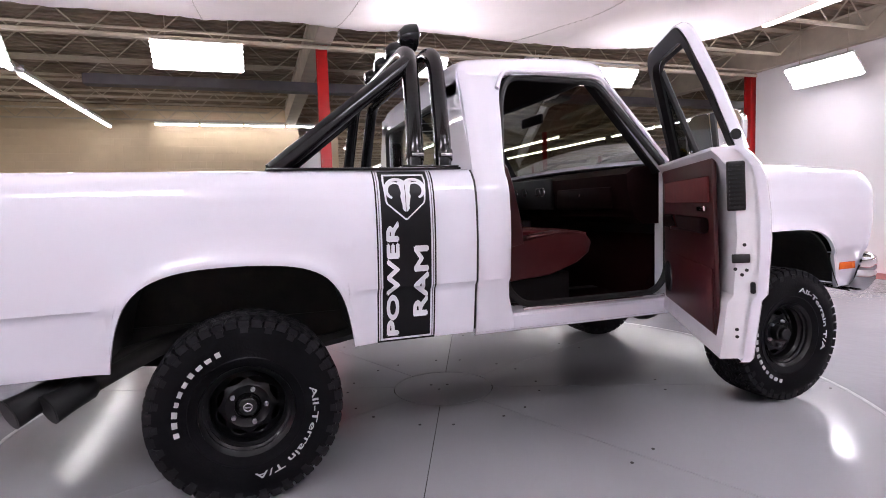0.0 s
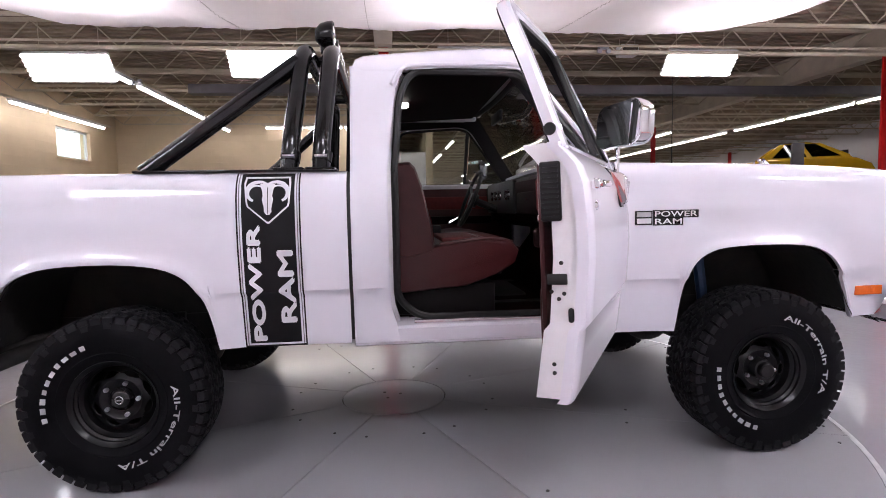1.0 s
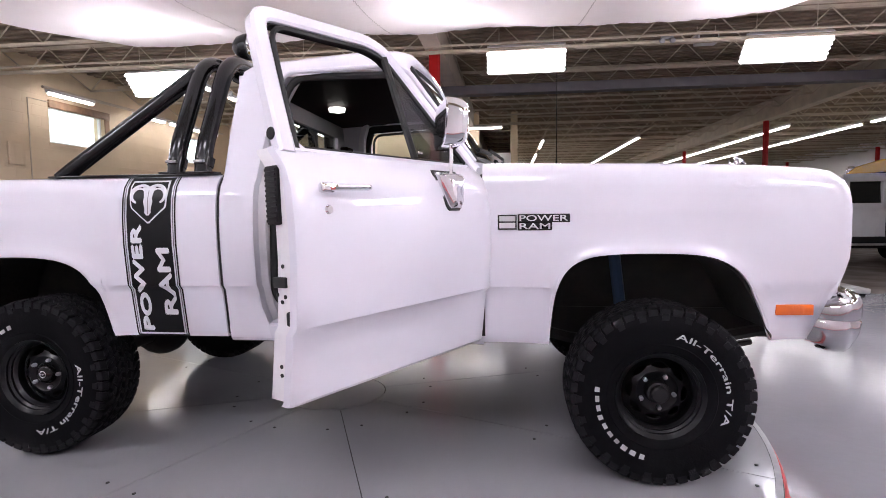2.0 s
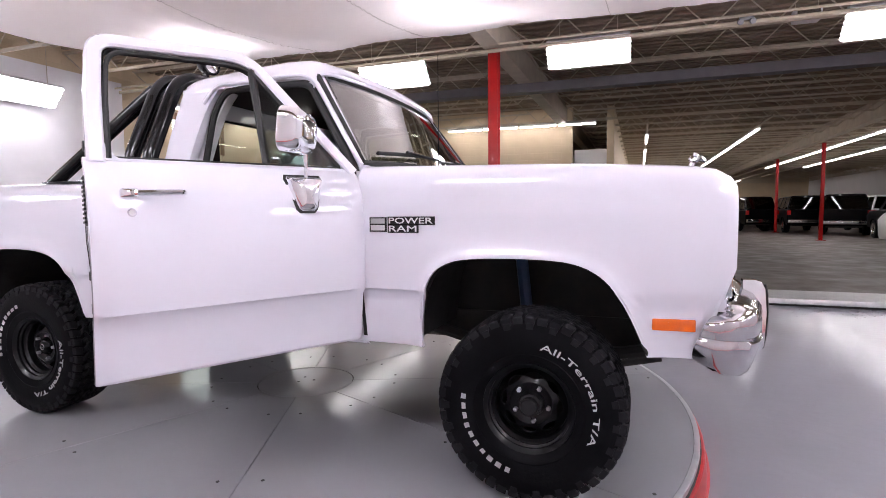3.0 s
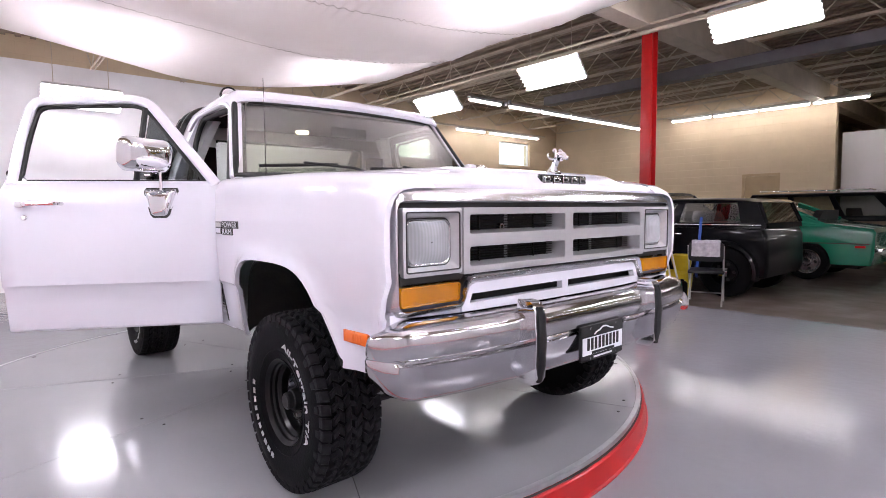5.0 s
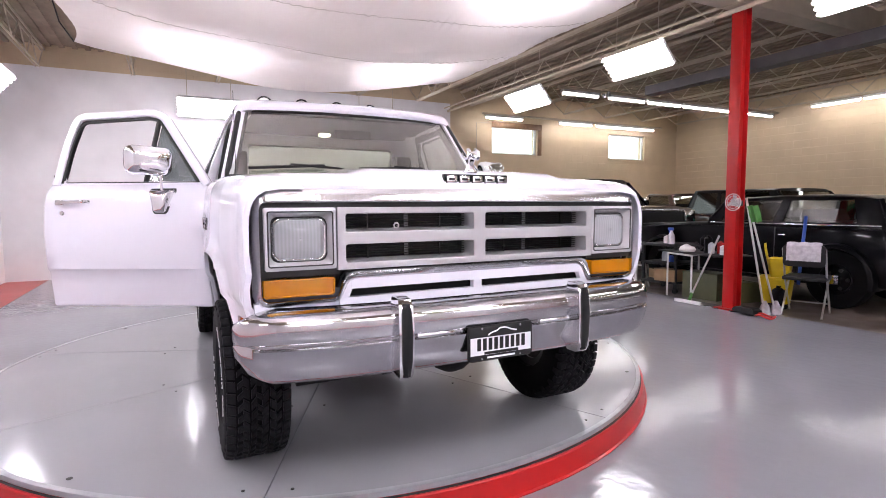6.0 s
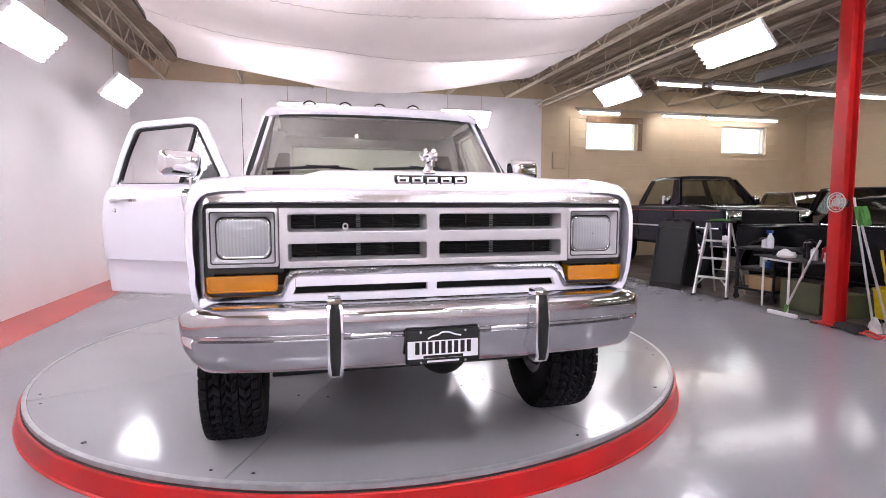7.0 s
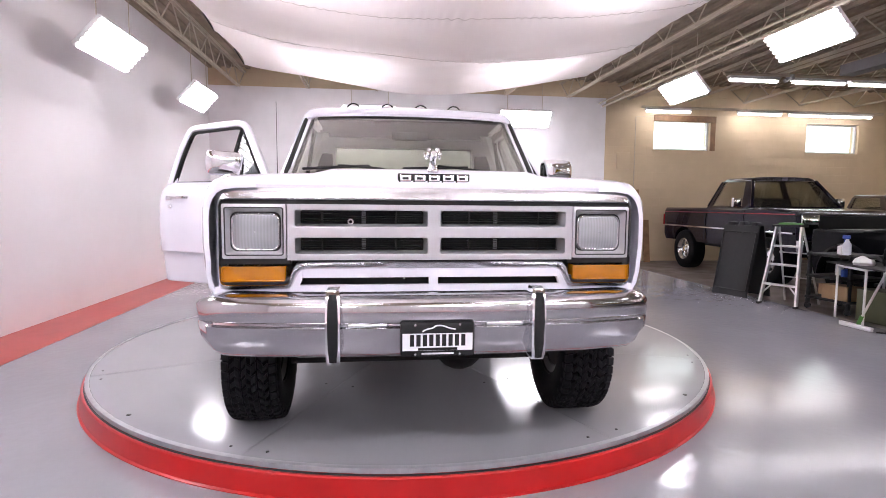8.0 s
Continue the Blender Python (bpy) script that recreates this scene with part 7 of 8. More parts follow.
    for x in ([x_hi - 0.95] if x_hi - x_lo < 1.9 else [x_hi - 1.05, x_hi - 1.95]):
        b = bmesh.new()
        loft(b, [[(x - 0.08 - 0.10 * t, y, belt - 0.35 + 0.55 * t), (x + 0.06 - 0.12 * t, y, belt - 0.35 + 0.55 * t), (x + 0.06 - 0.12 * t, y + wd, belt - 0.35 + 0.55 * t), (x - 0.08 - 0.10 * t, y + wd, belt - 0.35 + 0.55 * t)] for t, y, wd in ((0, -0.6, 1.2), (0.8, -0.6, 1.2), (1.0, -0.5, 1.0))])
        part("seat", b, INTERIOR, v)
    part("steering_wheel", tube(bmesh.new(), [(x_hi - 0.62 + 0.07 * math.sin(t), 0.36 + 0.18 * math.cos(t), belt + 0.03 + 0.17 * math.sin(t)) for t in np.linspace(0, 2 * math.pi, 21)[:-1].tolist()], 0.012, 6, True), INTERIOR, v)
    for x in wheels:
        for s in (-1, 1):
            road_wheel(v, x, s * (w2 - tyre_w * 0.5 - 0.01), r, tyre_w, rim_r, rim_mat, s)
    part("chassis", boxed(tail[0] + 0.25, nose[0] - 0.25, -w2 + 0.3, w2 - 0.3, base - 0.08, base + 0.2), UNDER, v)
    for nm, bx, mat in ends:
        for s in ((-1, 1) if bx[2] > 0 else (0,)):
            x0, x1, y0, y1, z0, z1 = bx
            part(nm, boxed(x0, x1, min(s * y0, s * y1) if s else y0, max(s * y0, s * y1) if s else y1, z0, z1, 0.008), mat, v)
    return v


def at_floor(x, y, turn, z=FLOOR):
    return pose(x, y, z, 0, 0, turn)


PICKUP = [(-2.35, 0.75), (-2.36, 1.30), (-2.32, 1.36), (-0.62, 1.36), (0.72, 1.36), (0.80, 1.38), (1.5, 1.36), (1.95, 1.31), (2.03, 1.25), (2.06, 0.75)]
vehicle(at_floor(-5.15, 7.22, -2) @ Matrix.Diagonal((0.96, 0.96, 0.96, 1)), "dark navy lifted pickup with a red pinstripe and chrome trim", "pickup truck", "parked_pickup", PICKUP,
        [(-0.62, 1.30), (0.85, 1.30), (0.44, 1.88), (0.36, 1.935), (-0.42, 1.945), (-0.52, 1.90), (-0.56, 1.84)], 1.92, 1.36, 0.29, (1.32, -1.42), 0.43, 0.23, NAVY, CHROME, SMOKE_GLASS, ((0.10, 0.80),), 0.30, 0.62,
        ends=(("headlight", (2.04, 2.08, 0.62, 0.86, 1.06, 1.22), LAMP_GLASS), ("grille", (2.03, 2.065, -0.58, 0.58, 0.95, 1.24), BLACK), ("front_bumper", (2.04, 2.20, -0.96, 0.96, 0.66, 0.84), CHROME),
              ("pinstripe", (-2.3, 1.95, 0.940, 0.952, 1.255, 1.268), RED_PAINT), ("side_trim", (-2.3, 1.95, 0.95, 0.967, 0.93, 0.965), CHROME), ("tail_lamp", (-2.38, -2.33, 0.80, 0.95, 0.95, 1.2), TAIL_RED),
              ("headlight_bezel", (2.035, 2.07, 0.60, 0.90, 0.96, 1.26), CHROME), ("door_mirror", (0.52, 0.60, 0.97, 1.12, 1.38, 1.55), CHROME), ("door_line", (-0.60, -0.588, 0.957, 0.963, 0.70, 1.34), SEAL), ("door_line", (0.62, 0.632, 0.957, 0.963, 0.70, 1.34), SEAL),
              ("windscreen_trim", (0.42, 0.455, -0.58, 0.58, 1.868, 1.884), CHROME)))
SEDAN = [(-2.2, 0.5), (-2.2, 1.0), (-1.1, 1.05), (0.2, 1.05), (1.55, 1.05), (1.62, 0.9), (1.64, 0.45)]
vintage_sedan = vehicle(at_floor(-0.78, 7.05, 0), "black vintage sedan hot rod with big whitewall-less tyres", "vintage car", "vintage_sedan", SEDAN,
        [(-0.80, 1.0), (1.60, 1.0), (1.60, 1.24), (1.56, 1.32), (1.48, 1.37), (1.30, 1.405), (0.9, 1.425), (0.3, 1.43), (-0.25, 1.41), (-0.50, 1.375), (-0.62, 1.33)], 1.62, 1.05, 0.08, (1.08, -1.55), 0.37, 0.19, CARBON, CARBON, SMOKE_GLASS, ((0.08, 0.42), (0.48, 0.86)), 0.26, 0.32,
        ends=(("hub_cap", (1.02, 1.14, 0.815, 0.845, 0.31, 0.43), CHROME), ("bead_line", (-2.1, 1.6, 0.805, 0.815, 1.0, 1.012), CARBON), ("door_line", (0.30, 0.312, 0.806, 0.813, 0.42, 1.0), SEAL), ("running_board", (-1.05, 0.60, 0.70, 0.86, 0.30, 0.34), CARBON), ("belt_moulding", (-0.7, 1.55, 0.795, 0.806, 1.045, 1.062), CHROME), ("door_handle", (0.36, 0.46, 0.81, 0.835, 0.90, 0.92), CHROME)))
for x in (1.08, -1.55):
    for s in (-1, 1):
        rows = []
        for k in range(15):
            t = radians(-12 + 204 * k / 14)
            rows.append([(x + r * math.cos(t), s * y, 0.37 + r * math.sin(t)) for r, y in ((0.40, 0.70), (0.455, 0.70), (0.462, 0.80), (0.445, 0.865), (0.405, 0.885), (0.40, 0.86))])
        part("fender", loft(bmesh.new(), rows), CARBON, vintage_sedan)
vehicle(at_floor(-2.7, 10.2, -8), "black closed-top utility vehicle", "car", "parked_suv", [(-2.1, 0.5), (-2.12, 1.1), (0.7, 1.1), (1.9, 1.05), (2.1, 0.95), (2.12, 0.5)],
        [(-1.9, 1.05), (0.9, 1.05), (0.35, 1.62), (-1.75, 1.64)], 1.8, 1.1, 0.16, (1.3, -1.3), 0.36, 0.2, CARBON, ALLOY, DARK_GLASS, ((0.05, 0.32), (0.36, 0.6), (0.64, 0.9)), 0.24, 0.35)
vehicle(at_floor(-5.6, 10.6, -10), "dark maroon pickup with a pale rear window", "car", "parked_pickup", [(-2.3, 0.5), (-2.3, 1.15), (0.7, 1.15), (1.9, 1.1), (2.1, 1.0), (2.12, 0.5)],
        [(-0.5, 1.1), (0.9, 1.1), (0.45, 1.58), (-0.4, 1.6)], 1.8, 1.15, 0.16, (1.35, -1.35), 0.36, 0.2, material("maroon_paint", (0.03, 0.006, 0.01), 0.25, coat=0.8), ALLOY, PALE_GLASS, ((0.08, 0.85),), 0.24, 0.35)
vehicle(at_floor(-0.70, 10.15, 180), "green fastback coupe with a black hatch and mag wheels", "car", "green_coupe", [(-2.15, 0.45), (-2.17, 0.86), (-2.12, 0.93), (-1.0, 1.08), (0.4, 1.06), (1.9, 0.95), (2.2, 0.8), (2.2, 0.45)],
        [(-1.6, 0.95), (0.9, 1.0), (0.25, 1.40), (-0.5, 1.43)], 1.75, 1.04, 0.2, (1.4, -1.2), 0.33, 0.21, GREEN, ALLOY, DARK_GLASS, ((0.36, 0.6), (0.64, 0.92)), 0.25, 0.30,
        ends=(("side_marker", (-2.05, -1.9, 0.87, 0.882, 0.60, 0.64), TAIL_RED), ("bumper", (-2.26, -2.16, -0.82, 0.82, 0.50, 0.60), CHROME), ("side_line", (-2.1, 2.1, 0.872, 0.878, 0.66, 0.675), SEAL)))
vehicle(at_floor(0.42, 13.45, 0), "dark wagon with woodgrain sides, roof rack and chrome bumper", "wagon", "woodgrain_wagon", [(-2.3, 0.5), (-2.32, 1.05), (0.9, 1.06), (1.95, 1.05), (2.12, 0.98), (2.14, 0.5)],
        [(-2.2, 1.0), (1.15, 1.0), (0.62, 1.55), (0.5, 1.60), (-2.05, 1.60)], 1.85, 1.06, 0.14, (1.37, -1.37), 0.36, 0.22, CARBON, ALLOY, PALE_GLASS, ((0.04, 0.30), (0.34, 0.60), (0.64, 0.9)), 0.24, 0.42,
        ends=(("wood_panel", (-2.2, 0.92, 0.925, 0.932, 0.60, 0.98), WOODGRAIN), ("wood_panel", (1.84, 2.05, 0.925, 0.932, 0.66, 0.98), WOODGRAIN), ("wood_panel", (0.93, 1.83, 0.925, 0.932, 0.86, 0.98), WOODGRAIN), ("front_bumper", (2.12, 2.28, -0.9, 0.9, 0.45, 0.58), CHROME), ("headlight", (2.12, 2.16, 0.60, 0.80, 0.74, 0.94), LAMP_GLASS), ("grille", (2.11, 2.145, -0.55, 0.55, 0.72, 0.95), ALLOY),
              ("turn_lamp", (2.0, 2.13, 0.80, 0.93, 0.88, 0.96), AMBER), ("roof_rack", (-1.9, 0.3, 0.60, 0.64, 1.66, 1.69), CHROME), ("rack_bar", (-0.6, -0.55, -0.64, 0.64, 1.665, 1.69), CHROME), ("rack_bar", (0.25, 0.30, -0.64, 0.64, 1.665, 1.69), CHROME)))
vehicle(at_floor(2.0, 18.3, -90), "white off-roader with orange stripes and a dark hardtop", "off-roader", "striped_offroader", [(-1.8, 0.5), (-1.8, 1.1), (0.6, 1.1), (1.7, 1.06), (1.8, 0.95), (1.8, 0.5)],
        [(-1.75, 1.05), (0.75, 1.05), (0.5, 1.66), (-1.7, 1.68)], 1.65, 1.1, 0.08, (1.15, -1.15), 0.36, 0.2, VAN_WHITE, ALLOY, DARK_GLASS, ((0.06, 0.5), (0.56, 0.9)), 0.24, 0.42,
        ends=(("stripe", (1.1, 1.815, 0.2, 0.7, 1.0, 1.11), ORANGE), ("side_stripe", (-1.7, 1.7, 0.826, 0.832, 0.92, 1.04), ORANGE), ("hardtop", (-1.7, 0.55, -0.74, 0.74, 1.66, 1.74), CARBON), ("headlight", (1.79, 1.83, 0.50, 0.68, 0.78, 0.94), LAMP_GLASS), ("front_bumper", (1.78, 1.92, -0.8, 0.8, 0.45, 0.58), BLACK)))
SUV = [(-2.2, 0.5), (-2.22, 1.15), (0.8, 1.15), (1.95, 1.1), (2.2, 0.95), (2.2, 0.5)]
for k, (x, y, turn, paint, word) in enumerate(((6.8, 31.0, 118, CARBON, "black"), (9.6, 30.0, 90, CARBON, "black"), (7.6, 41, 60, VAN_WHITE, "white"), (8.6, 37, 70, NAVY, "dark blue"), (11.6, 22, 88, CARBON, "black"), (10.9, 27.5, 75, CARBON, "black"), (13.4, 31, 90, VAN_WHITE, "white"))):
    vehicle(at_floor(x, y, turn), f"{word} utility vehicle parked deep in the hall", "car", "distant_suv", SUV,
            [(-2.1, 1.1), (1.0, 1.1), (0.45, 1.78), (-1.95, 1.82)], 1.9, 1.15, 0.18, (1.4, -1.4), 0.38, 0.22, paint, ALLOY, DARK_GLASS, ((0.05, 0.32), (0.36, 0.6), (0.64, 0.9)), 0.26, 0.42,
            ends=(("tail_lamp", (-2.24, -2.18, 0.78, 0.94, 0.9, 1.12), TAIL_RED), ("bumper", (-2.3, -2.18, -0.9, 0.9, 0.5, 0.66), ALLOY)))
vehicle(at_floor(8.95, 12.3, 90), "white passenger van seen from the rear with dark windows", "van", "white_van", [(-2.7, 0.5), (-2.72, 1.25), (1.7, 1.25), (2.4, 1.1), (2.7, 0.95), (2.7, 0.5)],
        [(-2.72, 1.15), (2.1, 1.15), (1.4, 1.88), (1.2, 1.94), (-2.62, 1.96)], 2.0, 1.25, 0.10, (1.7, -1.6), 0.37, 0.2, VAN_WHITE, ALLOY, DARK_GLASS, ((0.05, 0.29), (0.35, 0.60), (0.67, 0.9)), 0.24, 0.40,
        ends=(("tail_lamp", (-2.76, -2.70, 0.86, 0.98, 0.72, 0.98), TAIL_RED), ("rear_post", (-2.75, -2.64, -0.09, 0.09, 1.2, 1.9), VAN_WHITE), ("rear_post", (-2.75, -2.64, 0.76, 0.93, 1.2, 1.88), VAN_WHITE), ("rear_header", (-2.75, -2.62, -0.9, 0.9, 1.80, 1.95), VAN_WHITE), ("rear_sill", (-2.75, -2.66, -0.93, 0.93, 1.2, 1.33), VAN_WHITE), ("bumper", (-2.86, -2.70, -0.98, 0.98, 0.46, 0.60), BLACK), ("rear_line", (-2.745, -2.72, -0.006, 0.006, 0.6, 1.85), SEAL)))
beetle = vehicle(pose(11.6, 11.9, 1.32, 0, 0, 152), "yellow rounded small car raised on a lift", "small car", "yellow_small_car",
        [(-1.95, 0.45), (-1.98, 0.62), (-1.85, 0.85), (-1.5, 1.02), (-0.9, 1.08), (0.6, 1.05), (1.2, 0.98), (1.7, 0.82), (1.95, 0.6), (1.98, 0.45)],
        [(-1.45, 0.98), (0.85, 1.0), (0.45, 1.40), (0.25, 1.48), (-0.3, 1.52), (-0.85, 1.42), (-1.2, 1.25)], 1.5, 1.05, 0.14, (1.2, -1.2), 0.33, 0.18, YELLOW, CHROME, DARK_GLASS, ((0.10, 0.42), (0.48, 0.88)), 0.17, 0.28,
        ends=(("bumper", (1.98, 2.06, -0.7, 0.7, 0.45, 0.53), CHROME), ("running_board", (-0.8, 0.8, 0.70, 0.80, 0.27, 0.31), BLACK), ("headlight", (1.72, 1.86, 0.46, 0.62, 0.68, 0.84), LAMP_GLASS)))
lift = empty("car_lift", pose(11.6, 11.9, FLOOR, 0, 0, 152))
tagged(lift, "two-post vehicle lift holding a small yellow car", "vehicle lift")
for s in (-1, 1):
    part("post", boxed(-0.14, 0.14, s * 1.25 - 0.12, s * 1.25 + 0.12, 0, 2.9, 0.01), DARK_BEAM, lift)
    for q in (-1, 1):
        b = bmesh.new()
        tube(b, ((0, s * 1.15, 1.66), (q * 0.9, s * 0.55, 1.66)), 0.045, 6)
        part("arm", b, DARK_BEAM, lift)

# things along the far end wall
tagged(part("blue_bin", boxed(3.2, 5.2, 57.0, 58.4, FLOOR, 1.0, 0.1), material("dark_blue_plastic", (0.012, 0.022, 0.07), 0.5)), "dark blue plastic bin by the far wall", "bin")
tagged(part("stacked_crates", boxed(5.6, 6.6, 57.4, 58.6, FLOOR, 1.1, 0.06), CARDBOARD), "brown crates piled by the far wall", "crates")
tagged(part("steel_cabinet", boxed(7.2, 9.0, 58.2, 59.4, FLOOR, 2.6, 0.04), DARK_BEAM), "dark steel cabinet against the far wall", "cabinet")

# low drive-on ramp
ramp = empty("drive_on_ramp", pose(4.4, 5.45, FLOOR))
tagged(ramp, "low grey steel drive-on ramp on the floor", "ramp")
part("runway", boxed(-1.15, 1.5, -0.42, 0.42, 0.03, 0.10, 0.01), ALUMINIUM, ramp)
part("toe", loft(bmesh.new(), [[(-1.16, y, 0.0), (-1.16, y, 0.10), (-1.30, y, 0.012), (-1.30, y, 0.0)] for y in (-0.42, 0.42)]), ALUMINIUM, ramp)
for s in (-1, 1):
    part("skid", boxed(-1.1, 1.45, s * 0.36 - 0.03, s * 0.36 + 0.03, 0.0, 0.03), BLACK, ramp)

# folding sign board
sign = empty("sign_board", at_floor(-3.10, 5.25, 14))
tagged(sign, "blank black folding sign board standing on the floor", "sign board")
for s in (-1, 1):
    b = bmesh.new()
    loft(b, [[(-0.30, s * (0.24 - 0.2 * z / 1.05) - 0.012, z), (0.30, s * (0.24 - 0.2 * z / 1.05) - 0.012, z), (0.30, s * (0.24 - 0.2 * z / 1.05) + 0.012, z), (-0.30, s * (0.24 - 0.2 * z / 1.05) + 0.012, z)] for z in (0.0, 0.08, 0.94, 1.05)])
    pn = part("panel", b, BLACK, sign)
    b = bmesh.new()
    tube(b, [(u, s * (0.24 - 0.2 * (0.52 + v) / 1.05) + s * 0.014, 0.52 + v) for u, v in round_rect(0.56, 0.86, 0.03)], 0.012, 6, True)
    part("panel_rim", b, BLACK, pn)
for x in (-0.2, 0.0, 0.2):
    part("grip", boxed(x - 0.05, x + 0.05, -0.05, 0.05, 1.045, 1.10, 0.01), BLACK, sign)

# step ladder
lad = empty("step_ladder", at_floor(-2.22, 5.28, 24))
tagged(lad, "small aluminium step ladder standing open", "step ladder")
for s in (-1, 1):
    b = bmesh.new()
    loft(b, [[(s * (0.235 - 0.08 * z / 1.08) - 0.012, -0.22 + 0.2 * z / 1.08 - 0.03, z), (s * (0.235 - 0.08 * z / 1.08) + 0.012, -0.22 + 0.2 * z / 1.08 - 0.03, z), (s * (0.235 - 0.08 * z / 1.08) + 0.012, -0.22 + 0.2 * z / 1.08 + 0.03, z), (s * (0.235 - 0.08 * z / 1.08) - 0.012, -0.22 + 0.2 * z / 1.08 + 0.03, z)] for z in (0, 1.06)])
    part("front_rail", b, ALUMINIUM, lad)
    b = bmesh.new()
    tube(b, ((s * 0.22, 0.42, 0), (s * 0.15, 0.02, 1.05)), 0.014, 8)
    part("rear_leg", b, ALUMINIUM, lad)
    b = bmesh.new()
    tube(b, ((s * 0.215, -0.18, 0.16), (s * 0.10, -0.17, 0.29)), 0.01, 6)
    part("brace", b, ALUMINIUM, lad)
    part("foot", boxed(s * 0.235 - 0.02, s * 0.235 + 0.02, -0.27, -0.19, 0, 0.03, 0.005), BLACK, lad)
for z in (0.28, 0.55, 0.80):
    w = 0.235 - 0.08 * z / 1.08
    y = -0.22 + 0.2 * z / 1.08
    part("step", boxed(-w, w, y - 0.045, y + 0.045, z - 0.012, z + 0.012, 0.004), ALUMINIUM, lad)
part("top_cap", boxed(-0.19, 0.19, -0.10, 0.09, 1.06, 1.09, 0.008), BLACK, lad)
for z in (0.35, 0.7):
    part("rear_bar", tube(bmesh.new(), ((-0.2, 0.42 - 0.38 * z, z), (0.2, 0.42 - 0.38 * z, z)), 0.009, 6), ALUMINIUM, lad)


def work_glove(m, label):
    """One limp glove: a cuff, a palm and four fingers."""
    b = bmesh.new()
    loft(b, [[(x, -w, z0), (x, w, z0), (x, w * 0.8, z0 + h), (x, -w * 0.8, z0 + h)] for x, w, z0, h in ((-0.10, 0.042, 0, 0.020), (-0.05, 0.038, 0, 0.026), (0.0, 0.046, 0, 0.026), (0.04, 0.044, 0, 0.018))])
    g = tagged(part("work_glove", b, GREEN_PLASTIC), label, "glove", group="work gloves")
    g.matrix_basis = m
    for k in range(4):
        y = -0.034 + 0.0225 * k
        part("finger", tube(bmesh.new(), ((0.03, y, 0.010), (0.075, y * 1.15, 0.010), (0.10, y * 1.2, 0.007)), [0.011, 0.010, 0.006], 8), GREEN_PLASTIC, g)
    return g


for dy, turn in ((-0.035, 20), (0.045, 34)):
    work_glove(pose(-2.22, 5.28 + dy, FLOOR + 1.09, 0, 0, turn), "green work glove lying on the ladder")

# utility cart with its things
cart = empty("utility_cart", at_floor(-1.75, 5.70, 8))
tagged(cart, "black two-shelf utility cart beside the ladder", "cart")
for z in (0.14, 0.42, 0.70):
    part("shelf", boxed(-0.30, 0.30, -0.30, 0.30, z, z + 0.035, 0.008), BLACK, cart)
for x in (-0.27, 0.27):
    for y in (-0.27, 0.27):
        part("post", boxed(x - 0.02, x + 0.02, y - 0.02, y + 0.02, 0.06, 0.75, 0.006), BLACK, cart)
        part("castor", lathe(bmesh.new(), [(0, -0.015), (0.04, -0.015), (0.04, 0.015), (0, 0.015)], 12, "y"), BLACK, cart).matrix_basis = pose(x, y, 0.04)


def cardboard_box(x, y, z, sx, sy, sz, turn, mat=CARDBOARD, label="open brown cardboard box"):
    b = empty("cardboard_box" if mat is CARDBOARD else "storage_box", pose(x, y, z, 0, 0, turn))
    tagged(b, label, "box")
    bm = bmesh.new()
    for x0, x1, y0, y1, z0, z1 in ((-sx, sx, -sy, sy, 0, 0.01), (-sx, -sx + 0.008, -sy, sy, 0.01, sz), (sx - 0.008, sx, -sy, sy, 0.01, sz), (-sx + 0.008, sx - 0.008, -sy, -sy + 0.008, 0.01, sz), (-sx + 0.008, sx - 0.008, sy - 0.008, sy, 0.01, sz)):
        box(bm, x0, x1, y0, y1, z0, z1)
    part("carton", bm, mat, b)
    part("lid", boxed(-sx - 0.004, sx + 0.004, -sy - 0.004, sy * 0.4, sz, sz + 0.012, 0.003), mat, b)
    return b


cardboard_box(-1.62, 5.56, FLOOR + 0.175, 0.17, 0.14, 0.17, 6)
cardboard_box(-1.95, 5.72, FLOOR + 0.175, 0.10, 0.12, 0.13, -12)
cardboard_box(-1.0, 5.62, FLOOR, 0.26, 0.22, 0.36, 4, OLIVE, "olive green storage box under the table")
cardboard_box(-0.62, 5.75, FLOOR, 0.16, 0.2, 0.26, -10, OLIVE, "olive green storage box beside the column")


def spray_bottle(x, y, z, turn, mat=BOTTLE, cap=BLUE, label="translucent spray bottle with a trigger head"):
    s = empty("spray_bottle", pose(x, y, z, 0, 0, turn))
    tagged(s, label, "bottle")
    part("flask", lathe(bmesh.new(), [(0, 0), (0.045, 0), (0.048, 0.02), (0.046, 0.13), (0.02, 0.18), (0.016, 0.2), (0, 0.2)], 18, "z"), mat, s)
    bm = boxed(-0.05, 0.03, -0.014, 0.014, 0.20, 0.245, 0.008)
    box(bm, -0.035, -0.022, -0.008, 0.008, 0.15, 0.2, 0.003)
    part("trigger_head", bm, cap, s)


def can(x, y, z, r, h, mat, label, name="can", category="can"):
    c = tagged(part(name, lathe(bmesh.new(), [(0, 0), (r, 0), (r, h * 0.82), (r * 0.75, h * 0.88), (r * 0.4, h * 0.92), (r * 0.4, h), (0, h)], 18, "z"), mat), label, category)
    c.matrix_basis = pose(x, y, z)
    return c


TOPZ = FLOOR + 0.735
spray_bottle(-1.60, 5.55, TOPZ, 30)
can(-1.72, 5.60, TOPZ, 0.05, 0.12, FIXTURE, "small white plastic tub", "tub", "tub")
can(-1.82, 5.68, FLOOR + 0.455, 0.045, 0.16, BOTTLE, "pale plastic bottle on the cart shelf", "bottle", "bottle")
can(-1.65, 5.62, FLOOR + 0.455, 0.06, 0.10, BLUE, "blue plastic tub on the cart shelf", "tub", "tub")

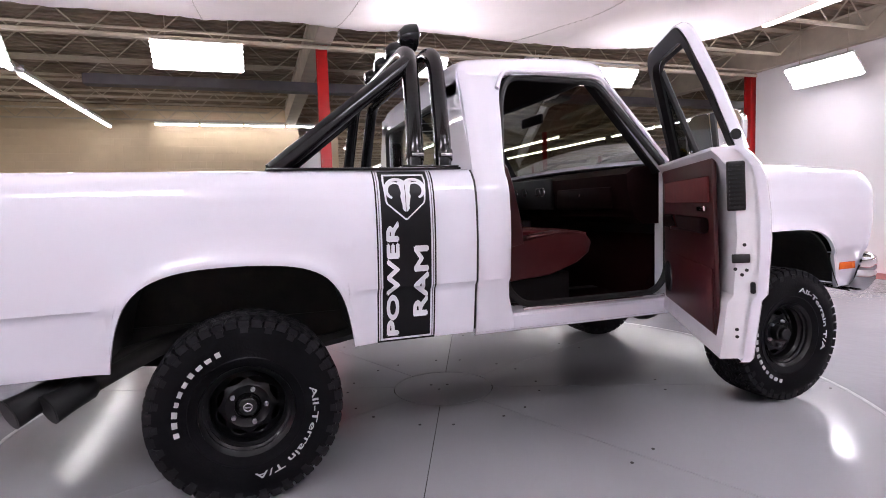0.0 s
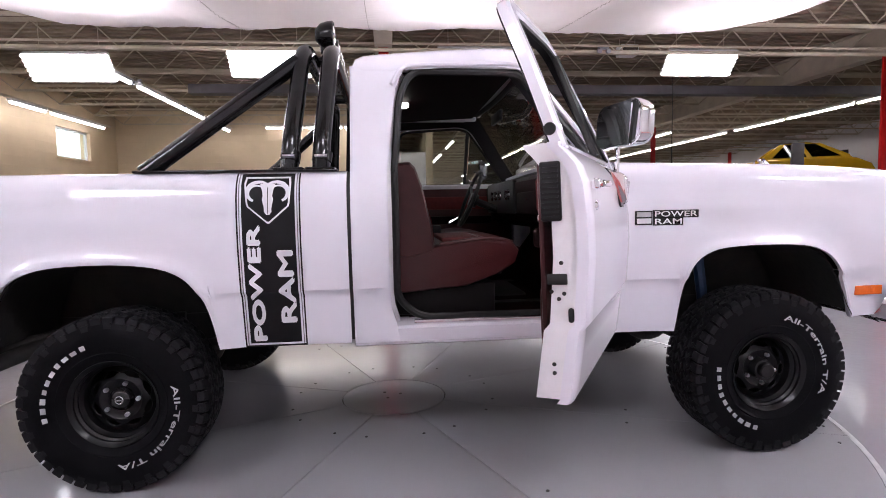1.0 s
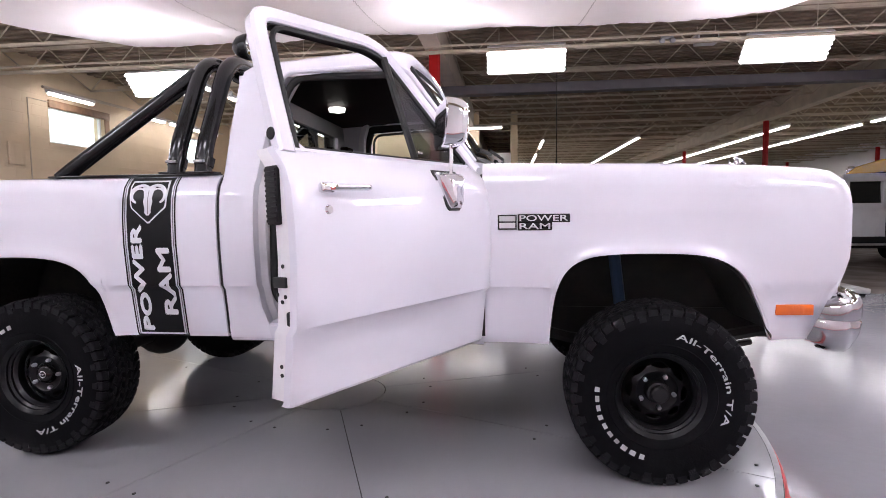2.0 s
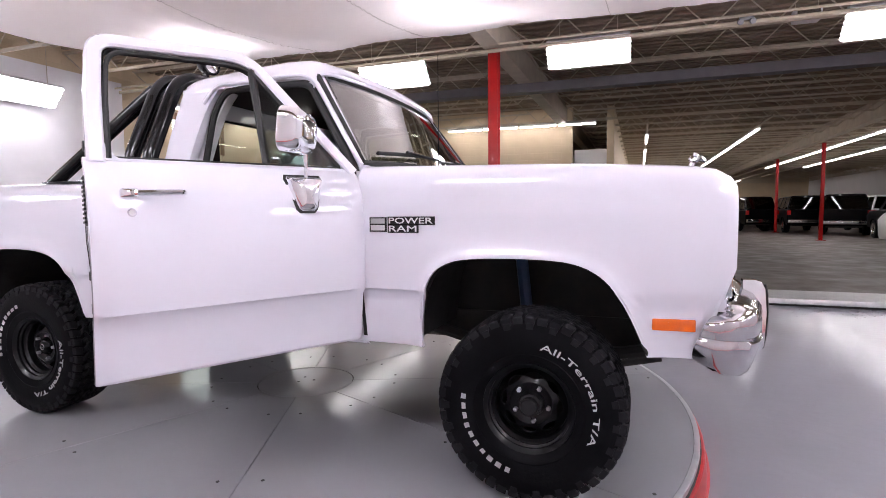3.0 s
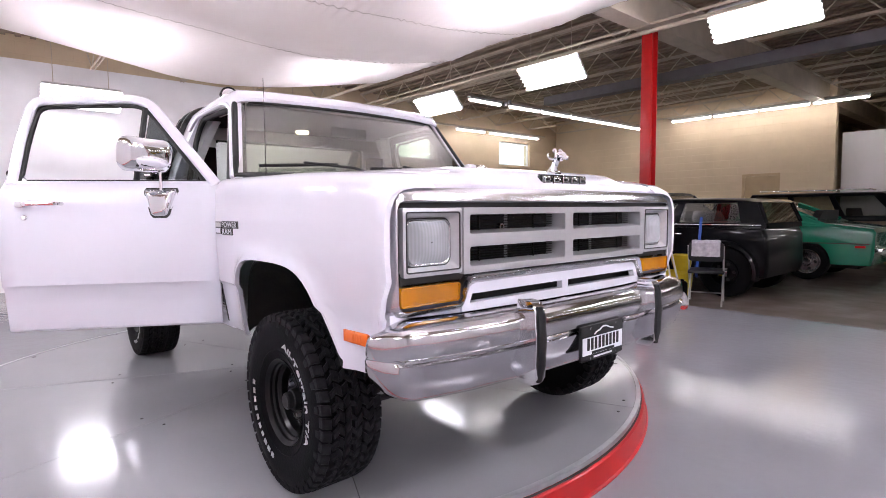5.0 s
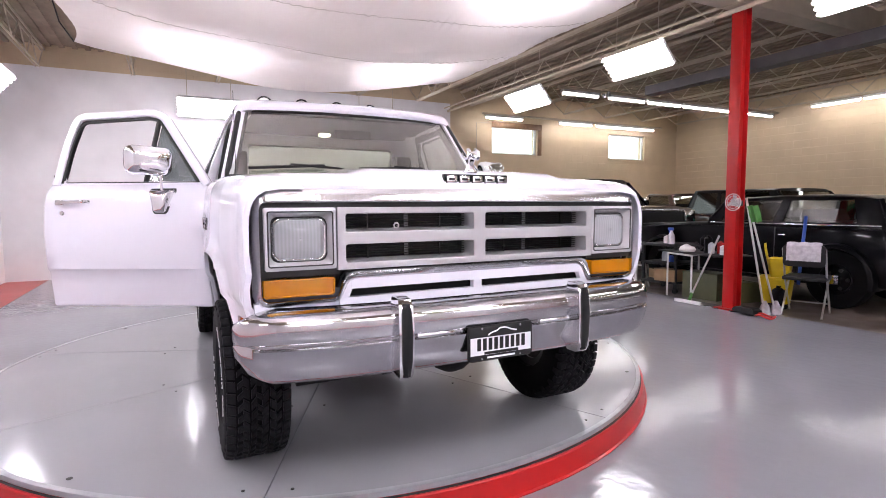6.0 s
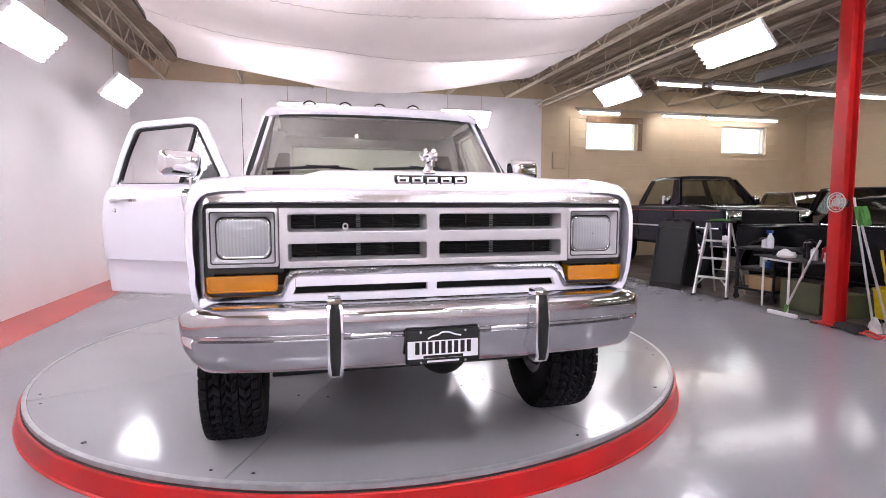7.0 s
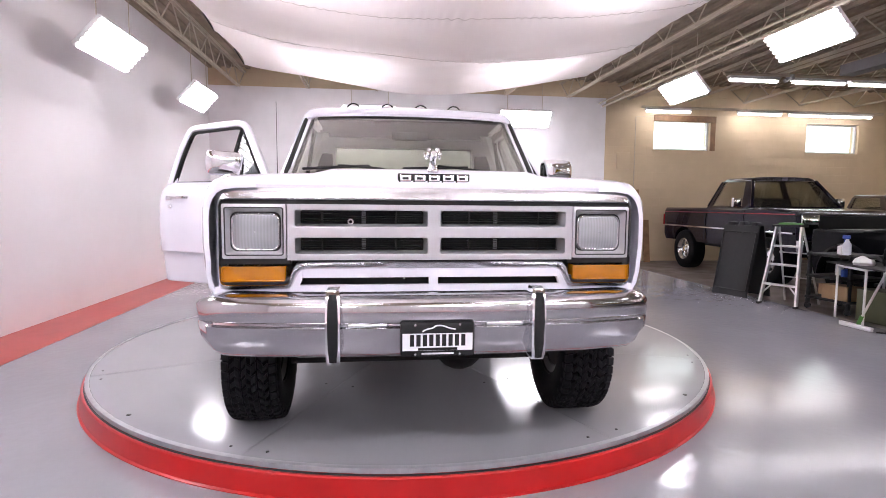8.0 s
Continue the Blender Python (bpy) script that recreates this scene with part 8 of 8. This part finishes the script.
# work table
tb = empty("work_table", at_floor(-0.98, 5.42, -14))
tagged(tb, "small black-topped work table with white tube legs", "table")
part("tabletop", boxed(-0.62, 0.60, -0.26, 0.30, 0.64, 0.66, 0.006), BLACK, tb)
for x in (-0.40, 0.12):
    b = bmesh.new()
    tube(b, arc_pts([(x, -0.24, 0.0), (x, -0.24, 0.635), (x, 0.28, 0.635), (x, 0.28, 0.0)], 0.03), 0.013, 8)
    part("leg_frame", b, FIXTURE, tb)
part("rail", tube(bmesh.new(), ((-0.40, -0.24, 0.625), (0.12, -0.24, 0.625)), 0.013, 8), FIXTURE, tb)
TZ = FLOOR + 0.66
hm = tagged(part("polisher", lathe(bmesh.new(), [(0, 0), (0.10, 0), (0.11, 0.03), (0.09, 0.07), (0.04, 0.10), (0, 0.11)], 20, "z"), FIXTURE), "white and black hand polisher lying on the table", "power tool")
hm.matrix_basis = pose(-1.16, 5.36, TZ)
part("grip", tube(bmesh.new(), ((0.0, 0, 0.09), (0.14, 0.02, 0.10), (0.22, 0.03, 0.06)), 0.025, 8), BLACK, hm)
for x, y, r, h, mat, lab in ((-0.95, 5.50, 0.045, 0.20, CHROME, "shiny metal can"), (-0.86, 5.40, 0.05, 0.24, CARBON, "black plastic bottle"), (-0.78, 5.36, 0.04, 0.15, BOTTLE, "pale plastic bottle"), (-0.70, 5.44, 0.045, 0.17, TAIL_RED, "red and white bottle"), (-0.62, 5.38, 0.04, 0.12, FIXTURE, "white plastic jar"), (-1.05, 5.55, 0.04, 0.22, CARBON, "black spray can"), (-0.55, 5.30, 0.05, 0.05, FIXTURE, "flat white lid")):
    can(x, y, TZ, r, h, mat, lab + " on the work table", "bottle", "bottle")

# squeegee leaning on the column
sq = empty("floor_squeegee", pose(0, 0, 0))
tagged(sq, "long-handled floor squeegee leaning on the red column", "squeegee")
part("handle", tube(bmesh.new(), ((-0.80, 4.98, FLOOR + 0.06), (-0.42, 5.02, 0.78)), 0.012, 8), ALUMINIUM, sq)
part("blade", boxed(-1.02, -0.62, 4.95, 4.99, FLOOR + 0.004, FLOOR + 0.05, 0.006), FIXTURE, sq)
part("socket", tube(bmesh.new(), ((-0.80, 4.98, FLOOR + 0.05), (-0.765, 4.985, FLOOR + 0.15)), 0.02, 8), GREEN_PLASTIC, sq)
for a, c, mat, lab in (((0.10, 5.18, FLOOR), (-0.10, 5.05, 1.25), ALUMINIUM, "grey"), ((0.16, 5.30, FLOOR), (-0.02, 5.02, 1.10), ALUMINIUM, "light")):
    mp = empty("mop")
    tagged(mp, f"{lab} mop handle leaning on the red column", "mop")
    part("handle", tube(bmesh.new(), (a, c), 0.012, 8), mat, mp)
    part("head", lathe(bmesh.new(), [(0, 0), (0.07, 0.0), (0.05, 0.09), (0.015, 0.16), (0, 0.16)], 12, "z"), TOWEL, mp).matrix_basis = pose(*a)

# clip fan on the column, gloves beside it
fan = empty("clip_fan", pose(-0.16, 4.93, 1.20))
tagged(fan, "small grey clip fan fixed to the red column", "fan")
guard = part("guard", tube(bmesh.new(), [(0.10 * math.cos(t), -0.04, 0.10 * math.sin(t)) for t in np.linspace(0, 2 * math.pi, 25)[:-1].tolist()], 0.005, 5, True), ALUMINIUM, fan)
for r in (0.04, 0.075):
    part("guard_ring", tube(bmesh.new(), [(r * math.cos(t), -0.042, r * math.sin(t)) for t in np.linspace(0, 2 * math.pi, 25)[:-1].tolist()], 0.003, 5, True), ALUMINIUM, guard)
for k in range(12):
    a = math.pi * k / 6
    part("guard_wire", tube(bmesh.new(), ((0.012 * math.cos(a), -0.046, 0.012 * math.sin(a)), (0.10 * math.cos(a), -0.036, 0.10 * math.sin(a))), 0.0022, 4), ALUMINIUM, guard)
part("motor", lathe(bmesh.new(), [(0, -0.02), (0.045, -0.02), (0.05, 0.05), (0.03, 0.07), (0, 0.07)], 18, "y"), STEEL, fan)
for k in range(3):
    part("blade", boxed(-0.02, 0.02, -0.025, -0.02, 0.02, 0.085, 0.002), STEEL, fan).matrix_basis = pose(0, 0, 0, 0, 120 * k, 0) @ pose(0, 0, 0, 0, 0, 15)
part("clip", boxed(-0.03, 0.03, 0.05, 0.11, -0.05, 0.02, 0.006), BLACK, fan)
for dx in (0.02, 0.085):
    work_glove(pose(dx, 4.975, 1.06, 0, 78, 0) @ pose(0, 0, 0, 0, 0, 8), "green rubber glove hung on the red column")

# mop bucket
bk = empty("mop_bucket", at_floor(-0.10, 5.72, 20) @ Matrix.Diagonal((0.82, 0.82, 0.82, 1)))
tagged(bk, "yellow plastic mop bucket with a wringer", "mop bucket")
b = bmesh.new()
loft(b, [[(u * k, v * k, z) for u, v in round_rect(0.44, 0.34, 0.08)] for k, z in ((0.78, 0.08), (0.82, 0.09), (1.0, 0.46), (1.06, 0.47), (1.06, 0.49), (0.98, 0.49), (0.78, 0.12))])
part("tub", b, SAFETY_YELLOW, bk)
b = bmesh.new()
loft(b, [[(0.04 + u * k, v * k, z) for u, v in round_rect(0.30, 0.28, 0.05)] for k, z in ((0.7, 0.44), (0.95, 0.60), (1.0, 0.76), (1.05, 0.77), (0.95, 0.78), (0.6, 0.55))])
part("wringer", b, SAFETY_YELLOW, bk)
part("lever", tube(bmesh.new(), arc_pts([(-0.10, 0.0, 0.60), (-0.16, 0.0, 0.86), (-0.18, 0.0, 1.0)], 0.05), 0.018, 8), SAFETY_YELLOW, bk)
for x in (-0.14, 0.14):
    for y in (-0.1, 0.1):
        part("castor", lathe(bmesh.new(), [(0, -0.015), (0.04, -0.015), (0.04, 0.015), (0, 0.015)], 12, "y"), BLACK, bk).matrix_basis = pose(x, y, 0.04)
can(0.0, 5.60, FLOOR, 0.07, 0.3, CARBON, "black plastic jug beside the bucket", "jug", "jug")
bl = tagged(part("brush_handle", tube(bmesh.new(), ((0.05, 5.92, FLOOR + 0.3), (0.09, 5.95, 1.02)), 0.02, 8), BLUE), "blue brush handle standing in the bucket", "brush")

# chair with a towel
ch = empty("folding_chair", at_floor(0.32, 5.62, 200))
tagged(ch, "dark padded folding chair with a towel over its back", "chair")
part("seat", boxed(-0.22, 0.22, -0.22, 0.22, 0.42, 0.465, 0.015), BLACK, ch)
b = bmesh.new()
loft(b, [[(x, 0.22 + 0.10 * z, 0.55 + z) for x, z in round_rect(0.42, 0.30, 0.04)] if False else [(u, 0.24 + o + 0.12 * v, 0.72 + v) for u, v in round_rect(0.42, 0.26, 0.05)] for o in (0.0, 0.03)])
part("backrest", b, BLACK, ch)
for s in (-1, 1):
    part("leg", tube(bmesh.new(), ((s * 0.21, -0.24, 0.0), (s * 0.21, 0.10, 0.44), (s * 0.21, 0.26, 0.80)), 0.011, 8), ALUMINIUM, ch)
    part("leg", tube(bmesh.new(), ((s * 0.20, 0.28, 0.0), (s * 0.20, -0.12, 0.43)), 0.011, 8), ALUMINIUM, ch)
part("stretcher", tube(bmesh.new(), ((-0.21, -0.16, 0.12), (0.21, -0.16, 0.12)), 0.009, 6), ALUMINIUM, ch)
rt = random.Random(3)
grid = []
for i in range(13):
    u = -0.17 + 0.34 * i / 12
    row = []
    for j in range(15):
        t = j / 14
        wv = 0.012 * math.sin(9 * u * 6 + 3 * t) + 0.008 * rt.random()
        if t < 0.45:
            row.append((u, 0.215 + 0.12 * (0.13 - t / 0.45 * 0.0) - 0.012 + wv - 0.04 * (0.45 - t), 0.60 + 0.26 * t / 0.45))
        elif t < 0.6:
            row.append((u, 0.22 + 0.07 * (t - 0.45) / 0.15, 0.872 + wv * 0.4))
        else:
            row.append((u, 0.30 + wv, 0.86 - 0.2 * (t - 0.6) / 0.4))
    grid.append(row)
tw = tagged(part("towel", sheet(bmesh.new(), grid, (0, -0.004, 0.002)), TOWEL), "grey towel thrown over the chair back", "towel")
tw.matrix_basis = at_floor(0.32, 5.62, 200)

# jump pack with a red cable on the floor
jk = empty("floor_jack", at_floor(0.16, 4.95, -12))
tagged(jk, "black and red trolley jack lying by the column", "jack")
part("body", loft(bmesh.new(), [[(x, -0.07, 0.02), (x, 0.07, 0.02), (x, 0.06, 0.02 + h), (x, -0.06, 0.02 + h)] for x, h in ((-0.32, 0.03), (-0.28, 0.06), (-0.05, 0.07), (0.0, 0.05))]), BLACK, jk)
b = bmesh.new()
tube(b, [(0.02 + 0.12 * math.cos(t) + 0.09, 0.07 * math.sin(t), 0.03 + 0.012 * math.sin(3 * t)) for t in np.linspace(0, 11, 40).tolist()], 0.012, 6)
part("cable", b, RED_PAINT, jk)
bm = bmesh.new()
tube(bm, [(-0.6 + 0.7 * k / 20, 5.0 + 0.05 * math.sin(k * 0.9), FLOOR + 0.008) for k in range(21)], 0.007, 5)
tagged(part("floor_cable", bm, BLACK), "black power cable lying along the floor edge", "cable")

# boards leaning on the west wall, conduit, junction box
for k, (y, h, mat) in enumerate(((5.72, 1.75, WOOD), (5.90, 1.72, CARDBOARD), (6.12, 1.0, WOOD))):
    b = bmesh.new()
    loft(b, [[(WEST + 0.30 - 0.26 * z / 1.8 - 0.02, y - 0.07, FLOOR + z), (WEST + 0.30 - 0.26 * z / 1.8 + 0.02, y - 0.07, FLOOR + z), (WEST + 0.30 - 0.26 * z / 1.8 + 0.02, y + 0.07, FLOOR + z), (WEST + 0.30 - 0.26 * z / 1.8 - 0.02, y + 0.07, FLOOR + z)] for z in (0, h)])
    tagged(part("board", b, mat), "wooden board leaning against the beige wall", "board", group="leaning boards")
bm = bmesh.new()
tube(bm, ((WEST + 0.03, 5.85, FLOOR), (WEST + 0.03, 5.85, 3.30), (WEST + 0.03, 6.3, 3.30)), 0.012, 6)
structure("conduit", bm, TRUSS, "thin cream conduit on the beige wall", "conduit")
structure("junction_box", boxed(WEST + 0.002, WEST + 0.05, 5.40, 5.72, 2.05, 2.45, 0.006), BEIGE, "beige electric box cover on the wall", "electric box")

# air unit and lamps under the roof
ah = empty("speaker_box", pose(4.0, 6.2, 3.86))
tagged(ah, "small white speaker box hung under the roof", "loudspeaker")
part("casing", boxed(-0.17, 0.17, -0.12, 0.12, -0.09, 0.09, 0.025), FIXTURE, ah)
part("grille", boxed(-0.14, 0.14, -0.126, -0.12, -0.068, 0.068, 0.002), ALLOY, ah)
for s in (-1, 1):
    part("hanger", tube(bmesh.new(), ((s * 0.14, 0, 0.09), (s * 0.14, 0, 0.22)), 0.006, 6), TRUSS, ah)
for x, y in ((2.9, 4.95), (-4.9, 7.2)):
    sp = empty("spot_head", pose(x + 0.15, y, 3.53) @ Matrix.Diagonal((0.7, 0.7, 0.7, 1)))
    tagged(sp, "small grey twin spot head on the pipe", "spotlight")
    part("bar", boxed(-0.12, 0.12, -0.03, 0.03, -0.02, 0.06, 0.01), STEEL, sp)
    for s in (-1, 1):
        part("head", lathe(bmesh.new(), [(0, -0.05), (0.05, -0.05), (0.055, 0.02), (0.03, 0.05), (0, 0.05)], 16, "y"), STEEL, sp).matrix_basis = pose(s * 0.10, -0.02, -0.05, 20, 0, 0)
